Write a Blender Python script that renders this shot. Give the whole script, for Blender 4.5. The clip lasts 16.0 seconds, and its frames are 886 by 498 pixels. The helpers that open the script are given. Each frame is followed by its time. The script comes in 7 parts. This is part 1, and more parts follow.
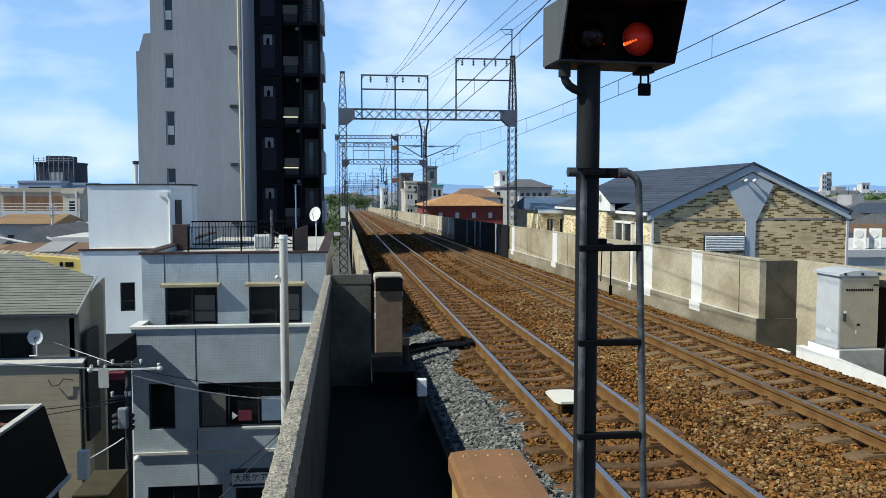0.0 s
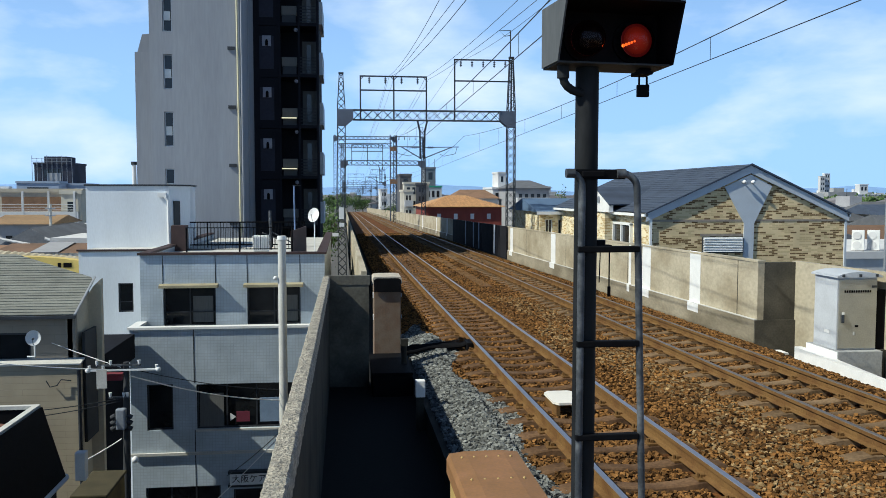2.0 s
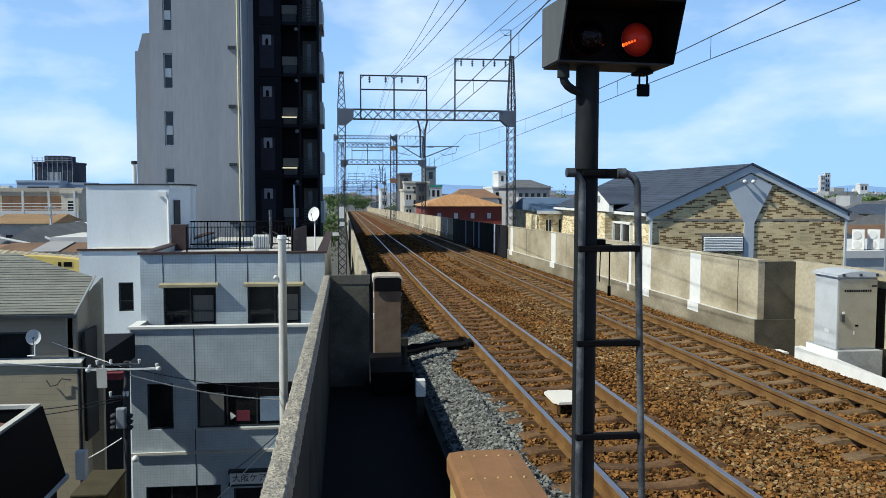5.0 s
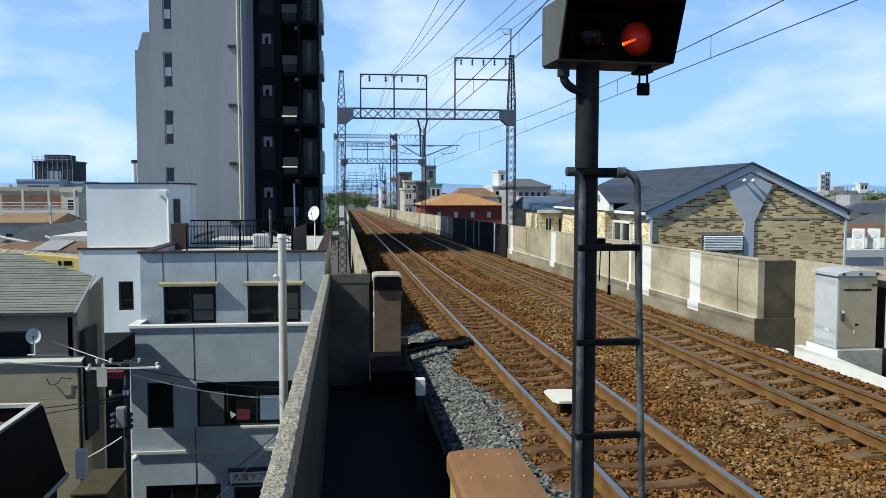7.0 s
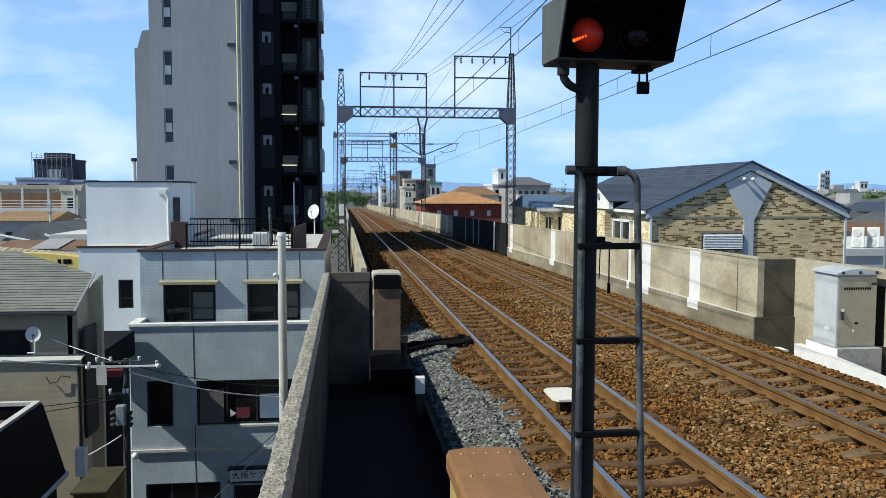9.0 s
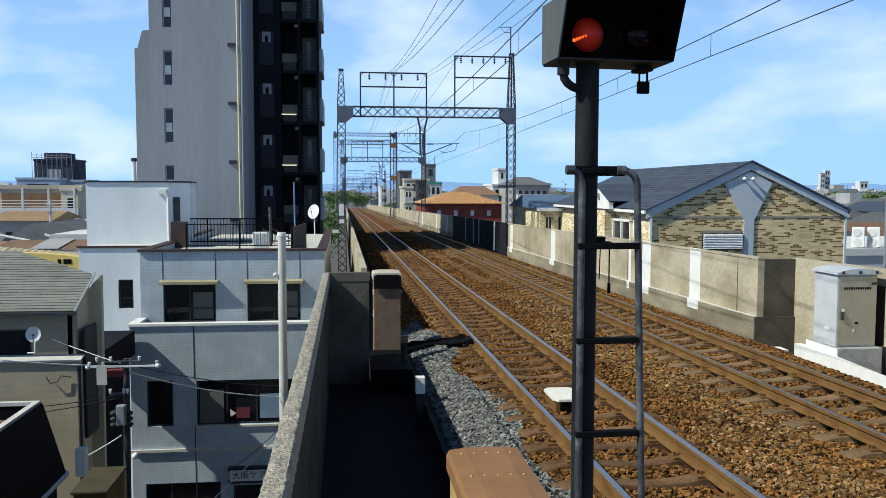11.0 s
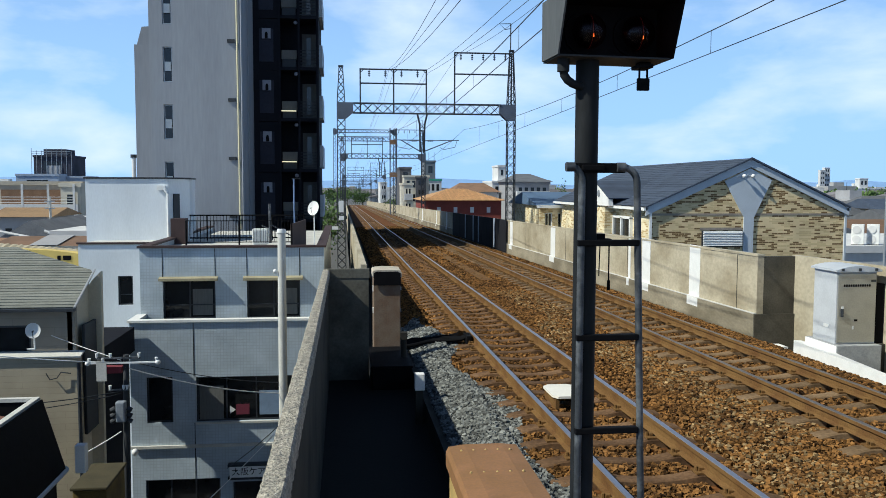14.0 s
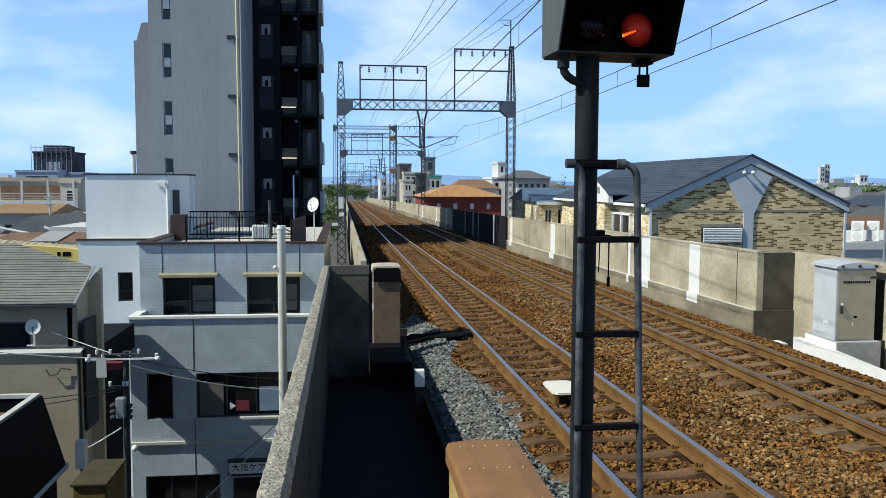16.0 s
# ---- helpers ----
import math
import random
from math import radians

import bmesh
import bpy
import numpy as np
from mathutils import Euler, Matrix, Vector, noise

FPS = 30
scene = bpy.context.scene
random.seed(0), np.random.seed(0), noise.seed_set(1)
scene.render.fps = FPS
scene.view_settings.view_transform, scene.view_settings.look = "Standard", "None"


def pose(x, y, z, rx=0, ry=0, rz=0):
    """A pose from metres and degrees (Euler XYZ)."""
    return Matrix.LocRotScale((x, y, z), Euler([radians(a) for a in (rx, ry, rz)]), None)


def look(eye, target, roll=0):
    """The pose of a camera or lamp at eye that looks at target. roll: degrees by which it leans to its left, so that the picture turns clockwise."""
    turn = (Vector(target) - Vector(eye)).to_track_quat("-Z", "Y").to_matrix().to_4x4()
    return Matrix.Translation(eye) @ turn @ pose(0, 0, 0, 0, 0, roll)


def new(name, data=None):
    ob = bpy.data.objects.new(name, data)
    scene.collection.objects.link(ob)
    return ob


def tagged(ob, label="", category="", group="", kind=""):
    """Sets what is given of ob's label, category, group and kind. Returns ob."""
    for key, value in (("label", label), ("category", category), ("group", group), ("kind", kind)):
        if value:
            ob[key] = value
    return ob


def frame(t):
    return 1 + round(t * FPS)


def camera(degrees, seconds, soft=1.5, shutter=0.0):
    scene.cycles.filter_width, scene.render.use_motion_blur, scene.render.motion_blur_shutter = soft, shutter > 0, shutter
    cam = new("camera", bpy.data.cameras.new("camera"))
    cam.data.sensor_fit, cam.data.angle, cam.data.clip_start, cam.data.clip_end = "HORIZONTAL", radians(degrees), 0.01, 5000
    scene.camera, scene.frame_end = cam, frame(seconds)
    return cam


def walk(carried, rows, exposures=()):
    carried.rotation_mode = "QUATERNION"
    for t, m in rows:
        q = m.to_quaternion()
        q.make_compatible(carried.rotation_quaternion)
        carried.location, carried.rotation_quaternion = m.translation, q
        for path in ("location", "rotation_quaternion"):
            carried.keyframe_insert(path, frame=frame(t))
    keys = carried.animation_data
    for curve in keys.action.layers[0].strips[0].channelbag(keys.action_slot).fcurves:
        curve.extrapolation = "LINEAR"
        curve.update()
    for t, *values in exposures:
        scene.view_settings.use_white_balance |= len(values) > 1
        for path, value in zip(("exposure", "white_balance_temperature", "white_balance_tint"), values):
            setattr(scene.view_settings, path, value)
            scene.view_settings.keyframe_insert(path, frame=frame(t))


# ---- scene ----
cam = camera(55.19, 16.0, soft=0.4)
walk(cam, [
    (0.0, pose(0, 0, 2.5, 86.148, -0.000, -6.541)),
    (0.5, pose(0, 0, 2.5, 86.265, -0.010, -6.551)),
    (1.0, pose(0, 0, 2.5, 86.647, 0.033, -6.670)),
    (1.5, pose(0, 0, 2.5, 86.256, -0.026, -6.652)),
    (2.0, pose(0, 0, 2.5, 86.219, -0.067, -6.641)),
    (2.5, pose(0, 0, 2.5, 86.067, -0.081, -6.639)),
    (3.0, pose(0, 0, 2.5, 85.930, -0.104, -6.635)),
    (3.5, pose(0, 0, 2.5, 86.079, -0.098, -6.631)),
    (4.0, pose(0, 0, 2.5, 86.108, -0.097, -6.629)),
    (6.5, pose(0, 0, 2.5, 86.280, -0.056, -6.622)),
    (7.0, pose(0, 0, 2.5, 86.108, -0.091, -6.625)),
    (7.5, pose(0, 0, 2.5, 86.050, -0.096, -6.629)),
    (8.0, pose(0, 0, 2.5, 86.050, -0.096, -6.629)),
    (8.5, pose(0, 0, 2.5, 86.102, -0.072, -6.627)),
    (9.0, pose(0, 0, 2.5, 86.001, -0.120, -6.642)),
    (11.5, pose(0, 0, 2.5, 85.989, -0.104, -6.638)),
    (12.0, pose(0, 0, 2.5, 85.866, -0.128, -6.640)),
    (12.5, pose(0, 0, 2.5, 85.820, -0.128, -6.634)),
    (13.0, pose(0, 0, 2.5, 85.820, -0.129, -6.634)),
    (13.5, pose(0, 0, 2.5, 85.785, -0.171, -6.643)),
    (14.0, pose(0, 0, 2.5, 85.776, -0.170, -6.655)),
    (14.5, pose(0, 0, 2.5, 85.767, -0.138, -6.661)),
    (15.0, pose(0, 0, 2.5, 85.703, -0.162, -6.668)),
    (15.5, pose(0, 0, 2.5, 85.657, -0.173, -6.661)),
    (16.0, pose(0, 0, 2.5, 85.537, -0.197, -6.662)),
], exposures=[(0.0, 0.0, 5450, 7), (16.0, 0.0, 5450, 7)])

# ---- light ----
SUN = Vector((-1.0, -0.27, 0.98)).normalized()
sun_lamp = bpy.data.lights.new("sun", "SUN")
sun_lamp.energy, sun_lamp.angle, sun_lamp.color = 5.5, radians(0.53), (1.0, 0.885, 0.67)
sun = new("sun", sun_lamp)
sun.matrix_world = look((0, 0, 60), (0 - SUN.x, 0 - SUN.y, 60 - SUN.z))

world = bpy.data.worlds.new("world")
scene.world = world
world.use_nodes = True
wn, wl = world.node_tree.nodes, world.node_tree.links
wn.clear()
w_sky = wn.new("ShaderNodeTexSky")
w_sky.sky_type, w_sky.sun_disc = "NISHITA", False
w_sky.sun_elevation, w_sky.sun_rotation = math.asin(SUN.z), math.atan2(SUN.x, SUN.y)
w_sky.altitude, w_sky.air_density, w_sky.dust_density, w_sky.ozone_density = 300, 0.9, 0.0, 4.0
w_bg = wn.new("ShaderNodeBackground")
w_bg.inputs["Strength"].default_value = 0.048
wl.new(w_sky.outputs["Color"], w_bg.inputs["Color"])
w_cloud = wn.new("ShaderNodeBackground")
w_cloud.inputs["Color"].default_value = (0.93, 0.96, 1.0, 1)
w_cloud.inputs["Strength"].default_value = 1.0
w_co = wn.new("ShaderNodeTexCoord")
w_map = wn.new("ShaderNodeMapping")
w_map.inputs["Location"].default_value = (1.75, 0.6, 0.9)
w_map.inputs["Scale"].default_value = (2.6, 2.6, 7.0)
wl.new(w_co.outputs["Generated"], w_map.inputs["Vector"])
w_noise = wn.new("ShaderNodeTexNoise")
w_noise.inputs["Scale"].default_value, w_noise.inputs["Detail"].default_value = 1.7, 8.0
w_noise.inputs["Roughness"].default_value, w_noise.inputs["Distortion"].default_value = 0.52, 0.15
wl.new(w_map.outputs["Vector"], w_noise.inputs["Vector"])
w_ramp = wn.new("ShaderNodeValToRGB")
w_ramp.color_ramp.elements[0].position, w_ramp.color_ramp.elements[1].position = 0.50, 0.76
w_ramp.color_ramp.elements[1].color = (0.95, 0.95, 0.95, 1)
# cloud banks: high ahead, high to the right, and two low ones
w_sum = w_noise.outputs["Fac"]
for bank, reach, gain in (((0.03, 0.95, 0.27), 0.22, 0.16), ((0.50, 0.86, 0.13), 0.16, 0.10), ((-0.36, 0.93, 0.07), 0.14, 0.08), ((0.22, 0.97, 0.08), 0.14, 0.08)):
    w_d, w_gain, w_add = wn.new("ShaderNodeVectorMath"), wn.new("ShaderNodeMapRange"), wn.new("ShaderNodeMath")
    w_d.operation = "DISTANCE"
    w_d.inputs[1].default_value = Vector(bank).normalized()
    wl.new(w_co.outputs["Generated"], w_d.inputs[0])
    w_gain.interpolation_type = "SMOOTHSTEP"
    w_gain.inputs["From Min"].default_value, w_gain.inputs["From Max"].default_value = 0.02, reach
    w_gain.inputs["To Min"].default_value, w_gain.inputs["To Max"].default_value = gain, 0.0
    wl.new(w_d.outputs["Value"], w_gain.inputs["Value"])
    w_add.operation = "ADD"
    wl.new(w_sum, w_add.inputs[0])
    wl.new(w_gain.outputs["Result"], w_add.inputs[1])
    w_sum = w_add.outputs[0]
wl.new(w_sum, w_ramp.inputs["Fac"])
w_mix = wn.new("ShaderNodeMixShader")
w_low = wn.new("ShaderNodeMapRange")
w_low.inputs["From Min"].default_value, w_low.inputs["From Max"].default_value = 0.18, 0.62
w_low.inputs["To Min"].default_value, w_low.inputs["To Max"].default_value = 1.0, 0.1
w_sep = wn.new("ShaderNodeSeparateXYZ")
wl.new(w_co.outputs["Generated"], w_sep.inputs[0])
wl.new(w_sep.outputs["Z"], w_low.inputs["Value"])
w_mul = wn.new("ShaderNodeMath")
w_mul.operation = "MULTIPLY"
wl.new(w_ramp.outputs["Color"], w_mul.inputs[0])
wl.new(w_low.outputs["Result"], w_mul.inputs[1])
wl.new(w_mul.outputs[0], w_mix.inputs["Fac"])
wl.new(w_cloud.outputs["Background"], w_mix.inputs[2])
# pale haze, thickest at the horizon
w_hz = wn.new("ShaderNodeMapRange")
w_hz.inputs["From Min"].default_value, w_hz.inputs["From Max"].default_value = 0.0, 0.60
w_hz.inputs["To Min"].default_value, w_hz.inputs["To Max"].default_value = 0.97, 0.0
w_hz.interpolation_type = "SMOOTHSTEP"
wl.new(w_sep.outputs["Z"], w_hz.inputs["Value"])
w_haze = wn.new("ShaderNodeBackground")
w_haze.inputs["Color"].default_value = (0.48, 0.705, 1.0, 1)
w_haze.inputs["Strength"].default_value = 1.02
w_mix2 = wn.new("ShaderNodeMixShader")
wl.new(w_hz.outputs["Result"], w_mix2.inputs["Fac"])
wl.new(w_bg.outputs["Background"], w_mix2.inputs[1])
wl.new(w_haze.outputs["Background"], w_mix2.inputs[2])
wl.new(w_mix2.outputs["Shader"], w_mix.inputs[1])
w_out = wn.new("ShaderNodeOutputWorld")
wl.new(w_mix.outputs["Shader"], w_out.inputs["Surface"])


# ---- materials ----
def material(name, color, rough=0.7, metal=0.0, vary=0.25, scale=3.0, fine=40.0, bump=0.15, stain=None, stain_at=0.55,
             stretch=(1, 1, 1), island=0.0, per_object=0.0, coat=0.0, spec=0.5):
    """A surface with stains at a large scale, grain at a small one, and a fine relief."""
    m = bpy.data.materials.new(name)
    m.use_nodes = True
    n, l = m.node_tree.nodes, m.node_tree.links
    b = n["Principled BSDF"]
    b.inputs["Metallic"].default_value = metal
    b.inputs["Coat Weight"].default_value = coat
    b.inputs["Specular IOR Level"].default_value = spec
    co = n.new("ShaderNodeTexCoord")
    mp = n.new("ShaderNodeMapping")
    mp.inputs["Scale"].default_value = stretch
    l.new(co.outputs["Object"], mp.inputs["Vector"])
    big, small = n.new("ShaderNodeTexNoise"), n.new("ShaderNodeTexNoise")
    big.inputs["Scale"].default_value, big.inputs["Detail"].default_value = scale, 6
    small.inputs["Scale"].default_value, small.inputs["Detail"].default_value = fine, 4
    l.new(mp.outputs["Vector"], big.inputs["Vector"])
    l.new(mp.outputs["Vector"], small.inputs["Vector"])
    c = Vector(color)
    dark = stain if stain else tuple(c * (1 - vary))
    r1 = n.new("ShaderNodeValToRGB")
    r1.color_ramp.elements[0].position, r1.color_ramp.elements[1].position = stain_at - 0.15, stain_at + 0.13
    r1.color_ramp.elements[0].color, r1.color_ramp.elements[1].color = (*color, 1), (*dark, 1)
    l.new(big.outputs["Fac"], r1.inputs["Fac"])
    mm = n.new("ShaderNodeMix")
    mm.data_type, mm.blend_type = "RGBA", "MULTIPLY"
    mm.inputs["Factor"].default_value = 1.0
    r2 = n.new("ShaderNodeMapRange")
    r2.inputs["From Min"].default_value, r2.inputs["From Max"].default_value = 0.3, 0.7
    r2.inputs["To Min"].default_value, r2.inputs["To Max"].default_value = 1 - vary * 0.7, 1 + vary * 0.5
    l.new(small.outputs["Fac"], r2.inputs["Value"])
    l.new(r1.outputs["Color"], mm.inputs["A"])
    l.new(r2.outputs["Result"], mm.inputs["B"])
    last = mm.outputs["Result"]
    for amount, node, out in ((island, "ShaderNodeNewGeometry", "Random Per Island"), (per_object, "ShaderNodeObjectInfo", "Random")):
        if amount:
            g = n.new(node)
            r3 = n.new("ShaderNodeMapRange")
            r3.inputs["To Min"].default_value, r3.inputs["To Max"].default_value = 1 - amount, 1 + amount * 0.8
            l.new(g.outputs[out], r3.inputs["Value"])
            m3 = n.new("ShaderNodeMix")
            m3.data_type, m3.blend_type = "RGBA", "MULTIPLY"
            m3.inputs["Factor"].default_value = 1.0
            l.new(last, m3.inputs["A"])
            l.new(r3.outputs["Result"], m3.inputs["B"])
            last = m3.outputs["Result"]
    l.new(last, b.inputs["Base Color"])
    rr = n.new("ShaderNodeMapRange")
    rr.inputs["To Min"].default_value, rr.inputs["To Max"].default_value = max(0.02, rough - 0.12), min(1, rough + 0.12)
    l.new(small.outputs["Fac"], rr.inputs["Value"])
    l.new(rr.outputs["Result"], b.inputs["Roughness"])
    if bump:
        bp = n.new("ShaderNodeBump")
        bp.inputs["Strength"].default_value, bp.inputs["Distance"].default_value = bump, 0.02
        l.new(small.outputs["Fac"], bp.inputs["Height"])
        l.new(bp.outputs["Normal"], b.inputs["Normal"])
    return m


M_GROUND = material("ground_mixed", (0.10, 0.098, 0.095), 0.9, scale=0.02, fine=0.6, stain=(0.08, 0.085, 0.08))
M_CONC = material("concrete_weathered", (0.45, 0.398, 0.285), 0.85, scale=1.1, fine=18, vary=0.22, stain=(0.27, 0.225, 0.14), stain_at=0.58, stretch=(0.8, 0.5, 0.8))
# Near-black, so walkway parapet and kerbs carry their shade in the colour.
M_CONC_DARK = material("concrete_near_black", (0.05, 0.047, 0.038), 0.9, scale=1.6, fine=25, stain=(0.02, 0.02, 0.018), stain_at=0.6, spec=0.15)
M_CONC_RETURN = material("concrete_dark_grey", (0.115, 0.105, 0.08), 0.9, scale=1.3, fine=25, stain=(0.05, 0.046, 0.036), stain_at=0.55, spec=0.2)
# Pale-olive concrete darkened: the cross wall's shade sits in the colour.
M_CONC_MID = material("concrete_shade_grey", (0.125, 0.12, 0.098), 0.9, scale=1.6, fine=25, stain=(0.06, 0.057, 0.047), spec=0.2)
M_PLINTH = material("concrete_plinth", (0.33, 0.29, 0.205), 0.9, scale=1.4, fine=20, vary=0.25, stain=(0.17, 0.145, 0.095), stain_at=0.5, stretch=(0.8, 0.35, 1.0))
M_CONC_LIGHT = material("concrete_pale", (0.58, 0.57, 0.52), 0.8, scale=2, fine=30, vary=0.15)
M_COPING = material("coping_pitted", (0.42, 0.38, 0.30), 0.95, scale=14, fine=60, vary=0.7, bump=1.0, stain=(0.26, 0.24, 0.2))
# Dirty concrete, taken near-black to hold the walkway's shade in its colour.
M_DECK = material("deck_concrete_shade", (0.026, 0.025, 0.023), 0.9, scale=1.0, fine=20, stain=(0.025, 0.024, 0.022), spec=0.1)
M_WHITE_PAINT = material("white_paint", (0.80, 0.80, 0.77), 0.6, vary=0.08, scale=4, bump=0.04)
M_RAIL_TOP = material("steel_polished", (0.50, 0.47, 0.48), 0.42, metal=0.9, vary=0.1, scale=1, fine=20, bump=0.02)
M_RAIL_DULL = material("steel_dull_head", (0.30, 0.25, 0.20), 0.5, metal=0.8, vary=0.2, scale=1, fine=20, bump=0.02)
M_RUST = material("steel_rusty", (0.175, 0.10, 0.035), 0.85, vary=0.35, scale=3, fine=60, stain=(0.12, 0.06, 0.022), spec=0.12)
M_SLEEPER = material("sleeper_concrete_rusty", (0.195, 0.116, 0.06), 0.9, vary=0.4, scale=3, fine=30, per_object=0.25, stain=(0.095, 0.055, 0.03), spec=0.12)
M_SLEEPER_PALE = material("sleeper_concrete_tan", (0.215, 0.145, 0.08), 0.9, vary=0.35, scale=3, fine=30, per_object=0.25, stain=(0.13, 0.085, 0.045), spec=0.12)
M_BAL_BROWN = material("ballast_brown", (0.20, 0.100, 0.029), 0.95, vary=0.4, scale=0.8, fine=30, island=0.88, stain=(0.12, 0.060, 0.02), bump=0.3, spec=0.12)
M_BAL_PALE = material("ballast_tan", (0.30, 0.205, 0.095), 0.95, vary=0.35, scale=2, fine=30, island=0.6, bump=0.3, spec=0.12)
M_BAL_GREY = material("ballast_grey", (0.19, 0.195, 0.18), 0.95, vary=0.3, scale=3, fine=30, island=0.8, bump=0.3)
M_BED_BROWN = material("bed_brown", (0.15, 0.062, 0.018), 0.95, vary=0.6, scale=2.2, fine=16, bump=0.9, stain=(0.10, 0.042, 0.013), spec=0.12)
M_STEEL_GREY = material("steel_galvanised_grey", (0.33, 0.36, 0.40), 0.55, metal=0.35, vary=0.2, scale=2, fine=20, bump=0.03)
M_STEEL_DARK = material("steel_dark_painted", (0.026, 0.031, 0.038), 0.6, vary=0.3, scale=3, fine=30, bump=0.05)
M_BLACK = material("black_paint", (0.006, 0.006, 0.007), 0.7, vary=0.3, scale=6, fine=40, bump=0.05, spec=0.08)
M_TOWER = material("render_grey", (0.305, 0.325, 0.36), 0.9, vary=0.12, scale=0.35, fine=8, stain=(0.235, 0.25, 0.28), stretch=(1, 1, 0.12), bump=0.05)
# Near-black; on the alley block this colour carries the alley's shade.
M_TOWER_DARK = material("wall_near_black", (0.015, 0.016, 0.022), 0.8, vary=0.2, scale=0.7, fine=8, bump=0.03, spec=0.1)
M_WHITE_WALL = material("render_white", (0.74, 0.775, 0.80), 0.9, vary=0.06, scale=0.8, fine=20, stain=(0.64, 0.67, 0.69), stretch=(1, 1, 0.3), bump=0.05)
M_WIN = material("window_dark_glass", (0.018, 0.02, 0.022), 0.12, vary=0.3, scale=1.2, fine=4, bump=0.0)
M_CREAM = material("render_cream", (0.62, 0.55, 0.40), 0.9, vary=0.1, scale=1, fine=20)
M_SHINGLE = material("roof_grey_green", (0.215, 0.22, 0.19), 0.9, vary=0.25, scale=2, fine=30, per_object=0.12)
M_SLATE = material("roof_slate_blue", (0.058, 0.076, 0.115), 0.75, vary=0.25, scale=1.5, fine=30, per_object=0.15)
M_ORANGE_TILE = material("roof_orange_tile", (0.56, 0.32, 0.14), 0.8, vary=0.3, scale=2, fine=20, island=0.15)
M_RED_WALL = material("red_wall", (0.23, 0.048, 0.032), 0.85, vary=0.2, scale=1, fine=14)
M_BROWN_TRIM = material("brown_trim", (0.05, 0.027, 0.024), 0.7, vary=0.25, scale=2, fine=30)


# ---- building blocks ----
def box(bm, x0, x1, y0, y1, z0, z1, m=None):
    v = [bm.verts.new(p) for p in ((x0, y0, z0), (x1, y0, z0), (x1, y1, z0), (x0, y1, z0), (x0, y0, z1), (x1, y0, z1), (x1, y1, z1), (x0, y1, z1))]
    for f in ((3, 2, 1, 0), (4, 5, 6, 7), (0, 1, 5, 4), (1, 2, 6, 5), (2, 3, 7, 6), (3, 0, 4, 7)):
        bm.faces.new([v[i] for i in f])
    if m is not None:
        for p in v:
            p.co = m @ p.co
    return v


def bevel_box(x0, x1, y0, y1, z0, z1, r=0.02, seg=2):
    bm = bmesh.new()
    box(bm, x0, x1, y0, y1, z0, z1)
    bmesh.ops.bevel(bm, geom=bm.edges[:], offset=r, segments=seg, affect="EDGES", profile=0.6)
    return bm


def tube(bm, p, q, r, n=8, r2=None):
    p, q = Vector(p), Vector(q)
    d = (q - p).normalized()
    a = d.orthogonal().normalized()
    b = d.cross(a)
    r2 = r if r2 is None else r2
    rings = []
    for c, rad in ((p, r), (q, r2)):
        rings.append([bm.verts.new(c + (a * math.cos(2 * math.pi * i / n) + b * math.sin(2 * math.pi * i / n)) * rad) for i in range(n)])
    for i in range(n):
        bm.faces.new((rings[0][i], rings[0][(i + 1) % n], rings[1][(i + 1) % n], rings[1][i]))
    bm.faces.new(rings[0][::-1])
    bm.faces.new(rings[1])


def path_tube(bm, pts, r, n=8):
    """One continuous tube along the points."""
    pts = [Vector(p) for p in pts]
    pts = [p for i, p in enumerate(pts) if i == 0 or (p - pts[i - 1]).length > 1e-5]
    rings, a = [], None
    for i, p in enumerate(pts):
        d = (pts[min(i + 1, len(pts) - 1)] - pts[max(i - 1, 0)]).normalized()
        a = d.orthogonal().normalized() if a is None else (a - d * a.dot(d)).normalized()
        b = d.cross(a)
        rings.append([bm.verts.new(p + (a * math.cos(2 * math.pi * k / n) + b * math.sin(2 * math.pi * k / n)) * r) for k in range(n)])
    for c, d in zip(rings, rings[1:]):
        for k in range(n):
            bm.faces.new((c[k], c[(k + 1) % n], d[(k + 1) % n], d[k]))
    bm.faces.new(rings[0][::-1])
    bm.faces.new(rings[-1])


def prism(bm, outline, axis, a, b):
    """An outline of two coordinates, drawn out along an axis ('x', 'y' or 'z') from a to b."""
    def at(u, v, w):
        return {"x": (w, u, v), "y": (u, w, v), "z": (u, v, w)}[axis]
    lo, hi = ([bm.verts.new(at(u, v, w)) for u, v in outline] for w in (a, b))
    k = len(outline)
    for i in range(k):
        bm.faces.new((lo[i], lo[(i + 1) % k], hi[(i + 1) % k], hi[i]))
    bm.faces.new(lo[::-1])
    bm.faces.new(hi)


def mesh_of(bm, name, mat, smooth=False):
    bmesh.ops.recalc_face_normals(bm, faces=bm.faces[:])
    me = bpy.data.meshes.new(name)
    bm.to_mesh(me)
    bm.free()
    me.materials.append(mat)
    if smooth:
        me.shade_smooth()
        me.set_sharp_from_angle(angle=radians(40))
    return me


def thing(name, at, label, category, group="", kind=""):
    ob = new(name)
    ob.empty_display_size = 0.2
    ob.location = at
    tagged(ob, label, category, group, kind)
    return ob


def base_of(ob):
    p = Vector((0, 0, 0))
    while ob:
        p = p + ob.location
        ob = ob.parent
    return p


def part(name, bm, mat, parent, label="", smooth=False, kind=""):
    """One mesh, drawn in the world's metres, under a thing or a part."""
    bmesh.ops.translate(bm, verts=bm.verts[:], vec=-base_of(parent))
    ob = new(name, mesh_of(bm, name, mat, smooth))
    ob.parent = parent
    return tagged(ob, label, kind=kind)


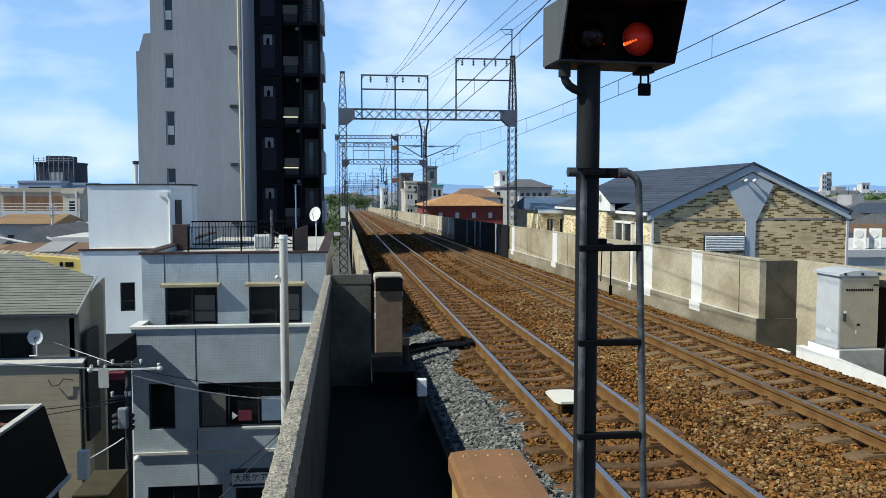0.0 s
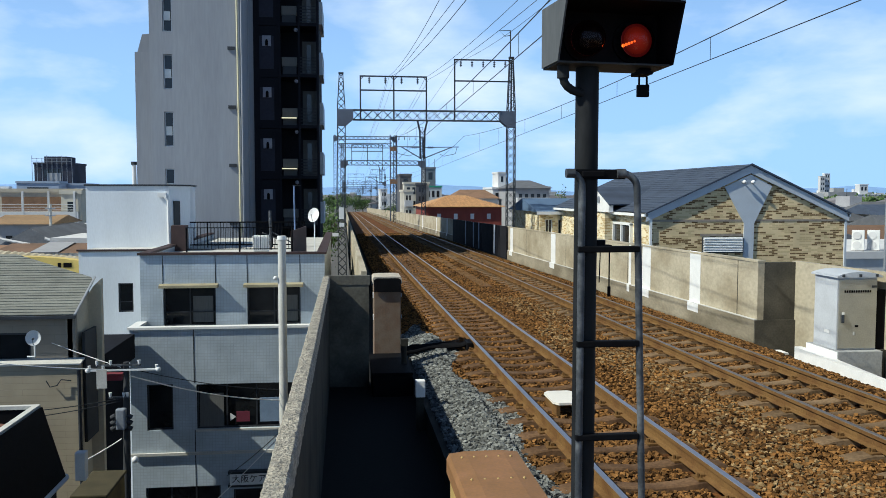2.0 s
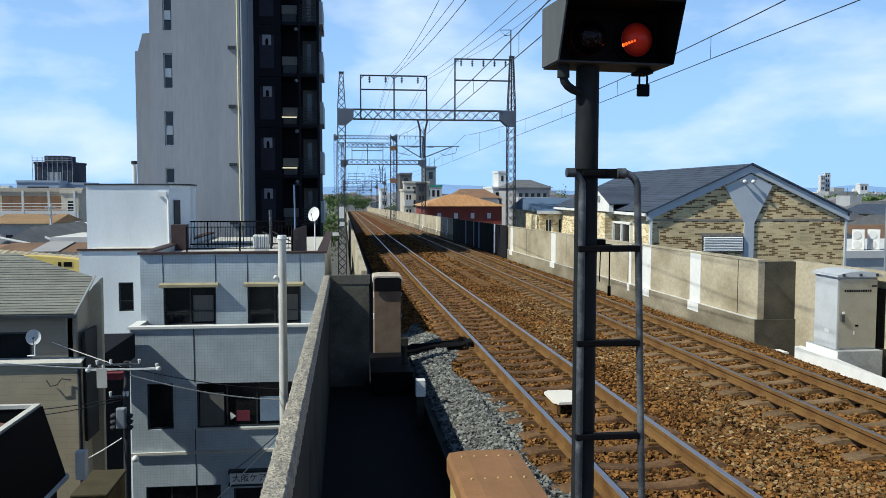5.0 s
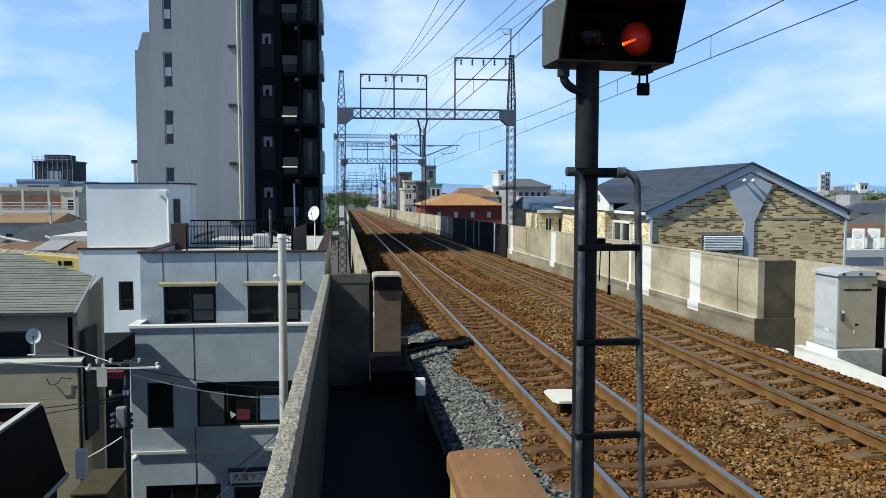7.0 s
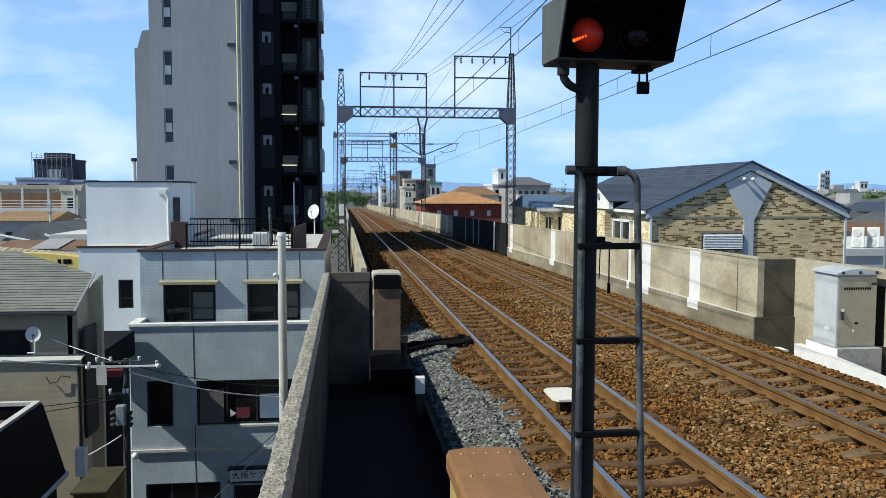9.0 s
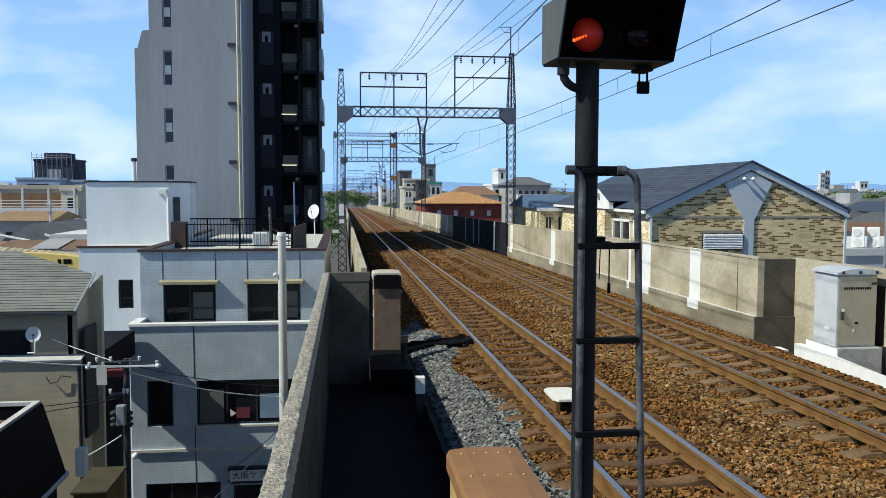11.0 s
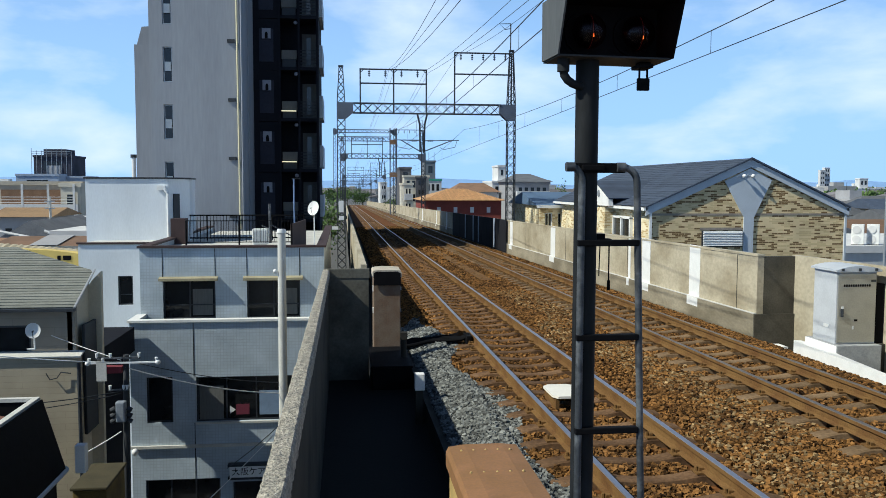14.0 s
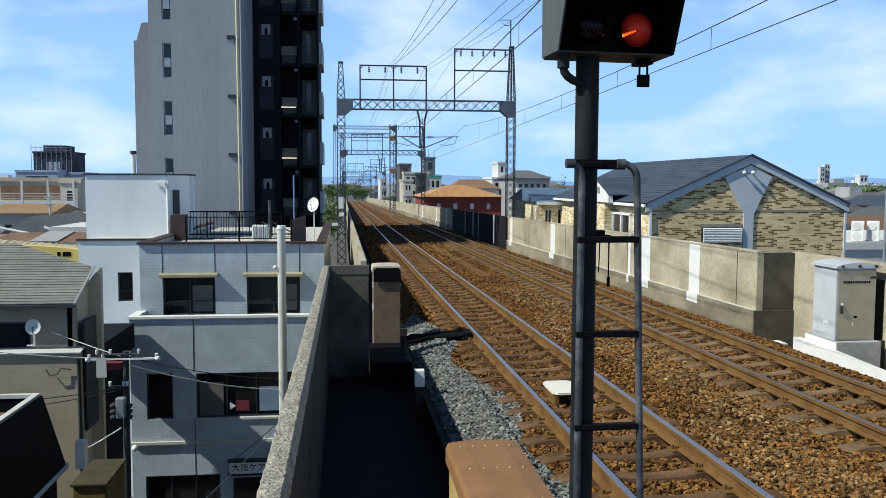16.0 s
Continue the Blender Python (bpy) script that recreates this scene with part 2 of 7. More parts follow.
def single(name, bm, mat, label, category, group="", kind="", smooth=False):
    return tagged(new(name, mesh_of(bm, name, mat, smooth)), label, category, group, kind)


def cube_part(name, x0, x1, y0, y1, z0, z1, mat, parent, label=""):
    bm = bmesh.new()
    box(bm, x0, x1, y0, y1, z0, z1)
    return part(name, bm, mat, parent, label)


# ---- ground and viaduct ----
GRADE = -0.01375          # the line falls away
GROUND = -8.5


def rail_z(y):
    return GRADE * y


def slope(bm):
    """Lays what was drawn level on the line's gradient."""
    for v in bm.verts:
        v.co.z += GRADE * v.co.y
    return bm


bm = bmesh.new()
bmesh.ops.create_grid(bm, x_segments=24, y_segments=24, size=2500)
for v in bm.verts:
    v.co.z = GROUND
    v.co.y += 1500
single("ground", bm, M_GROUND, "grey built-over town ground reaching the horizon", "ground", kind="structure")

END = 320.0
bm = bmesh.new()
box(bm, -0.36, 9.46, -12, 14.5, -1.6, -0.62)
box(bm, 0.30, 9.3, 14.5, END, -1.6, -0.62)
single("viaduct_deck", slope(bm), M_DECK, "concrete slab of an elevated railway line, coloured dark for its shade", "viaduct", kind="structure")
bm = bmesh.new()
for k in range(-1, 26):
    box(bm, 1.2, 2.6, k * 12.0, k * 12.0 + 1.2, GROUND, -1.6 + GRADE * k * 12)
    box(bm, 6.4, 7.8, k * 12.0, k * 12.0 + 1.2, GROUND, -1.6 + GRADE * k * 12)
single("viaduct_piers", bm, M_CONC, "square concrete piers carrying the railway viaduct", "piers", kind="structure")

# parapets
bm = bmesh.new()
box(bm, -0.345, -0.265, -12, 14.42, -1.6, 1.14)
p_left = single("wall_parapet_near", slope(bm), M_CONC_DARK, "concrete parapet beside the trackside walkway, coloured dark for its shade", "wall", kind="structure")
bm = bmesh.new()
ring = [(-0.36, 1.14), (-0.363, 1.20), (-0.361, 1.27), (-0.352, 1.287), (-0.325, 1.29), (-0.295, 1.29), (-0.262, 1.287), (-0.25, 1.27), (-0.248, 1.20), (-0.25, 1.14)]
last = None
for k in range(531):
    y = 1.2 + 13.26 * k / 530
    cur = [bm.verts.new((u + 0.007 * noise.noise((u * 40, y * 22, v * 40)), y, v + (0.008 * noise.noise((u * 45, y * 25, 3)) + 0.006 * noise.noise((u * 20, y * 6, 8))) * (v > 1.15))) for u, v in ring]
    if last:
        for i in range(len(ring)):
            bm.faces.new((last[i], last[(i + 1) % len(ring)], cur[(i + 1) % len(ring)], cur[i]))
    else:
        bm.faces.new(cur)
    last = cur
bm.faces.new(last[::-1])
part("coping", slope(bm), M_COPING, p_left, "pitted pale coping")
bm = bmesh.new()
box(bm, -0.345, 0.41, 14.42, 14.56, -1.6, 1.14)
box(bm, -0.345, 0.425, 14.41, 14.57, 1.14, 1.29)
single("wall_cross", slope(bm), M_CONC_MID, "concrete cross wall where the parapet steps in, greyed for its shade", "wall", kind="structure")
bm = bmesh.new()
box(bm, 0.33, 0.45, 17.2, END, -1.6, 1.15)
single("wall_parapet_far", slope(bm), M_CONC, "long concrete parapet along the railway line", "wall", kind="structure")

# right wall
bm = bmesh.new()
box(bm, 8.5, 8.64, 16.6, END, -1.6, 1.30)
wall_r = single("wall_trackside", slope(bm), M_CONC, "weathered concrete trackside wall with a projecting plinth", "wall", kind="structure")
# Plinth in a darker concrete colour, topped by a thin pale strip.
bm = bmesh.new()
box(bm, 8.44, 8.5, 16.6, END, -1.6, 0.10)
part("plinth", slope(bm), M_PLINTH, wall_r, "darker projecting plinth")
bm = bmesh.new()
box(bm, 8.435, 8.5, 16.59, END, 0.101, 0.118)
part("plinth_ledge", slope(bm), M_CONC_LIGHT, wall_r, "thin pale ledge")
# The return gets a darker concrete colour than the long wall.
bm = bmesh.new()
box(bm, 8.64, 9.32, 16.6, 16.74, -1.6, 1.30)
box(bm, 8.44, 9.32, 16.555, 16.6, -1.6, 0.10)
single("wall_return", slope(bm), M_CONC_RETURN, "darker grey concrete return of the trackside wall", "wall", kind="structure")
bm = bmesh.new()
box(bm, 9.32, 9.46, -12, 16.74, -1.6, 1.32)
single("wall_recess", slope(bm), M_CONC, "pale concrete wall of a recess beside the track", "wall", kind="structure")
# platform under the viewer
bm = bmesh.new()
box(bm, -0.25, 1.25, -12, 1.6, -0.62, 0.95)
single("platform", bm, M_CONC, "plain concrete platform end", "platform", kind="structure")


# ---- railway line ----
def rail_profile(w=1.0):
    """Half outline of a 50 kg rail: foot, web and head."""
    half = [(0.0635, -0.153), (0.0635, -0.143), (0.012, -0.125), (0.009, -0.06), (0.0325, -0.045), (0.0325, -0.008), (0.026, 0.0)]
    return half + [(-u, v) for u, v in half[::-1]]


def sleeper_mesh(mat):
    """A prestressed concrete sleeper: deep under the rails, dipping in the middle and at the ends."""
    bm = bmesh.new()
    rings = []
    for x, top, half in ((-1.0, -0.055, 0.115), (-0.80, -0.012, 0.105), (-0.68, 0.0, 0.10), (-0.46, 0.0, 0.095), (-0.25, -0.03, 0.085), (0.0, -0.046, 0.08),
                         (0.25, -0.03, 0.085), (0.46, 0.0, 0.095), (0.68, 0.0, 0.10), (0.80, -0.012, 0.105), (1.0, -0.055, 0.115)):
        rings.append([bm.verts.new(p) for p in ((x, -half - 0.02, -0.17), (x, -half, top - 0.014), (x, -half + 0.014, top), (x, half - 0.014, top), (x, half, top - 0.014), (x, half + 0.02, -0.17))])
    for a, b in zip(rings, rings[1:]):
        for k in range(5):
            bm.faces.new((a[k], a[k + 1], b[k + 1], b[k]))
    bm.faces.new(rings[0][::-1])
    bm.faces.new(rings[-1])
    return mesh_of(bm, "sleeper", mat)


def clip_mesh():
    bm = bmesh.new()
    box(bm, -0.15, 0.15, -0.085, 0.085, 0.0, 0.018)
    for s in (-1, 1):
        box(bm, s * 0.085 - 0.022, s * 0.085 + 0.022, -0.03, 0.03, 0.018, 0.05)
        tube(bm, (s * 0.125, 0, 0.018), (s * 0.125, 0, 0.06), 0.016, 6)
    return mesh_of(bm, "rail_fastening", M_RUST)


CLIP = clip_mesh()


def railway_track(xc, label, head, sleeper_mat):
    sleeper = sleeper_mesh(sleeper_mat)
    t = thing("railway_track", (xc, 4.0, rail_z(4.0) - 0.16), label, "railway track", group="tracks of the line", kind="")
    for s in (-1, 1):
        bm = bmesh.new()
        prism(bm, [(xc + s * 0.566 + u, v) for u, v in rail_profile()], "y", -12.0, END)
        r = part("rail", slope(bm), M_RUST, t, "rusty steel rail with a worn shiny head")
        bm = bmesh.new()
        prism(bm, [(xc + s * 0.566 + u, v) for u, v in ((-0.031, -0.004), (0.031, -0.004), (0.027, 0.003), (-0.027, 0.003))], "y", -12.0, END)
        part("running_surface", slope(bm), head, r, "worn running surface")
    far, far_clip = bmesh.new(), bmesh.new()
    k, y = 0, 4.0
    while y < END:
        turn = Matrix.Rotation(random.uniform(-0.012, 0.012), 4, "Z")
        z = rail_z(y) - 0.165
        if k < 150:
            ob = new("sleeper", sleeper)
            ob.parent = t
            ob.matrix_local = Matrix.Translation((random.uniform(-0.03, 0.03), y - 4.0, z - t.location.z)) @ turn
            for s in (-1, 1):
                if y < 42:
                    c = new("rail_fastening", CLIP)
                    c.parent = ob
                    c.matrix_local = Matrix.Translation((s * 0.566, 0, 0))
        else:
            box(far, xc - 1.05, xc + 1.05, y - 0.1, y + 0.1, z - 0.1, z)
        k += 1
        y = 4.0 + 0.62 * k + random.uniform(-0.015, 0.015)
    part("sleeper_row", far, sleeper_mat, t, "row of rust-stained concrete sleepers", kind="stuff")
    return t


NEAR, FAR = 2.93, 6.30
railway_track(NEAR, "narrow-gauge railway track with shiny rails on rust-stained concrete sleepers", M_RAIL_TOP, M_SLEEPER)
railway_track(FAR, "rusty-railed railway track on tan stained concrete sleepers", M_RAIL_DULL, M_SLEEPER_PALE)


def bed_height(x):
    """The ballast's cross-section: level under the tracks, sinking at the shoulder."""
    low = 0.048 if any(abs(x - c) < 1.08 for c in (NEAR, FAR)) else 0.0
    return -0.195 - low - 0.25 * max(0.0, 1.75 - x) - 0.24 * max(0, x - 7.5)


bm = bmesh.new()
xs = [1.15 + 7.35 * i / 44 for i in range(45)]
ys = [-12.0]
while ys[-1] < END:
    ys.append(ys[-1] + max(0.3, 0.012 * abs(ys[-1])))
grid = [[bm.verts.new((x, y, bed_height(x) + 0.028 * noise.noise((x * 3.1, y * 3.1, 0)) + 0.03 * noise.noise((x * 0.8, y * 0.5, 4)) - 0.02 + GRADE * y)) for x in xs] for y in ys]
for a, b in zip(grid, grid[1:]):
    for i in range(44):
        bm.faces.new((a[i], a[i + 1], b[i + 1], b[i]))
single("ballast_bed", bm, M_BED_BROWN, "rust-brown crushed stone bed between the rails", "ballast", kind="stuff")


def stones(name, count, x0, x1, y0, y1, size, mat, label, keep, power=1.0):
    """Loose stones, each a bent cube, thinning with distance."""
    rng = np.random.default_rng(len(name) + count)
    u = rng.random(count * 2)
    y = y0 + (y1 - y0) * u ** power
    x = x0 + (x1 - x0) * rng.random(count * 2)
    ok = np.array([keep(a, b) for a, b in zip(x, y)])
    x, y = x[ok][:count], y[ok][:count]
    k = len(x)
    s = size * rng.uniform(0.55, 1.25, k) * (1 + 0.012 * y)
    cube = np.array([[-1, -1, -1], [1, -1, -1], [1, 1, -1], [-1, 1, -1], [-1, -1, 1], [1, -1, 1], [1, 1, 1], [-1, 1, 1]], float)
    v = cube[None] * rng.uniform(0.45, 1.15, (k, 8, 3)) * 0.5
    a, b = rng.uniform(0, 6.28, k), rng.uniform(-0.8, 0.8, k)
    ca, sa, cb, sb = np.cos(a), np.sin(a), np.cos(b), np.sin(b)
    vx, vy, vz = v[..., 0], v[..., 1] * cb[:, None] - v[..., 2] * sb[:, None], v[..., 1] * sb[:, None] + v[..., 2] * cb[:, None]
    w = np.stack([vx * ca[:, None] - vy * sa[:, None], vx * sa[:, None] + vy * ca[:, None], vz * 0.8], -1) * s[:, None, None]
    z = np.array([bed_height(q) for q in x]) + GRADE * y + rng.uniform(-0.02, 0.028, k)
    w += np.stack([x, y, z], -1)[:, None]
    f = np.array([[3, 2, 1, 0], [4, 5, 6, 7], [0, 1, 5, 4], [1, 2, 6, 5], [2, 3, 7, 6], [3, 0, 4, 7]])
    f = (f[None] + 8 * np.arange(k)[:, None, None]).reshape(-1, 4)
    me = bpy.data.meshes.new(name)
    me.from_pydata(w.reshape(-1, 3).tolist(), [], f.tolist())
    me.materials.append(mat)
    return tagged(new(name, me), label, "ballast", kind="stuff")


def is_grey(x, y):
    return 1.2 < x < 2.0 + 0.22 * math.sin(y * 1.3) - 0.02 * max(0, y - 10) + 0.06 * max(0, 11 - y) and y < 18.5 + 0.4 * math.sin(x * 9)


def is_brown(x, y):
    on_sleeper = any(abs(x - c) < 1.05 and abs((y - 4.0 + 0.31) % 0.62 - 0.31) < 0.11 for c in (NEAR, FAR))
    under_rail = any(abs(abs(x - c) - 0.566) < 0.07 for c in (NEAR, FAR))
    return not is_grey(x, y) and not under_rail and not on_sleeper


def is_pale(x, y):
    return is_brown(x, y) and abs(x - 4.75 - 0.25 * math.sin(y * 0.7)) < 0.75 * (0.4 + noise.noise((x * 0.9, y * 0.35, 2.0)) + 0.35)


stones("grey_ballast", 24000, 1.2, 2.6, 4.0, 19.0, 0.042, M_BAL_GREY, "fresh grey crushed stone on the track shoulder", is_grey, 1.2)
stones("brown_ballast", 118000, 1.2, 8.4, 5.0, 34.0, 0.041, M_BAL_BROWN, "rust-brown crushed stone round the sleepers", is_brown, 1.5)
stones("tan_ballast", 6500, 3.9, 5.6, 6.0, 24.0, 0.042, M_BAL_PALE, "paler tan crushed stone between the tracks", is_pale, 1.3)
stones("far_brown_ballast", 20000, 1.2, 8.3, 33.0, 80.0, 0.055, M_BAL_BROWN, "rust-brown crushed stone further along the line", is_brown, 1.3)
bm = bmesh.new()
box(bm, 4.42, 4.78, 27.0, 44.0, -0.24, -0.15)
single("cable_trough", slope(bm), M_RUST, "rust-brown cable trough lying between the tracks", "cable trough")


# ---- overhead line ----
def lattice(bm, p, q, w0, w1, step, r=0.016, face="xy"):
    """Crossed bracing on the four sides of a square mast or beam from p to q, whose width goes from w0 to w1."""
    p, q = Vector(p), Vector(q)
    d = q - p
    k = max(1, round(d.length / step))
    a, b = (Vector((1, 0, 0)), Vector((0, 1, 0))) if abs(d.z) > abs(d.x) else (Vector((0, 0, 1)), Vector((0, 1, 0)))
    for i in range(k):
        c0, c1 = p + d * i / k, p + d * (i + 1) / k
        h0, h1 = (w0 + (w1 - w0) * i / k) / 2, (w0 + (w1 - w0) * (i + 1) / k) / 2
        for s in (-1, 1):
            for u, v in ((a, b), (b, a)):
                tube(bm, c0 + u * h0 - v * h0 * s, c1 - u * h1 - v * h1 * s, r, 4)
                tube(bm, c0 - u * h0 - v * h0 * s, c1 + u * h1 - v * h1 * s, r, 4)


def corner_legs(owner, name, p, q, w0, w1, mat, r=0.03):
    p, q = Vector(p), Vector(q)
    d = q - p
    a, b = (Vector((1, 0, 0)), Vector((0, 1, 0))) if abs(d.z) > abs(d.x) else (Vector((0, 0, 1)), Vector((0, 1, 0)))
    for s in (-1, 1):
        for t in (-1, 1):
            bm = bmesh.new()
            tube(bm, p + a * s * w0 / 2 + b * t * w0 / 2, q + a * s * w1 / 2 + b * t * w1 / 2, r, 4)
            part(name, bm, mat, owner)


M_GANTRY = material("gantry_blue_grey", (0.105, 0.125, 0.17), 0.6, vary=0.2, scale=2, fine=20, bump=0.03)


def insulator(bm, x, y, z, length=0.35):
    tube(bm, (x, y, z), (x, y, z - length), 0.02, 6)
    for k in range(3):
        tube(bm, (x, y, z - 0.08 - 0.09 * k), (x, y, z - 0.12 - 0.09 * k), 0.07, 8, 0.05)


def gantry(y, beam_z, left, right, top_left, top_right, label, frames=True, post=True, detail=1.0):
    """A portal of two lattice masts and a lattice beam, with wire frames on top."""
    base = rail_z(y) - 1.4
    g = thing("catenary_gantry", ((left + right) / 2, y, base), label, "railway gantry", group="gantries over the line")
    r = 0.03 if detail >= 1 else 0.045
    for x, top in ((left, top_left), (right, top_right)):
        corner_legs(g, "mast_leg", (x, y, base), (x, y, beam_z + 0.5), 0.42, 0.40, M_STEEL_DARK, r)
        corner_legs(g, "mast_tip", (x, y, beam_z + 0.5), (x, y, top), 0.40, 0.18, M_STEEL_DARK, r)
        bm = bmesh.new()
        lattice(bm, (x, y, base), (x, y, beam_z + 0.5), 0.42, 0.40, 0.42 / detail, 0.014 + 0.008 * (detail < 1))
        lattice(bm, (x, y, beam_z + 0.5), (x, y, top), 0.40, 0.18, 0.36 / detail, 0.014 + 0.008 * (detail < 1))
        box(bm, x - 0.13, x + 0.13, y - 0.13, y + 0.13, top - 0.05, top + 0.03)
        part("mast_bracing", bm, M_STEEL_DARK, g, "crossed steel bracing")
        s = 1 if x == left else -1
        bm = bmesh.new()
        out = [(x - s * 0.21, beam_z + 0.52), (x + s * 0.62, beam_z + 0.52), (x + s * 0.62, beam_z + 0.02), (x + s * 0.22, beam_z - 0.32), (x - s * 0.21, beam_z - 0.32)]
        prism(bm, out, "y", y - 0.23, y + 0.23)
        part("corner_plate", bm, M_GANTRY, g, "grey steel gusset box")
    c = beam_z + 0.25
    corner_legs(g, "beam_chord", (left + 0.6, y, c), (right - 0.6, y, c), 0.5, 0.5, M_STEEL_DARK, r)
    bm = bmesh.new()
    lattice(bm, (left + 0.6, y, c), (right - 0.6, y, c), 0.5, 0.5, 0.5 / detail, 0.016 + 0.01 * (detail < 1))
    part("beam_bracing", bm, M_STEEL_DARK, g, "crossed steel bracing")
    if frames:
        z = beam_z + 0.5
        for xs, levels in (((0.87, 2.60, 4.30), (z + 1.03, z + 1.75)), ((5.79, right), (z + 1.58, z + 2.68))):
            bm = bmesh.new()
            for x in xs:
                box(bm, x - 0.035, x + 0.035, y - 0.035, y + 0.035, z - 0.55, levels[1])
            for h in levels:
                box(bm, xs[0] - 0.035, xs[-1] + 0.035, y - 0.03, y + 0.03, h - 0.035, h + 0.035)
            for x in xs:
                for s in (-1, 1):
                    if xs[0] <= x + s * 0.14 <= xs[-1]:
                        tube(bm, (x, y, levels[1] - 0.18), (x + s * 0.18, y, levels[1]), 0.025, 4)
            part("wire_frame", bm, M_STEEL_DARK, g, "thin steel frame for feeder wires")
            n = 5 if xs[0] > 5 else 4
            for k in range(n):
                x = xs[0] + (xs[-1] - xs[0]) * (k + 0.55) / (n + 0.1)
                bm = bmesh.new()
                insulator(bm, x, y, levels[1] - 0.03)
                part("insulator", bm, M_STEEL_DARK, g)
        bm = bmesh.new()
        tube(bm, (right - 0.05, y, top_right), (right - 0.05, y, top_right + 1.4), 0.03, 6)
        path_tube(bm, [(right - 0.05, y, top_right + 1.4), (right - 0.65, y, top_right + 1.38), (right - 0.35, y, top_right + 1.1), (right - 0.05, y, top_right + 1.15)], 0.022, 5)
        part("finial", bm, M_STEEL_DARK, g, "thin lightning rod with a side arm")
    if post:
        bm = bmesh.new()
        for s in (-1, 1):
            tube(bm, (4.09 + s * 0.26, y, beam_z), (4.09 + s * 0.13, y, beam_z - 0.55), 0.05, 6)
            tube(bm, (4.09 + s * 0.13, y, beam_z - 0.55), (4.09 + s * 0.11, y, beam_z - 2.0), 0.045, 6)
        lattice(bm, (4.09, y, beam_z - 0.5), (4.09, y, beam_z - 2.0), 0.24, 0.22, 0.3, 0.014)
        part("drop_post", bm, M_STEEL_DARK, g, "dark steel hanging post")
        for s, x in ((-1, 2.61), (1, 6.03)):
            bm = bmesh.new()
            tube(bm, (4.09 + s * 0.12, y, beam_z - 1.95), (x - s * 0.35, y, beam_z - 1.36), 0.03, 6)
            tube(bm, (4.09 + s * 0.12, y, beam_z - 1.40), (x, y, beam_z - 1.36), 0.022, 6)
            path_tube(bm, [(x - s * 0.1, y, beam_z - 1.36), (x - s * 0.2, y, beam_z - 1.72), (x - s * 0.8, y, beam_z - 1.85), (x - s * 1.0, y, beam_z - 1.75)], 0.016, 5)
            for k in range(3):
                tube(bm, (4.09 + s * (0.3 + 0.1 * k), y, beam_z - 1.40), (4.09 + s * (0.35 + 0.1 * k), y, beam_z - 1.40), 0.06, 8)
            part("cantilever", bm, M_GANTRY, g, "slanting cantilever arm")
    return g


g1 = gantry(44.5, 6.28, -0.12, 8.80, 8.66, 9.62, "blue-grey steel lattice gantry spanning both tracks")
gantry(95.0, 5.58, -0.15, 8.85, 7.9, 8.4, "farther steel lattice gantry over the tracks", frames=True, detail=0.8)
g3 = gantry(140.0, 11.2, -1.45, 8.3, 11.9, 11.9, "tall plain steel portal beyond the first gantries", frames=False, post=False, detail=0.7)
tall = bmesh.new()
lattice(tall, (-1.0, 140.0, 10.2), (7.7, 140.0, 10.2), 0.7, 0.7, 0.7, 0.03)
for dz in (-0.35, 0.35):
    box(tall, -1.1, 7.8, 139.9, 140.1, 10.2 + dz - 0.06, 10.2 + dz + 0.06)
for x in (7.55, 8.6):
    box(tall, x - 0.09, x + 0.09, 139.5, 139.7, -3.4, 12.0)
for k in range(11):
    z = -2.0 + 1.25 * k
    tube(tall, (7.55, 139.6, z), (8.6, 139.6, z + 1.2), 0.04, 4)
    tube(tall, (8.6, 139.6, z), (7.55, 139.6, z + 1.2), 0.04, 4)
part("lower_truss", tall, M_GANTRY, g3, "second lattice beam and braced column")
M_ORANGE_STEEL = material("steel_orange_rust", (0.26, 0.15, 0.08), 0.8, vary=0.3, scale=2)
for z in (9.3, 4.0):
    cube_part("landing", 7.45, 8.7, 139.2, 139.45, z, z + 0.75, M_ORANGE_STEEL, g3, "rusty orange landing box")
for yy in (185.0, 232.0, 280.0):
    gantry(yy, 6.28 + GRADE * (yy - 44.5), -0.15, 8.85, 8.3 + GRADE * (yy - 44.5), 8.5 + GRADE * (yy - 44.5),
           "distant steel lattice gantry over the tracks", frames=True, post=True, detail=0.6)

for z0, z1, x0, x1 in ((1.15, 1.75, -0.27, -0.02), (0.25, 0.42, -0.62, -0.30), (0.75, 0.95, -0.25, 0.0)):
    cube_part("plate", x0, x1, 44.2, 44.23, z0, z1, M_WHITE_PAINT, g1, "white plate on the mast")
SUPPORTS = [-6.0, 44.5, 95.0, 140.0, 185.0, 232.0, 280.0]


def wire(name, f, label, r=0.010, owner=None):
    bm = bmesh.new()
    pts = []
    for a, b in zip(SUPPORTS, SUPPORTS[1:]):
        pts += [f(a + (b - a) * k / 16, k / 16) for k in range(16)]
    pts.append(f(SUPPORTS[-1], 0))
    path_tube(bm, pts, r, 4)
    if owner is None:
        return single(name, bm, M_STEEL_DARK, label, "wire")
    return part(name, bm, M_STEEL_DARK, owner)


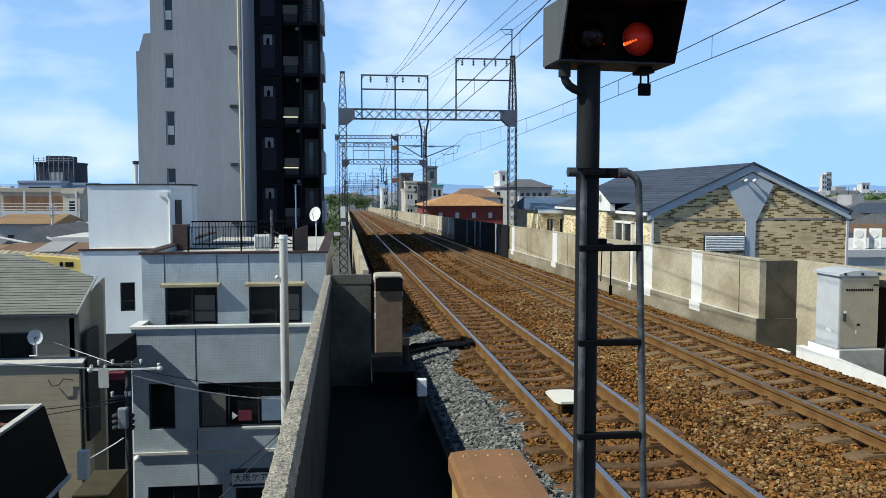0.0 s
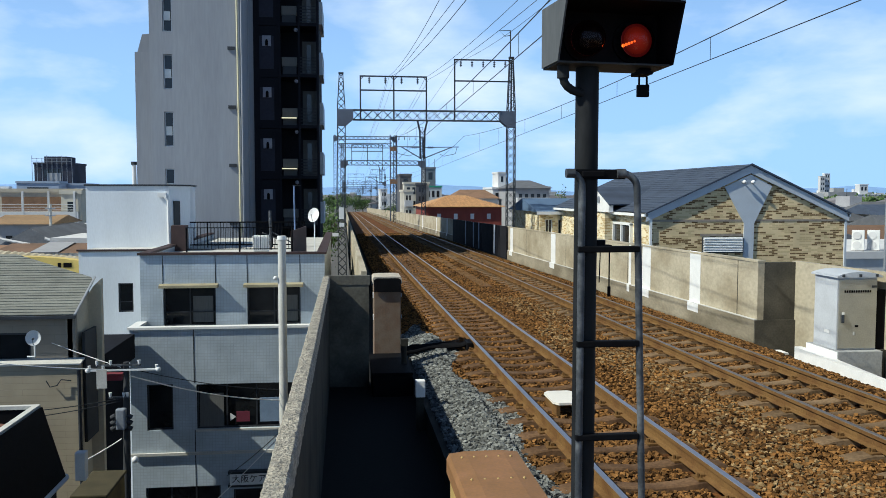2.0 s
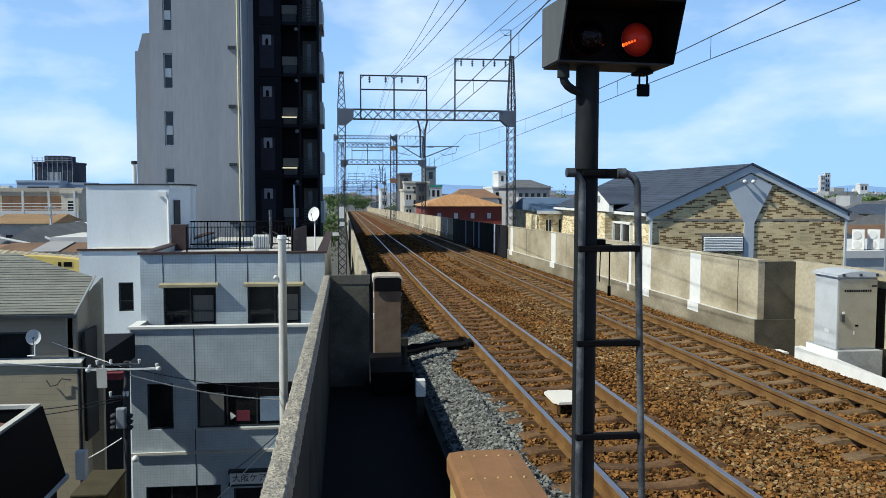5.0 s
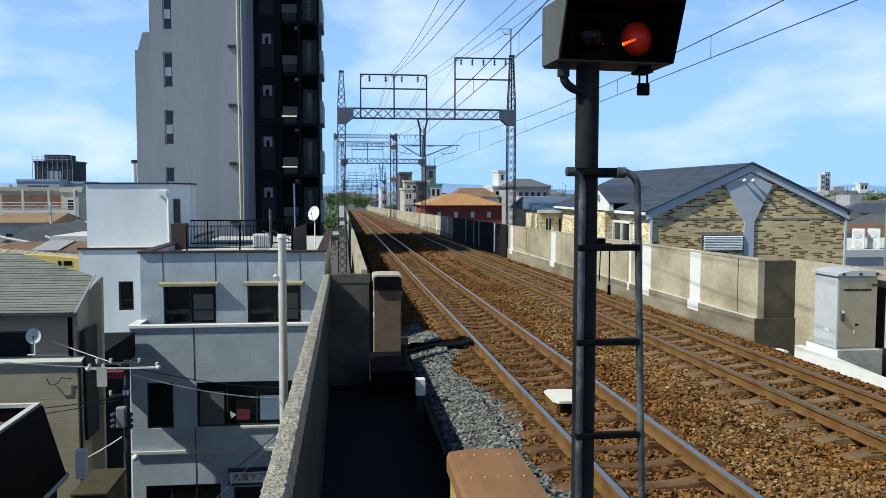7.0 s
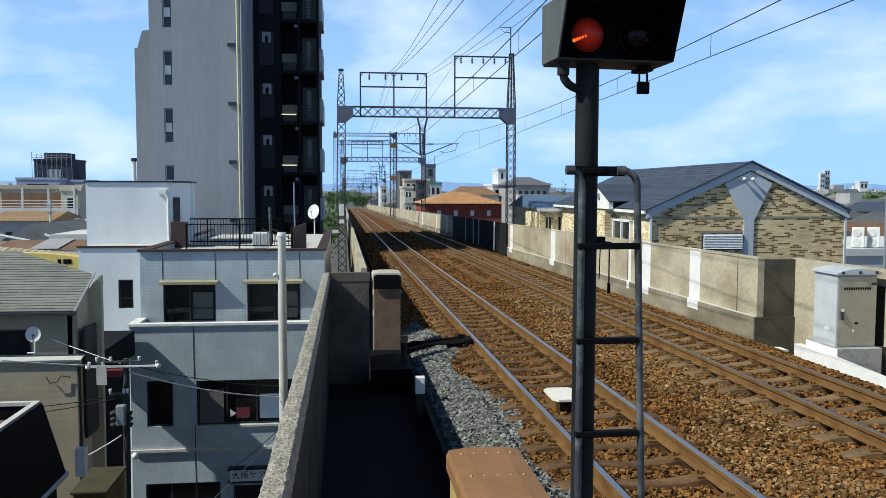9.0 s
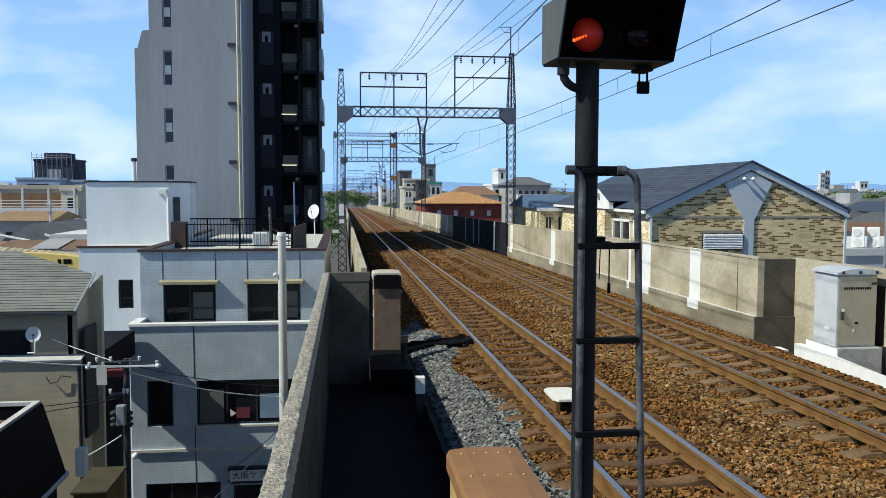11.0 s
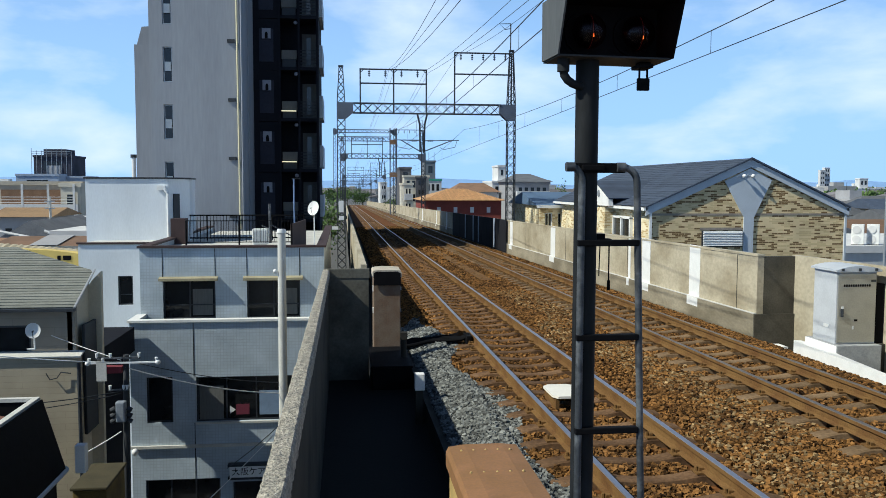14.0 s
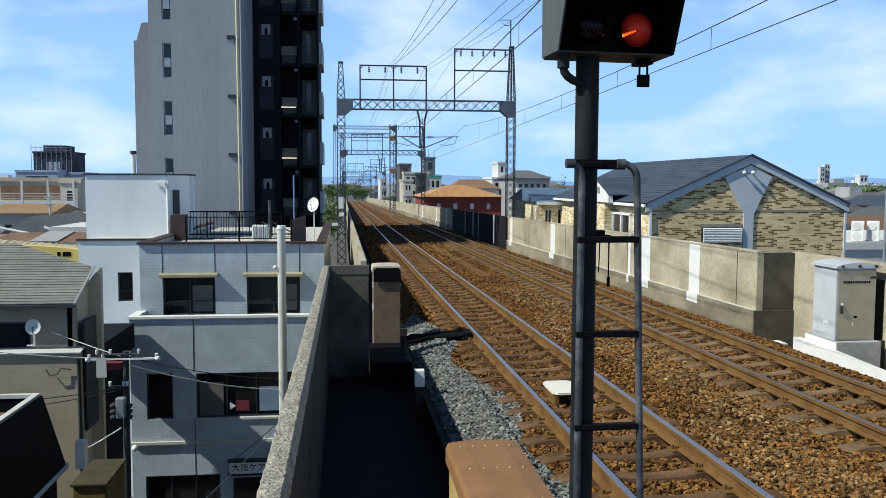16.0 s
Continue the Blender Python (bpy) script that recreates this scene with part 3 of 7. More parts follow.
for xc in (NEAR, FAR):
    w = thing("overhead_line", (xc, 20.0, rail_z(20) + 5.0), "dark contact wire hung by droppers above the track", "overhead wire", group="overhead lines")
    wire("contact_wire", lambda y, s: (xc, y, rail_z(y) + 5.0), "", 0.008, w)
    wire("messenger_wire", lambda y, s: (xc, y, rail_z(y) + 5.35 + 0.75 * (2 * s - 1) ** 2), "", 0.009, w)
    for a, b in zip(SUPPORTS[:3], SUPPORTS[1:4]):
        for k in range(1, 10):
            s = k / 10
            y = a + (b - a) * s
            bm = bmesh.new()
            tube(bm, (xc, y, rail_z(y) + 5.0), (xc, y, rail_z(y) + 5.35 + 0.75 * (2 * s - 1) ** 2), 0.005, 4)
            part("dropper", bm, M_STEEL_DARK, w)
for x, z, z_near, sag in ((2.27, 8.5, 7.93, 1.17), (2.62, 8.5, 5.6, 0.05), (2.35, 8.5, 5.74, 0.78), (4.25, 8.5, 6.99, 0.585), (4.40, 8.4, 6.41, 0.51), (5.9, 9.3, 8.9, 1.2)):
    wire("feeder_wire", lambda y, s: (x, y, z * s + z_near * (1 - s) - 4 * sag * s * (1 - s) if y < 44.5 else z + GRADE * (y - 44.5) - 0.5 * (1 - (2 * s - 1) ** 2)),
         "thin dark feeder wire strung between the gantries", 0.0075)


# ---- flashing signal on its pole ----
M_POLE = material("pole_paint_worn", (0.011, 0.012, 0.013), 0.7, vary=0.35, scale=7, fine=60, bump=0.08, stain=(0.035, 0.038, 0.042), stain_at=0.66, stretch=(1, 1, 0.25), spec=0.15)
M_HOOD_SIDE = material("housing_grey", (0.085, 0.09, 0.09), 0.7, vary=0.25, scale=10, fine=60, bump=0.06, stretch=(1, 1, 0.3))
M_HOOD_UNDER = material("housing_underside", (0.028, 0.028, 0.027), 0.7, vary=0.3, scale=10, fine=60, bump=0.06)
M_GALV = material("galvanised_pipe", (0.05, 0.055, 0.062), 0.55, metal=0.3, vary=0.35, scale=14, fine=80, bump=0.05, stain=(0.20, 0.21, 0.22), stain_at=0.62)


def lens_material():
    m = bpy.data.materials.new("smoked_red_lens")
    m.use_nodes = True
    n, l = m.node_tree.nodes, m.node_tree.links
    n.clear()
    clear, gloss = n.new("ShaderNodeBsdfTransparent"), n.new("ShaderNodeBsdfGlossy")
    clear.inputs["Color"].default_value = (0.58, 0.34, 0.30, 1)
    gloss.inputs["Roughness"].default_value = 0.18
    gloss.inputs["Color"].default_value = (0.8, 0.75, 0.8, 1)
    mix, out = n.new("ShaderNodeMixShader"), n.new("ShaderNodeOutputMaterial")
    mix.inputs["Fac"].default_value = 0.018
    l.new(clear.outputs[0], mix.inputs[1])
    l.new(gloss.outputs[0], mix.inputs[2])
    l.new(mix.outputs[0], out.inputs["Surface"])
    return m


def glow(name, color, strength):
    m = bpy.data.materials.new(name)
    m.use_nodes = True
    b = m.node_tree.nodes["Principled BSDF"]
    b.inputs["Base Color"].default_value = (0.03, 0.01, 0.01, 1)
    b.inputs["Emission Color"].default_value = (*color, 1)
    b.inputs["Emission Strength"].default_value = strength
    return m


M_LENS = lens_material()
M_LED = glow("led_red", (0.60, 0.045, 0.012), 0.30)
# the lamp is brightest near its middle
ln, ll = M_LED.node_tree.nodes, M_LED.node_tree.links
l_co, l_len, l_map = ln.new("ShaderNodeTexCoord"), ln.new("ShaderNodeVectorMath"), ln.new("ShaderNodeMapRange")
l_len.operation = "LENGTH"
ll.new(l_co.outputs["Object"], l_len.inputs[0])
ll.new(l_len.outputs["Value"], l_map.inputs["Value"])
l_map.inputs["From Min"].default_value, l_map.inputs["From Max"].default_value = 0.01, 0.05
l_map.inputs["To Min"].default_value, l_map.inputs["To Max"].default_value = 0.42, 0.15
ll.new(l_map.outputs["Result"], ln["Principled BSDF"].inputs["Emission Strength"])
M_LED_RIM = glow("led_deep_red", (0.34, 0.016, 0.010), 0.17)
M_LED_HOT = glow("led_orange", (1.0, 0.16, 0.012), 3.2)

SY = 2.9
PX = 0.842
sig = thing("flashing_signal", (PX, SY, -0.62), "black twin-lamp flashing signal with a hood on a dark pole", "railway signal")
bm = bmesh.new()
tube(bm, (PX, SY, -0.62), (PX, SY, 2.935), 0.0405, 20)
part("pole", bm, M_POLE, sig, "worn dark painted steel pole", smooth=True)
bm = bmesh.new()
box(bm, PX - 0.05, PX + 0.125, SY - 0.05, SY - 0.035, 2.548, 2.582)
part("bracket", bm, M_BLACK, sig, "black clamp for the ladder")

# ladder: two bent stiles and rungs
lad = part("ladder", bevel_box(PX - 0.03, PX + 0.05, SY - 0.06, SY - 0.03, 2.555, 2.575, 0.004), M_BLACK, sig, "steel ladder with hooked stiles")
for x0, xtop, xbot in ((0.775, 0.812, 0.812), (0.955, 1.008, 1.105)):
    bm = bmesh.new()
    pts = [Vector((x0, SY - 0.05, 2.568))]
    for k in range(7):
        a = math.pi / 2 * k / 6
        pts.append(Vector((x0 + (xtop - x0 + 0.002) * math.sin(a), SY - 0.05, 2.516 + 0.052 * math.cos(a))))
    pts.append(Vector((xbot, SY - 0.05, -0.5)))
    path_tube(bm, pts, 0.0125, 12)
    tube(bm, pts[0] + Vector((-0.018, 0, 0)), pts[0] + Vector((0.012, 0, 0)), 0.0165, 12)
    part("stile", bm, M_GALV, lad, "galvanised bent tube", smooth=True)
for k in range(9):
    z = 2.306 - 0.331 * k
    part("rung", bevel_box(0.80, 1.02 + 0.012 * k / 3, SY - 0.064, SY - 0.036, z - 0.011, z + 0.011, 0.004), M_BLACK, lad)

# head: turned a little towards the track
TURN = radians(6)
U, W = Vector((math.cos(TURN), math.sin(TURN), 0)), Vector((math.sin(TURN), -math.cos(TURN), 0))
C = Vector((0.905, SY + 0.06, 3.045))   # middle of the back panel


def head(u, w, z):
    return C + U * u + W * w + Vector((0, 0, z))


def slab(bm, quad, thick):
    """A plate on four points, thickened along its normal."""
    q = [Vector(p) for p in quad]
    nrm = (q[1] - q[0]).cross(q[3] - q[0]).normalized() * thick
    a, b = [bm.verts.new(p) for p in q], [bm.verts.new(p + nrm) for p in q]
    bm.faces.new(a[::-1])
    bm.faces.new(b)
    for i in range(4):
        bm.faces.new((a[i], a[(i + 1) % 4], b[(i + 1) % 4], b[i]))


HW, HT, HB = 0.205, 0.095, -0.108
bm = bmesh.new()
slab(bm, [head(-HW, 0, HB), head(HW, 0, HB), head(HW, 0, HT), head(-HW, 0, HT)], 0.02)
part("back_panel", bm, M_BLACK, sig, "matt black panel")
for s in (-1, 1):
    bm = bmesh.new()
    slab(bm, [head(s * HW, -0.02, HB), head(s * HW, 0.14, HB + 0.004), head(s * HW, 0.22, HT), head(s * HW, -0.02, HT)], 0.006 * -s)
    part("hood_side", bm, M_HOOD_SIDE if s < 0 else M_BLACK, sig, "grey hood cheek" if s < 0 else "")
bm = bmesh.new()
slab(bm, [head(-HW, -0.02, HT), head(HW, -0.02, HT), head(HW, 0.23, HT), head(-HW, 0.23, HT)], 0.008)
part("hood_top", bm, M_BLACK, sig)
bm = bmesh.new()
slab(bm, [head(-HW, -0.02, HB), head(HW - 0.004, -0.02, HB), head(HW - 0.004, 0.135, HB + 0.006), head(-HW, 0.135, HB + 0.006)], 0.006)
part("hood_floor", bm, M_HOOD_UNDER, sig, "dull grey underside of the hood")
bm = bmesh.new()
slab(bm, [head(HW - 0.10, 0.03, HB - 0.014), head(HW - 0.05, 0.03, HB - 0.014), head(HW - 0.05, 0.10, HB - 0.012), head(HW - 0.10, 0.10, HB - 0.012)], 0.012)
part("hinge", bm, M_BLACK, sig)
bm = bmesh.new()
q = head(0.137, 0.06, HB)
box(bm, q.x - 0.02, q.x + 0.02, q.y - 0.02, q.y + 0.02, q.z - 0.014, q.z)
part("hasp", bm, M_BLACK, sig)
lamps = []
for u in (-0.074, 0.108):
    bm = bmesh.new()
    ring = [[head(u + rad * math.cos(2 * math.pi * i / 24), w, -0.012 + rad * math.sin(2 * math.pi * i / 24)) for i in range(24)]
            for rad, w in ((0.072, -0.05), (0.072, 0.03), (0.062, 0.03), (0.062, -0.05))]
    rows = [[bm.verts.new(p) for p in r] for r in ring]
    for a, b in zip(rows, rows[1:]):
        for i in range(24):
            bm.faces.new((a[i], a[(i + 1) % 24], b[(i + 1) % 24], b[i]))
    part("lamp_ring", bm, M_BLACK, sig, "black lamp rim", smooth=True)
    # shallow glass dome over the lamp
    bm = bmesh.new()
    rows = []
    for k in range(7):
        a = math.pi / 2 * k / 7
        rows.append([bm.verts.new(head(u + 0.061 * math.cos(a) * math.cos(2 * math.pi * i / 24), 0.074 + 0.045 * math.sin(a), -0.012 + 0.061 * math.cos(a) * math.sin(2 * math.pi * i / 24))) for i in range(24)])
    tip = bm.verts.new(head(u, 0.119, -0.012))
    for a, b in zip(rows, rows[1:]):
        for i in range(24):
            bm.faces.new((a[i], a[(i + 1) % 24], b[(i + 1) % 24], b[i]))
    for i in range(24):
        bm.faces.new((rows[-1][i], rows[-1][(i + 1) % 24], tip))
    lens = part("lens", bm, M_LENS, sig, "smoked red dome lens", smooth=True)
    lens.visible_shadow = False
    # turning lamp board: one face glows, the other is black
    at = head(u, 0.062, -0.012)
    bm = bmesh.new()
    tube(bm, (0, 0.004, 0), (0, -0.001, 0), 0.058, 28)
    board = tagged(new("lamp_board", mesh_of(bm, "lamp_board", M_BLACK)), "black turning disc with one glowing face")
    board.parent = sig
    board.location = at - sig.location
    for name, r0, r1, y, mat in (("glow_rim", 0.048, 0.058, -0.002, M_LED_RIM), ("glow_face", 0.0, 0.048, -0.003, M_LED)):
        bm = bmesh.new()
        if r0 == 0:
            tube(bm, (0, y + 0.001, 0), (0, y - 0.0005, 0), r1, 28)
        else:
            a, b = ([bm.verts.new((r * math.cos(2 * math.pi * i / 28), y, r * math.sin(2 * math.pi * i / 28))) for i in range(28)] for r in (r0, r1))
            for i in range(28):
                bm.faces.new((a[i], a[(i + 1) % 28], b[(i + 1) % 28], b[i]))
        ob = new(name, mesh_of(bm, name, mat))
        ob.parent = board
    for k in range(5):
        bm = bmesh.new()
        bmesh.ops.create_uvsphere(bm, u_segments=8, v_segments=6, radius=0.0064 - 0.0006 * k)
        bmesh.ops.translate(bm, verts=bm.verts[:], vec=(-0.050 + 0.0105 * k, 0, -0.020 + 0.0042 * k))
        for v in bm.verts:
            v.co.y = v.co.y * 0.15 - 0.0042
        ob = new("led", mesh_of(bm, "led", M_LED_HOT))
        ob.parent = board
    lamps.append(board)

# cable elbow under the head
bm = bmesh.new()
q = head(-0.168, 0.08, HB)
path_tube(bm, [q + Vector((0, 0, 0.01)), q + Vector((0, 0, -0.045))], 0.021, 14)
path_tube(bm, [q + Vector((0, 0, -0.04)), q + Vector((0.004, 0.0, -0.058)), q + Vector((0.016, 0.002, -0.073)), q + Vector((0.034, 0.006, -0.084)), q + Vector((0.058, 0.012, -0.091)), Vector((PX - 0.02, SY - 0.02, q.z - 0.096))], 0.0145, 12)
part("cable_elbow", bm, M_POLE, sig, "grey cable gland and hose", smooth=True)

# padlock
q = head(0.137, 0.06, HB) + Vector((0, 0, -0.014))
lock = thing("padlock", (q.x, q.y, q.z - 0.085), "small black padlock hanging below the signal", "padlock")
part("lock_body", bevel_box(q.x - 0.022, q.x + 0.022, q.y - 0.008, q.y + 0.008, q.z - 0.085, q.z - 0.042, 0.004), M_BLACK, lock)
bm = bmesh.new()
pts = [Vector((q.x - 0.014, q.y, q.z - 0.045))] + [Vector((q.x - 0.014 * math.cos(math.pi * k / 8), q.y, q.z - 0.018 + 0.014 * math.sin(math.pi * k / 8))) for k in range(9)] + [Vector((q.x + 0.014, q.y, q.z - 0.045))]
path_tube(bm, pts, 0.0038, 8)
part("shackle", bm, M_BLACK, lock)


# ---- trackside equipment ----
M_BOX_BROWN = material("cabinet_rust_brown", (0.225, 0.115, 0.042), 0.75, vary=0.2, scale=6, fine=60, bump=0.06, stain=(0.27, 0.135, 0.055))
M_BOX_CREAM = material("cabinet_yellow_cream", (0.50, 0.36, 0.13), 0.7, vary=0.2, scale=5, fine=50, bump=0.05)
M_BOX_BEIGE = material("cabinet_beige_shaded", (0.17, 0.125, 0.085), 0.75, vary=0.3, scale=5, fine=40, stain=(0.14, 0.085, 0.05))


def relay_box(x0, x1, y0, y1, top, body_mat, lid_mat, label, floor=-0.62):
    b = thing("relay_box", ((x0 + x1) / 2, (y0 + y1) / 2, rail_z(y0) + floor), label, "relay box", group="trackside relay boxes")
    part("body", bevel_box(x0, x1, y0, y1, rail_z(y0) + floor, top - 0.12, 0.012), body_mat, b)
    bm = bmesh.new()
    mid, hw = (x0 + x1) / 2, (x1 - x0) / 2 + 0.02
    arch = [(mid - hw, top - 0.13), (mid - hw, top - 0.045), (mid - hw * 0.93, top - 0.012), (mid - hw * 0.5, top), (mid + hw * 0.5, top), (mid + hw * 0.93, top - 0.012), (mid + hw, top - 0.045), (mid + hw, top - 0.13)]
    prism(bm, arch, "y", y0 - 0.02, y1 + 0.02)
    lid = part("lid", bm, lid_mat, b, "curved metal lid")
    for z in (top - 0.35, top - 0.75):
        bm = bmesh.new()
        box(bm, x0 - 0.018, x0, y0 + 0.05, y0 + 0.12, z - 0.05, z + 0.05)
        part("hinge", bm, M_WHITE_PAINT, b)
        bm = bmesh.new()
        box(bm, x1, x1 + 0.018, y0 + 0.05, y0 + 0.1, z - 0.03, z + 0.03)
        part("latch", bm, M_STEEL_GREY, b)
    return b, lid


b, lid = relay_box(0.64, 1.06, 3.9, 5.1, 0.90, M_BOX_CREAM, M_BOX_BROWN, "yellow-cream metal relay box with a rusty brown lid")
for k in range(5):
    for y in (4.12, 4.6, 5.0):
        bm = bmesh.new()
        bmesh.ops.create_uvsphere(bm, u_segments=8, v_segments=5, radius=0.008)
        bmesh.ops.translate(bm, verts=bm.verts[:], vec=(0.70 + 0.075 * k, y, 0.90 - 0.002))
        part("rivet", bm, M_BOX_CREAM, lid)
# Colours carry the light: body darkened for shade, lid paled for sunlit edges.
rb, rlid = relay_box(0.53, 1.02, 15.4, 16.1, 0.98, M_BOX_BEIGE, material("lid_beige_lit", (0.52, 0.46, 0.36), 0.8, vary=0.25, scale=6), "beige metal relay box standing in the shaded walkway")
bm = bmesh.new()
prism(bm, [(0.53, 0.70), (0.53, 0.92), (0.58, 0.95), (0.97, 0.95), (1.02, 0.92), (1.02, 0.70)], "y", 15.345, 15.379)
part("lid_front", bm, M_BLACK, rlid, "black lid front")

# small black weight lever on the pole
lev = part("lever_arm", bevel_box(PX + 0.03, PX + 0.095, SY - 0.01, SY + 0.03, 2.298, 2.318, 0.004), M_BLACK, sig, "black lever with a hanging weight")
bm = bmesh.new()
box(bm, PX + 0.035, PX + 0.07, SY - 0.01, SY + 0.03, 2.318, 2.335)
tube(bm, (PX + 0.088, SY, 2.30), (PX + 0.088, SY, 2.165), 0.0025, 6)
tube(bm, (PX + 0.088, SY, 2.17), (PX + 0.088, SY, 2.135), 0.006, 8)
tube(bm, (PX + 0.055, SY, 2.30), (PX + 0.052, SY, 2.185), 0.002, 6)
part("weight", bm, M_BLACK, lev)

# Added black box that darkens the foot of the walkway relay box.
ch = thing("walkway_shade_box", (0.77, 14.4, rail_z(14.4) - 0.62), "low black box added to darken the shaded walkway", "cable chest")
part("shade_box_body", bevel_box(0.44, 1.08, 13.6, 15.25, rail_z(14.4) - 0.62, -0.45, 0.015), M_BLACK, ch)
part("shade_box_lid", bevel_box(0.42, 1.10, 13.57, 15.28, -0.45, -0.41, 0.01), M_BLACK, ch)


# ---- houses beside the viaduct ----
def brick_material(name, c1, c2, mortar, w, h, gap=0.012, rough=0.8, offset=0.5, bump=0.4, bias=0.0, patchy=0.0):
    """Courses on upright walls: rows up the height, lengths along whichever way the wall runs."""
    m = bpy.data.materials.new(name)
    m.use_nodes = True
    n, l = m.node_tree.nodes, m.node_tree.links
    b = n["Principled BSDF"]
    co, sp, cb, ad = n.new("ShaderNodeTexCoord"), n.new("ShaderNodeSeparateXYZ"), n.new("ShaderNodeCombineXYZ"), n.new("ShaderNodeMath")
    l.new(co.outputs["Object"], sp.inputs[0])
    l.new(sp.outputs["X"], ad.inputs[0])
    l.new(sp.outputs["Y"], ad.inputs[1])
    l.new(ad.outputs[0], cb.inputs["X"])
    l.new(sp.outputs["Z"], cb.inputs["Y"])
    t = n.new("ShaderNodeTexBrick")
    t.offset = offset
    t.inputs["Scale"].default_value = 1.0
    t.inputs["Brick Width"].default_value, t.inputs["Row Height"].default_value = w, h
    t.inputs["Mortar Size"].default_value, t.inputs["Mortar Smooth"].default_value, t.inputs["Bias"].default_value = gap, 0.2, bias
    t.inputs["Color1"].default_value, t.inputs["Color2"].default_value, t.inputs["Mortar"].default_value = (*c1, 1), (*c2, 1), (*mortar, 1)
    colour = t.outputs["Color"]
    if patchy:
        t.inputs["Color1"].default_value, t.inputs["Color2"].default_value, t.inputs["Mortar"].default_value = (0, 0, 0, 1), (1, 1, 1, 1), (0.3, 0.3, 0.3, 1)
        pick = n.new("ShaderNodeValToRGB")
        pick.color_ramp.interpolation = "CONSTANT"
        pick.color_ramp.elements[0].color, pick.color_ramp.elements[1].color = (*c1, 1), (*c2, 1)
        pick.color_ramp.elements[1].position = patchy
        mid = pick.color_ramp.elements.new(patchy * 0.55)
        mid.color = (c1[0] * 0.82, c1[1] * 0.8, c1[2] * 0.75, 1)
        l.new(t.outputs["Color"], pick.inputs["Fac"])
        colour = pick.outputs["Color"]
    l.new(cb.outputs[0], t.inputs["Vector"])
    ns = n.new("ShaderNodeTexNoise")
    ns.inputs["Scale"].default_value, ns.inputs["Detail"].default_value = 1.3, 8
    l.new(co.outputs["Object"], ns.inputs["Vector"])
    mr, mx = n.new("ShaderNodeMapRange"), n.new("ShaderNodeMix")
    mr.inputs["From Min"].default_value, mr.inputs["From Max"].default_value = 0.3, 0.7
    mr.inputs["To Min"].default_value, mr.inputs["To Max"].default_value = 0.82, 1.1
    l.new(ns.outputs["Fac"], mr.inputs["Value"])
    mx.data_type, mx.blend_type = "RGBA", "MULTIPLY"
    mx.inputs["Factor"].default_value = 1.0
    l.new(colour, mx.inputs["A"])
    l.new(mr.outputs["Result"], mx.inputs["B"])
    l.new(mx.outputs["Result"], b.inputs["Base Color"])
    b.inputs["Roughness"].default_value = rough
    bp = n.new("ShaderNodeBump")
    bp.inputs["Strength"].default_value, bp.inputs["Distance"].default_value = bump, -0.008
    l.new(t.outputs["Fac"], bp.inputs["Height"])
    l.new(bp.outputs["Normal"], b.inputs["Normal"])
    return m


M_TILE = brick_material("wall_tiles_grey_white", (0.475, 0.545, 0.60), (0.445, 0.51, 0.565), (0.39, 0.44, 0.485), 0.095, 0.095, 0.007, 0.4, offset=0.0)
M_BRICK = brick_material("brick_buff_mixed", (0.71, 0.56, 0.31), (0.17, 0.10, 0.036), (0.40, 0.33, 0.21), 0.25, 0.068, 0.006, 0.85, patchy=0.68)
M_BRICK_PALE = brick_material("brick_pale_yellow", (0.80, 0.71, 0.48), (0.50, 0.36, 0.16), (0.66, 0.60, 0.46), 0.25, 0.068, 0.006, 0.85, patchy=0.72)
M_COURSE = material("brick_course_grey", (0.33, 0.28, 0.22), 0.85, vary=0.3, scale=4, fine=16)
M_SIDING = brick_material("siding_beige", (0.40, 0.35, 0.25), (0.39, 0.34, 0.24), (0.30, 0.26, 0.19), 2.8, 0.13, 0.004, 0.8, offset=0.3)
M_SIDING_BROWN = brick_material("siding_taupe", (0.30, 0.265, 0.21), (0.295, 0.26, 0.205), (0.24, 0.21, 0.165), 2.8, 0.2, 0.004, 0.8, offset=0.3)
M_BLUE_GREY = material("trim_blue_grey", (0.52, 0.56, 0.60), 0.7, vary=0.08, scale=2, fine=20, bump=0.03)
M_FAR_BLUE = material("roof_blue", (0.10, 0.16, 0.26), 0.7, vary=0.15, scale=1)
M_FAR_BLUEGREY = material("far_blue_grey_metal", (0.36, 0.42, 0.52), 0.7, vary=0.12, scale=0.6, fine=4, bump=0)
M_ALU = material("aluminium_frame", (0.55, 0.56, 0.57), 0.4, metal=0.6, vary=0.1, scale=3, fine=30, bump=0.02)
M_OLIVE = material("sunshade_olive", (0.36, 0.32, 0.20), 0.8, vary=0.2, scale=3, fine=40)
M_MET_BOX = material("meter_box_grey", (0.30, 0.31, 0.36), 0.8, vary=0.15, scale=4, fine=20, bump=0.03)
M_CURTAIN = material("curtain_grey", (0.15, 0.15, 0.14), 0.95, vary=0.2, scale=6, fine=20, stretch=(8, 8, 0.3))


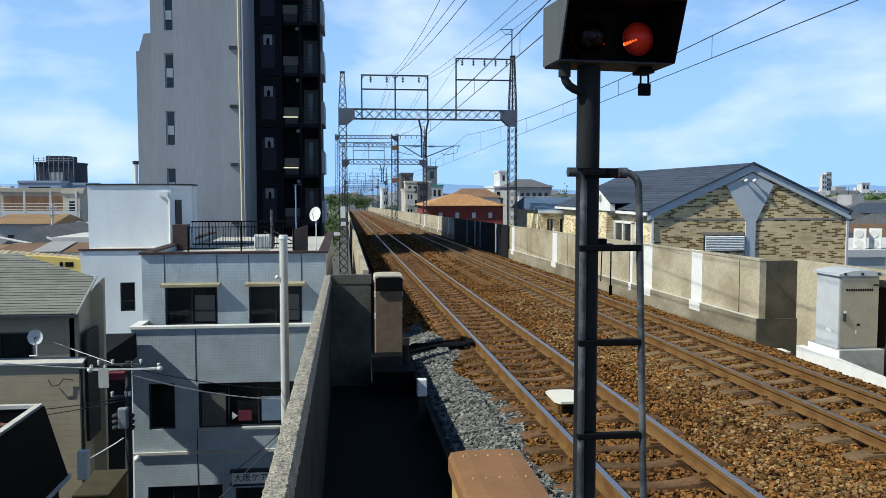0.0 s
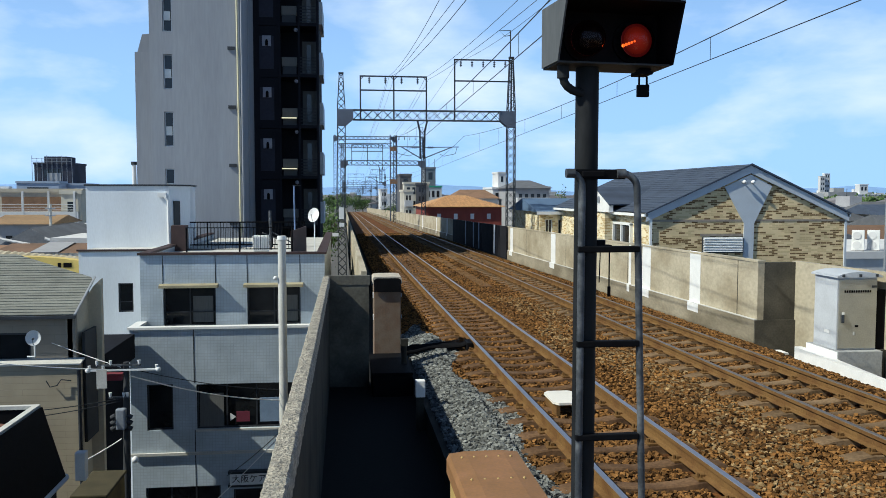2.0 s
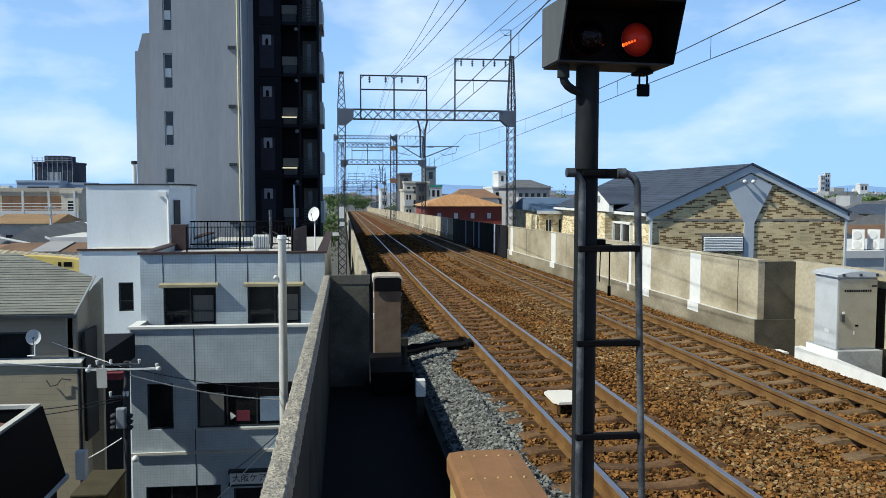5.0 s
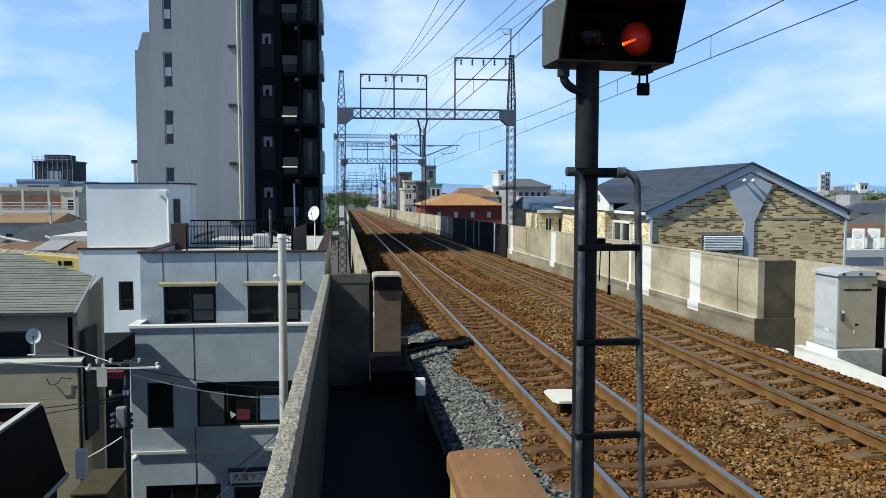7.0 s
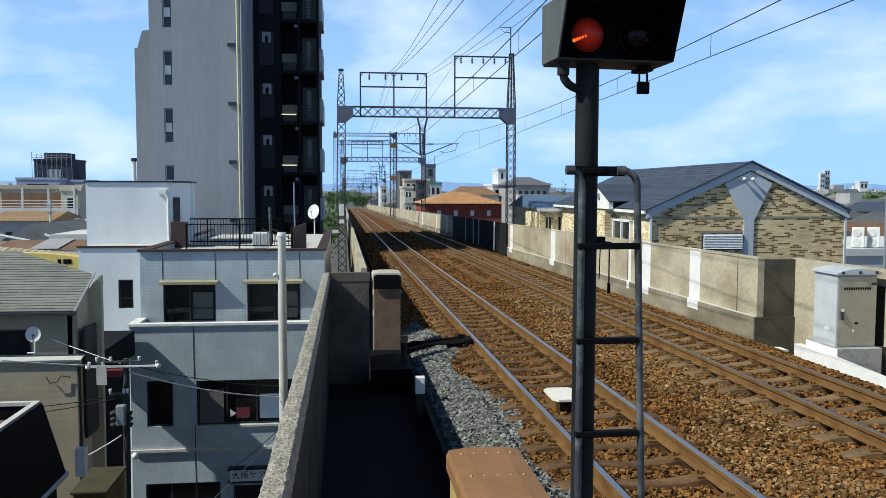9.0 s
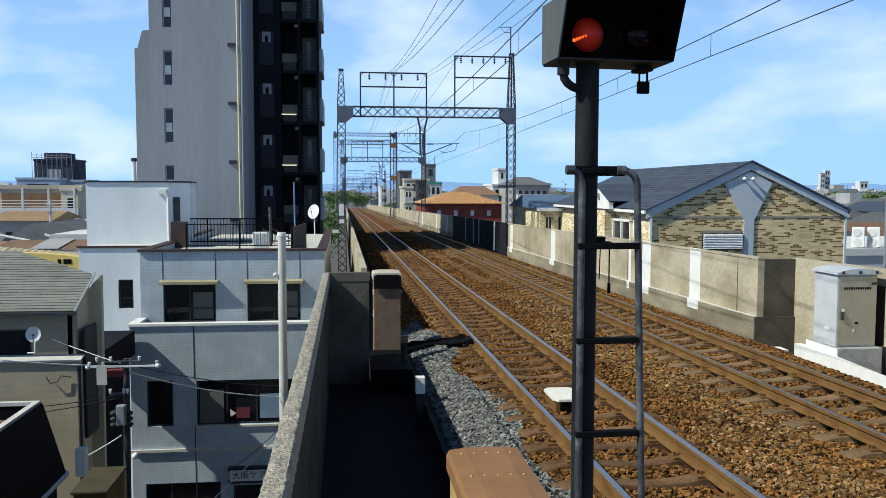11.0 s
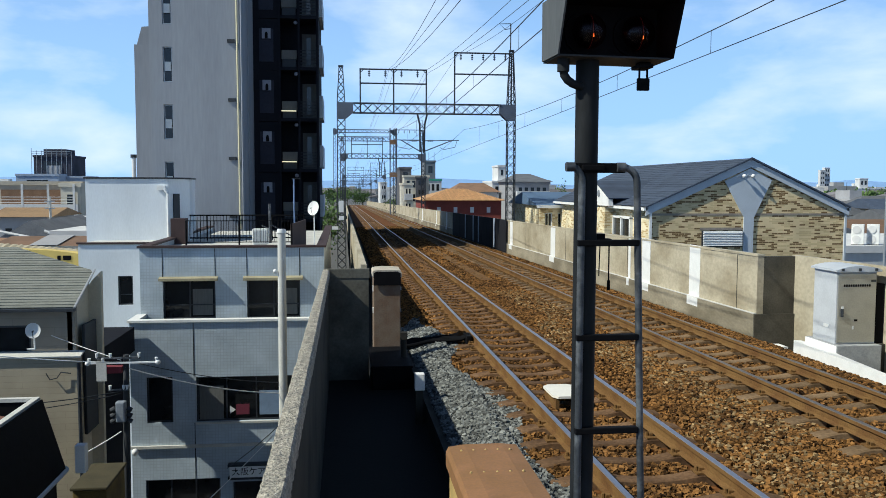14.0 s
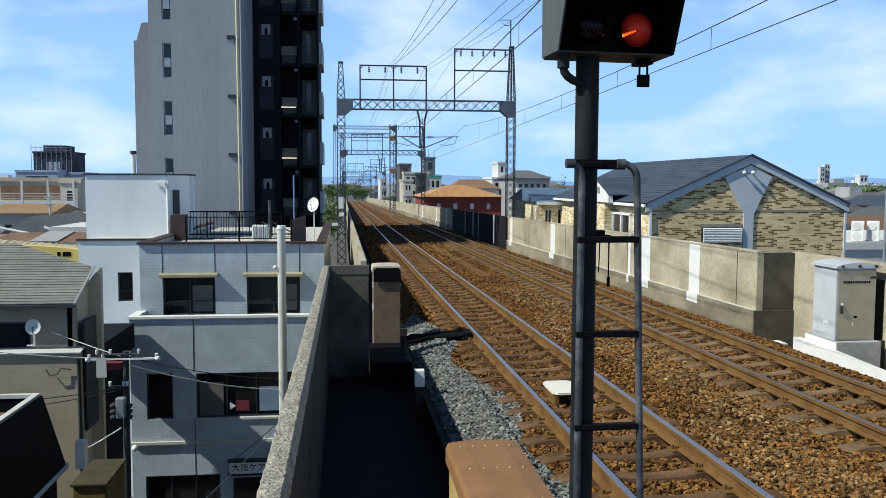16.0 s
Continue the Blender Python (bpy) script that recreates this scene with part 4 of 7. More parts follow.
def wall_holes(bm, x0, x1, y0, y1, z0, z1, holes):
    """A wall along x with openings (x0, x1, z0, z1) right through it."""
    xs = sorted({x0, x1, *[h[0] for h in holes], *[h[1] for h in holes]})
    zs = sorted({z0, z1, *[h[2] for h in holes], *[h[3] for h in holes]})
    for a, b in zip(xs, xs[1:]):
        for c, d in zip(zs, zs[1:]):
            if not any(h[0] <= (a + b) / 2 <= h[1] and h[2] <= (c + d) / 2 <= h[3] for h in holes):
                box(bm, a, b, y0, y1, c, d)
    bmesh.ops.remove_doubles(bm, verts=bm.verts[:], dist=0.0005)
    seen = {}
    for f in bm.faces:
        seen.setdefault(tuple(round(q, 3) for q in f.calc_center_median()), []).append(f)
    bmesh.ops.delete(bm, geom=[f for fs in seen.values() if len(fs) > 1 for f in fs], context="FACES_ONLY")


def window_at(owner, x0, x1, y, z0, z1, mat=None, bars=1, frame_mat=None, cross=0, curtain=False):
    """A framed pane set into a wall that looks along -y; y is the glass."""
    w = 0.045
    bm = bmesh.new()
    for q in ((x0, x0 + w, z0, z1), (x1 - w, x1, z0, z1), (x0 + w, x1 - w, z0, z0 + w), (x0 + w, x1 - w, z1 - w, z1)):
        box(bm, q[0], q[1], y - 0.05, y + 0.02, q[2], q[3])
    bmesh.ops.remove_doubles(bm, verts=bm.verts[:], dist=0.0005)
    win = part("window", bm, frame_mat or M_STEEL_DARK, owner)
    for k in range(bars):
        c = x0 + (x1 - x0) * (k + 1) / (bars + 1)
        cube_part("mullion", c - 0.02, c + 0.02, y - 0.04, y + 0.02, z0 + w, z1 - w, frame_mat or M_STEEL_DARK, win)
    for k in range(cross):
        c = z0 + (z1 - z0) * (k + 1) / (cross + 1) * 0.7
        cube_part("glazing_bar", x0 + w, x1 - w, y - 0.03, y + 0.018, c - 0.015, c + 0.015, frame_mat or M_STEEL_DARK, win)
    cube_part("pane", x0 + w * 0.5, x1 - w * 0.5, y + 0.021, y + 0.03, z0 + w * 0.5, z1 - w * 0.5, mat or M_WIN, win)
    if curtain:
        cube_part("blind", x0 + (x1 - x0) * 0.55, x1 - 0.1, y + 0.005, y + 0.019, z0 + 0.1, z1 - (z1 - z0) * 0.25, M_CURTAIN, win, "pale drawn blind")
    return win


def joint_lines(owner, xs, y, z0, z1):
    for x in xs:
        cube_part("wall_joint", x - 0.012, x + 0.012, y - 0.008, y + 0.01, z0, z1, M_STEEL_DARK, owner)


# tiled three-storey building with a roof terrace
tb = thing("tiled_building", (-3.4, 26.0, GROUND), "three-storey building clad in pale tiles with a roof terrace", "building")
bm = bmesh.new()
top_holes = [(-5.52, -3.95, -1.6, -0.38), (-3.0, -1.37, -1.6, -0.38)]
wall_holes(bm, -6.19, -0.62, 26.6, 26.8, -1.9, 0.60, top_holes)
box(bm, -6.19, -6.0, 26.8, 40.0, GROUND, 0.60)
box(bm, -0.80, -0.62, 26.8, 40.0, GROUND, 0.60)
part("upper_wall", bm, M_TILE, tb, "pale square wall tiles")
for h in top_holes:
    window_at(tb, *h[:2], 26.74, *h[2:], bars=1, cross=1, curtain=True)
    bm = bmesh.new()
    prism(bm, [(26.6, h[3] + 0.10), (26.38, h[3] + 0.06), (26.38, h[3] - 0.02), (26.6, h[3] - 0.02)], "x", h[0] - 0.09, h[1] + 0.09)
    part("sunshade", bm, M_OLIVE, tb, "olive metal sunshade box")
joint_lines(tb, (-5.52, -3.95, -2.99, -1.38), 26.6, -0.28, 0.58)
cube_part("roof_slab", -6.0, -0.80, 26.8, 40.0, 0.28, 0.42, M_CONC_LIGHT, tb, "pale roof terrace floor")
bm = bmesh.new()
for q in ((-6.25, -0.56, 26.52, 26.86), (-6.25, -5.95, 26.86, 40.0), (-0.86, -0.56, 26.86, 40.0)):
    box(bm, q[0], q[1], q[2], q[3], 0.60, 0.665)
part("roof_edge", bm, M_BROWN_TRIM, tb, "dark brown metal roof edge")
# stepped-out lower front
low_holes = [(-5.80, -5.05, -4.50, -3.13), (-4.38, -0.90, -4.50, -3.15), (-5.88, -3.72, -8.5, -6.22), (-3.35, -0.9, -8.5, -6.35)]
bm = bmesh.new()
wall_holes(bm, -6.25, -0.66, 25.4, 25.6, GROUND, -1.50, low_holes)
box(bm, -6.25, -6.05, 25.6, 26.6, GROUND, -1.50)
box(bm, -0.85, -0.66, 25.6, 26.6, GROUND, -1.50)
part("lower_wall", bm, M_TILE, tb, "pale square wall tiles, soiled below")
bm = bmesh.new()
box(bm, -6.30, -0.62, 25.34, 25.64, -1.50, -1.43)
box(bm, -6.30, -6.02, 25.64, 26.6, -1.50, -1.43)
part("coping", bm, M_WHITE_PAINT, tb, "white metal coping")
cube_part("ledge", -6.27, -0.64, 25.31, 25.398, -5.25, -5.17, M_CONC_LIGHT, tb, "stained pale ledge")
cube_part("balcony_floor", -6.05, -0.85, 25.6, 26.6, -2.7, -2.5, M_CONC_LIGHT, tb)
joint_lines(tb, (-4.43,), 25.4, -3.1, -1.52)
joint_lines(tb, (-4.43,), 25.4, -8.4, -4.52)
window_at(tb, *low_holes[0][:2], 25.52, *low_holes[0][2:], bars=0)
window_at(tb, -4.38, -0.90, 25.54, -4.50, -3.15, bars=3)
cube_part("blind", -4.30, -3.60, 25.50, 25.53, -4.45, -3.45, M_CURTAIN, tb, "pale half-drawn blind")
cube_part("poster", -2.55, -1.75, 25.50, 25.52, -4.35, -3.62, material("poster_blue", (0.22, 0.30, 0.42), 0.6), tb, "pale blue notice behind the glass")
bm = bmesh.new()
prism(bm, [(-3.42, -4.30), (-3.42, -4.06), (-3.25, -4.18)], "y", 25.49, 25.51)
part("pennant", bm, M_WHITE_PAINT, tb, "small white and red pennant")
cube_part("pennant", -3.24, -2.85, 25.495, 25.515, -4.33, -4.02, material("cloth_red_blue", (0.14, 0.02, 0.04), 0.9), tb)
cube_part("window_sill", -4.40, -0.9, 25.34, 25.398, -4.56, -4.50, M_CONC_LIGHT, tb)
window_at(tb, *low_holes[2][:2], 25.52, *low_holes[2][2:], bars=2)
window_at(tb, *low_holes[3][:2], 25.52, *low_holes[3][2:], bars=2)
# sign over the entrance
sign = thing("shop_sign", (-2.6, 25.2, -6.15), "white shop sign with black characters over the entrance", "sign")
cube_part("sign_board", -3.42, -1.5, 25.18, 25.38, -6.16, -5.82, M_WHITE_PAINT, sign, "white board")
bm = bmesh.new()
box(bm, -3.47, -1.45, 25.16, 25.395, -5.82, -5.76)
box(bm, -3.47, -1.45, 25.16, 25.395, -6.22, -6.16)
part("sign_frame", bm, M_STEEL_DARK, sign)
text = bpy.data.curves.new("lettering", "FONT")
text.body, text.size, text.extrude, text.align_x, text.align_y = "大阪ケアキ", 0.25, 0.004, "LEFT", "CENTER"
t_ob = new("lettering", text)
t_me = bpy.data.meshes.new_from_object(t_ob.evaluated_get(bpy.context.evaluated_depsgraph_get()))
bpy.data.objects.remove(t_ob)
t_me.materials.clear()
t_me.materials.append(M_BLACK)
t_ob = new("lettering", t_me)
t_ob.parent = sign
t_ob.matrix_local = Matrix.Translation((-3.36 + 2.6, -0.025, 0.16)) @ pose(0, 0, 0, 90, 0, 0)

# terrace railing
rail = thing("terrace_railing", (-3.4, 33.0, 0.42), "black metal railing round the roof terrace", "railing")
y_r = 33.0
for z in (0.52, 1.38):
    cube_part("handrail", -6.4, -1.5, y_r - 0.025, y_r + 0.025, z - 0.025, z + 0.025, M_BLACK, rail)
for k in range(41):
    x = -6.38 + 4.85 * k / 40
    bm = bmesh.new()
    tube(bm, (x, y_r, 0.42 if k % 10 == 0 else 0.52), (x, y_r, 1.38), 0.028 if k % 10 == 0 else 0.010, 6)
    part("post" if k % 10 == 0 else "baluster", bm, M_BLACK, rail)
for z in (0.68, 1.37):
    cube_part("handrail", -5.07, -1.69, 28.0, 28.03, z - 0.014, z + 0.014, M_BLACK, rail)
for k in range(31):
    x = -5.05 + 3.35 * k / 30
    bm = bmesh.new()
    tube(bm, (x, 28.02, 0.42 if k % 15 == 0 else 0.68), (x, 28.02, 1.37), 0.03 if k % 15 == 0 else 0.008, 5)
    part("post" if k % 15 == 0 else "baluster", bm, M_BLACK, rail)
ac = thing("air_conditioner", (-2.9, 30.0, 0.42), "white outdoor air conditioner on the roof terrace", "air conditioner")
part("casing", bevel_box(-3.15, -2.62, 29.8, 30.1, 0.47, 1.02, 0.02), M_WHITE_PAINT, ac)
bm = bmesh.new()
for k in range(7):
    box(bm, -3.1 + 0.065 * k, -3.075 + 0.065 * k, 29.785, 29.8, 0.53, 0.96)
part("grille", bm, M_STEEL_GREY, ac, "grey grille")
cube_part("foot", -3.1, -2.67, 29.85, 30.05, 0.42, 0.47, M_STEEL_DARK, ac)
for x, y, h, lab in ((-1.77, 31.0, 2.76, "thin blue television mast on the terrace"), (-2.68, 31.5, 1.85, "grey wooden post leaning on the terrace")):
    ma = thing("aerial_mast", (x, y, 0.42), lab, "mast")
    bm = bmesh.new()
    tube(bm, (x, y, 0.42), (x - 0.02, y, h), 0.028 if h > 2 else 0.05, 8)
    part("pole", bm, material("mast_blue", (0.16, 0.24, 0.42), 0.5) if h > 2 else M_GALV, ma)
    bm = bmesh.new()
    if h > 2:
        for k in range(4):
            tube(bm, (x - 0.05 + 0.05 * k, y - 0.15, h), (x - 0.05 + 0.05 * k, y + 0.15, h), 0.008, 4)
        tube(bm, (x - 0.1, y, h), (x + 0.22, y, h), 0.012, 4)
    else:
        tube(bm, (x, y, 1.1), (x + 0.9, y, 0.6), 0.025, 5)
        tube(bm, (x - 0.3, y, 1.05), (x + 0.3, y, 0.8), 0.02, 5)
    part("boom" if h > 2 else "brace", bm, M_GALV, ma)


def dish(x, y, z, r, turn, label, pole=0.5, up=15):
    d = thing("satellite_dish", (x, y, z - pole), label, "satellite dish")
    bm = bmesh.new()
    rows = [[(rr * r * math.cos(2 * math.pi * i / 20), -0.25 * r * rr * rr, rr * r * 1.1 * math.sin(2 * math.pi * i / 20)) for i in range(20)] for rr in (0.02, 0.35, 0.7, 1.0)]
    m = Matrix.Translation((x, y, z)) @ pose(0, 0, 0, -up, 0, turn)
    for off in (0.0, 0.012):
        vs = [[bm.verts.new(m @ Vector((p[0], p[1] + off, p[2]))) for p in row] for row in rows]
        for a, b in zip(vs, vs[1:]):
            for i in range(20):
                bm.faces.new((a[i], a[(i + 1) % 20], b[(i + 1) % 20], b[i]))
    part("reflector", bm, M_WHITE_PAINT, d, "white dish", smooth=True)
    bm = bmesh.new()
    tip = m @ Vector((0, -0.75 * r, -0.15 * r))
    tube(bm, m @ Vector((0, -0.2 * r, -r)), tip, 0.009, 5)
    tube(bm, tip, tip + Vector((0, 0.05, 0.01)), 0.02, 8)
    part("receiver_arm", bm, M_GALV, d)
    bm = bmesh.new()
    tube(bm, (x, y + 0.06, z), (x, y + 0.06, z - pole), 0.02, 6)
    tube(bm, (x, y + 0.06, z - pole), (x - 0.15, y + 0.06, z - pole), 0.02, 6)
    part("mount", bm, M_WHITE_PAINT, d)


dish(-0.98, 28.3, 1.76, 0.22, -35, "white satellite dish on a bent mount at the roof corner", 1.34)
ob = thing("terrace_screen", (-1.6, 28.2, 0.42), "dark brown solid terrace screen", "screen")
bm = bmesh.new()
slab(bm, [(-1.75, 28.2, 0.42), (-1.35, 29.6, 0.42), (-1.35, 29.6, 1.35), (-1.75, 28.2, 1.25)], 0.05)
part("panel", bm, M_BROWN_TRIM, ob)

# white neighbour with a stair tower
wb = thing("white_building", (-7.2, 31.0, GROUND), "plain white rendered building with a roof stair tower", "building")
bm = bmesh.new()
wall_holes(bm, -8.99, -6.195, 30.0, 30.2, GROUND, 0.46, [(-7.72, -7.22, -1.60, -0.60)])
box(bm, -8.99, -8.8, 30.2, 40.0, GROUND, 0.46)
box(bm, -6.40, -6.20, 30.2, 40.0, GROUND, 0.46)
part("wall", bm, M_WHITE_WALL, wb)
window_at(wb, -7.72, -7.22, 30.12, -1.60, -0.60, bars=0, cross=1)
cube_part("roof", -8.99, -6.2, 30.0, 40.0, 0.46, 0.50, M_CONC_LIGHT, wb)
cube_part("roof_edge", -9.04, -6.15, 29.95, 30.12, 0.50, 0.56, M_BROWN_TRIM, wb, "dark metal roof edge")
bm = bmesh.new()
prism(bm, [(-9.28, 32.0), (-6.36, 32.0), (-5.80, 33.0), (-6.1, 36.0), (-9.28, 36.0)], "z", 0.42, 2.74)
part("stair_tower", bm, M_WHITE_WALL, wb, "white rendered stair tower")
bm = bmesh.new()
prism(bm, [(-9.33, 31.95), (-6.33, 31.95), (-5.74, 32.98), (-6.05, 36.05), (-9.33, 36.05)], "z", 2.74, 2.80)
part("tower_roof", bm, M_STEEL_DARK, wb, "thin dark roof edge")
bm = bmesh.new()
slab(bm, [(-6.24, 32.17, 0.5), (-6.08, 32.455, 0.5), (-6.08, 32.455, 2.2), (-6.24, 32.17, 2.2)], 0.03)
part("door", bm, M_STEEL_DARK, wb, "dark narrow door")
bm = bmesh.new()
path_tube(bm, [(-6.6, 31.95, 2.45), (-6.42, 31.93, 2.25), (-6.38, 31.93, 2.2), (-6.38, 31.93, 0.55)], 0.045, 8)
box(bm, -6.75, -6.45, 31.9, 31.998, 2.33, 2.5)
part("drainpipe", bm, M_WHITE_PAINT, wb, "white drainpipe with a hopper")
cube_part("terrace_hatch", -6.12, -5.62, 31.0, 31.6, 0.42, 1.33, M_BROWN_TRIM, wb, "dark brown metal hatch box")

# tall grey block of flats
tw = thing("apartment_tower", (-5.8, 50.0, GROUND), "tall grey rendered block of flats with dark open galleries", "apartment tower")
TOP = 24.0
holes = [(-8.90, -8.46, 7.66 + 2.842 * k, 9.38 + 2.842 * k) for k in range(-4, 5)]
bm = bmesh.new()
wall_holes(bm, -9.55, -5.02, 44.0, 44.25, GROUND, TOP, holes)
box(bm, -9.55, -9.3, 44.25, 70.0, GROUND, TOP)
box(bm, -5.20, -5.02, 44.25, 46.0, GROUND, TOP)
part("front_wall", bm, M_TOWER, tw, "grey rendered wall")
cube_part("side_step", -10.4, -9.55, 44.6, 70.0, GROUND, 9.55, M_TOWER, tw)
bm = bmesh.new()
slab(bm, [(-10.35, 45.0, 9.56), (-9.6, 45.0, 9.56), (-9.6, 45.0, 10.5), (-10.1, 45.0, 10.45)], 0.08)
slab(bm, [(-10.1, 45.0, 10.45), (-9.6, 45.0, 10.5), (-9.6, 46.5, 10.5), (-10.1, 46.5, 10.45)], 0.05)
part("stair_hood", bm, M_TOWER, tw, "weathered hood over the outer stairs")
for h in holes:
    window_at(tw, h[0], h[1], 44.2, h[2], h[3], bars=0, cross=1, frame_mat=M_ALU)
    cube_part("washing", h[0] + 0.06, h[1] - 0.08, 44.11, 44.14, h[2] + 0.55, h[2] + 1.0, M_WHITE_PAINT, tw, "white cloth in the window")
bm = bmesh.new()
tube(bm, (-5.22, 43.93, 0.3), (-5.34, 43.93, TOP), 0.045, 8)
part("drainpipe", bm, material("pipe_cream", (0.72, 0.66, 0.42), 0.6, vary=0.1), tw, "pale yellow drainpipe")
bm = bmesh.new()
tube(bm, (-5.06, 43.93, GROUND), (-5.06, 43.93, TOP), 0.05, 8)
part("drainpipe", bm, M_TOWER, tw)
for k in range(-3, 6):
    z = 9.70 + 2.92 * k
    bm = bmesh.new()
    box(bm, -5.75, -5.38, 43.9, 43.998, z - 0.06, z + 0.10)
    part("vent_cap", bm, M_STEEL_DARK, tw, "small sooty vent hood")
# dark gallery wing, set back from the front
M_TOWER_BLUE = material("cladding_blue_black", (0.035, 0.038, 0.055), 0.75, vary=0.2, scale=0.7, fine=8, bump=0.03, spec=0.15)
for q in ((-5.19, -4.70, 48.5, 50.4), (-1.50, -1.36, 48.5, 54.5), (-2.3, -2.1, 54.5, 70.0), (-2.1, -1.50, 54.3, 54.5), (-4.70, -1.50, 50.4, 50.6)):
    cube_part("gallery_wall", *q, GROUND, TOP, M_TOWER_DARK, tw, "dark cladding")
cube_part("gallery_end", -5.19, -4.95, 46.0, 48.5, GROUND, TOP, M_TOWER, tw, "grey rendered return wall")
bm = bmesh.new()
for x in (-3.52, -2.45):
    box(bm, x - 0.06, x + 0.06, 48.42, 48.5, GROUND, TOP)
part("gallery_column", bm, M_TOWER_DARK, tw)
for k in range(-5, 6):
    z = 6.30 + 2.83 * k
    cube_part("gallery_floor", -4.70, -1.50, 48.55, 50.4, z - 0.18, z, M_TOWER_DARK, tw)
    cube_part("gallery_parapet", -4.70, -3.58, 48.5, 48.62, z - 0.2, z + 2.6, M_TOWER_DARK, tw, "dark solid gallery front")
    cube_part("panel", -4.62, -3.84, 48.46, 48.5, z + 0.25, z + 2.05, M_TOWER_BLUE, tw, "blue-black panel")
    for j in range(6):
        cube_part("gallery_rail", -2.40, -1.52, 48.50, 48.53, z + 0.02 + 0.17 * j, z + 0.07 + 0.17 * j, M_STEEL_DARK, tw)
    cube_part("meter_box", -4.45, -3.98, 48.38, 48.46, z + 1.50, z + 2.06, M_MET_BOX, tw, "pale grey box with a dark opening")
    bm = bmesh.new()
    prism(bm, [(-4.29, z + 1.50), (-4.13, z + 1.50), (-4.13, z + 1.76), (-4.17, z + 1.86), (-4.25, z + 1.86), (-4.29, z + 1.76)], "y", 48.365, 48.379)
    part("meter_hole", bm, M_BLACK, tw)
    cube_part("flat_door", -2.35, -1.55, 50.3, 50.39, z, z + 2.1, M_CURTAIN, tw, "dark grey flat door")
    cube_part("door_glass", -2.10, -1.85, 50.26, 50.3, z + 0.3, z + 1.9, M_WIN, tw)
    part("condenser", bevel_box(-3.42, -2.58, 48.75, 49.1, z + 0.46, z + 0.95, 0.02), M_CURTAIN, tw, "grey condenser unit")
    cube_part("condenser_stand", -3.38, -2.62, 48.8, 49.05, z, z + 0.46, M_STEEL_DARK, tw)
    bm = bmesh.new()
    bmesh.ops.create_uvsphere(bm, u_segments=8, v_segments=6, radius=0.11)
    bmesh.ops.translate(bm, verts=bm.verts[:], vec=(-2.63, 48.7, z + 2.45))
    part("gallery_lamp", bm, M_MET_BOX, tw, "small pale gallery lamp", smooth=True)
    if k in (-1, 0):
        cube_part("tube_light", -3.44, -2.62, 48.52, 48.56, z + 0.36, z + 0.42, glow("tube_light_glow", (1.0, 0.86, 0.5), 0.9), tw, "lit fluorescent tube")
    bm = bmesh.new()
    slab(bm, [(-1.36, 49.5, z + 0.1), (-1.20, 49.5, z + 0.1), (-1.20, 53.5, z + 0.1), (-1.36, 53.5, z + 0.1)], 0.12)
    box(bm, -1.22, -1.17, 49.5, 53.5, z + 0.1, z + 1.35)
    box(bm, -1.36, -1.17, 49.44, 49.5, z + 0.1, z + 1.35)
    part("side_balcony", bm, M_BLUE_GREY, tw, "blue-grey balcony front")
cube_part("roof", -9.55, -1.36, 44.0, 70.0, TOP, TOP + 0.2, M_CONC, tw)

# low house with a shingled roof
lh = thing("shingled_house", (-7.5, 20.0, GROUND), "old beige house with a grey-green shingled roof", "house")
EAVE_Y, PITCH = 18.35, 0.46


def roof_right(y):
    return -5.6 if y < 19.72 else -5.6 - 1.85 * (y - 19.72) / 0.95


for k in range(24):
    y0, y1 = EAVE_Y + 0.1 * k, EAVE_Y + 0.1 * (k + 1)
    z0, z1 = PITCH * (y0 - 18.5), PITCH * (y1 - 18.5)
    bm = bmesh.new()
    slab(bm, [(-12.0, y0, z0 + 0.02), (roof_right(y0), y0, z0 + 0.02), (roof_right(y1), y1 + 0.02, z1 + 0.012), (-12.0, y1 + 0.02, z1 + 0.012)], 0.016)
    part("shingle_course", bm, M_SHINGLE, lh)
bm = bmesh.new()
slab(bm, [(-5.62, EAVE_Y - 0.03, -0.06), (-5.58, EAVE_Y - 0.03, -0.06), (-5.56, 19.78, 0.60), (-5.60, 19.78, 0.60)], 0.03)
part("rake_board", bm, M_ALU, lh, "pale metal roof edge")
cube_part("gutter", -12.0, -5.58, EAVE_Y - 0.10, EAVE_Y - 0.01, -0.12, -0.06, M_STEEL_DARK, lh, "dark gutter")
bm = bmesh.new()
wall_holes(bm, -12.0, -5.68, 18.6, 18.75, GROUND, -0.07, [(-8.0, -6.58, -1.05, -0.45)])
part("front_wall", bm, M_SIDING_BROWN, lh, "taupe siding")
window_at(lh, -8.0, -6.58, 18.68, -1.05, -0.45, bars=1)
bm = bmesh.new()
prism(bm, [(18.75, GROUND), (19.85, GROUND), (19.85, 0.55), (18.6, -0.06), (18.6, -1.0), (18.75, -1.0)], "x", -5.84, -5.74)
part("gable_wall", bm, M_CREAM, lh, "cream rendered gable wall")
bm = bmesh.new()
prism(bm, [(18.36, -8.5), (18.6, -8.5), (18.6, -1.04), (18.36, -1.08)], "x", -12.0, -5.56)
part("lower_storey", bm, M_SIDING, lh, "beige siding with thin joints")
bm = bmesh.new()
slab(bm, [(-12.0, 18.3, -1.1), (-5.5, 18.3, -1.1), (-5.5, 18.6, -1.03), (-12.0, 18.6, -1.03)], 0.035)
part("lower_roof", bm, M_CONC_LIGHT, lh, "narrow pale ledge roof")
bm = bmesh.new()
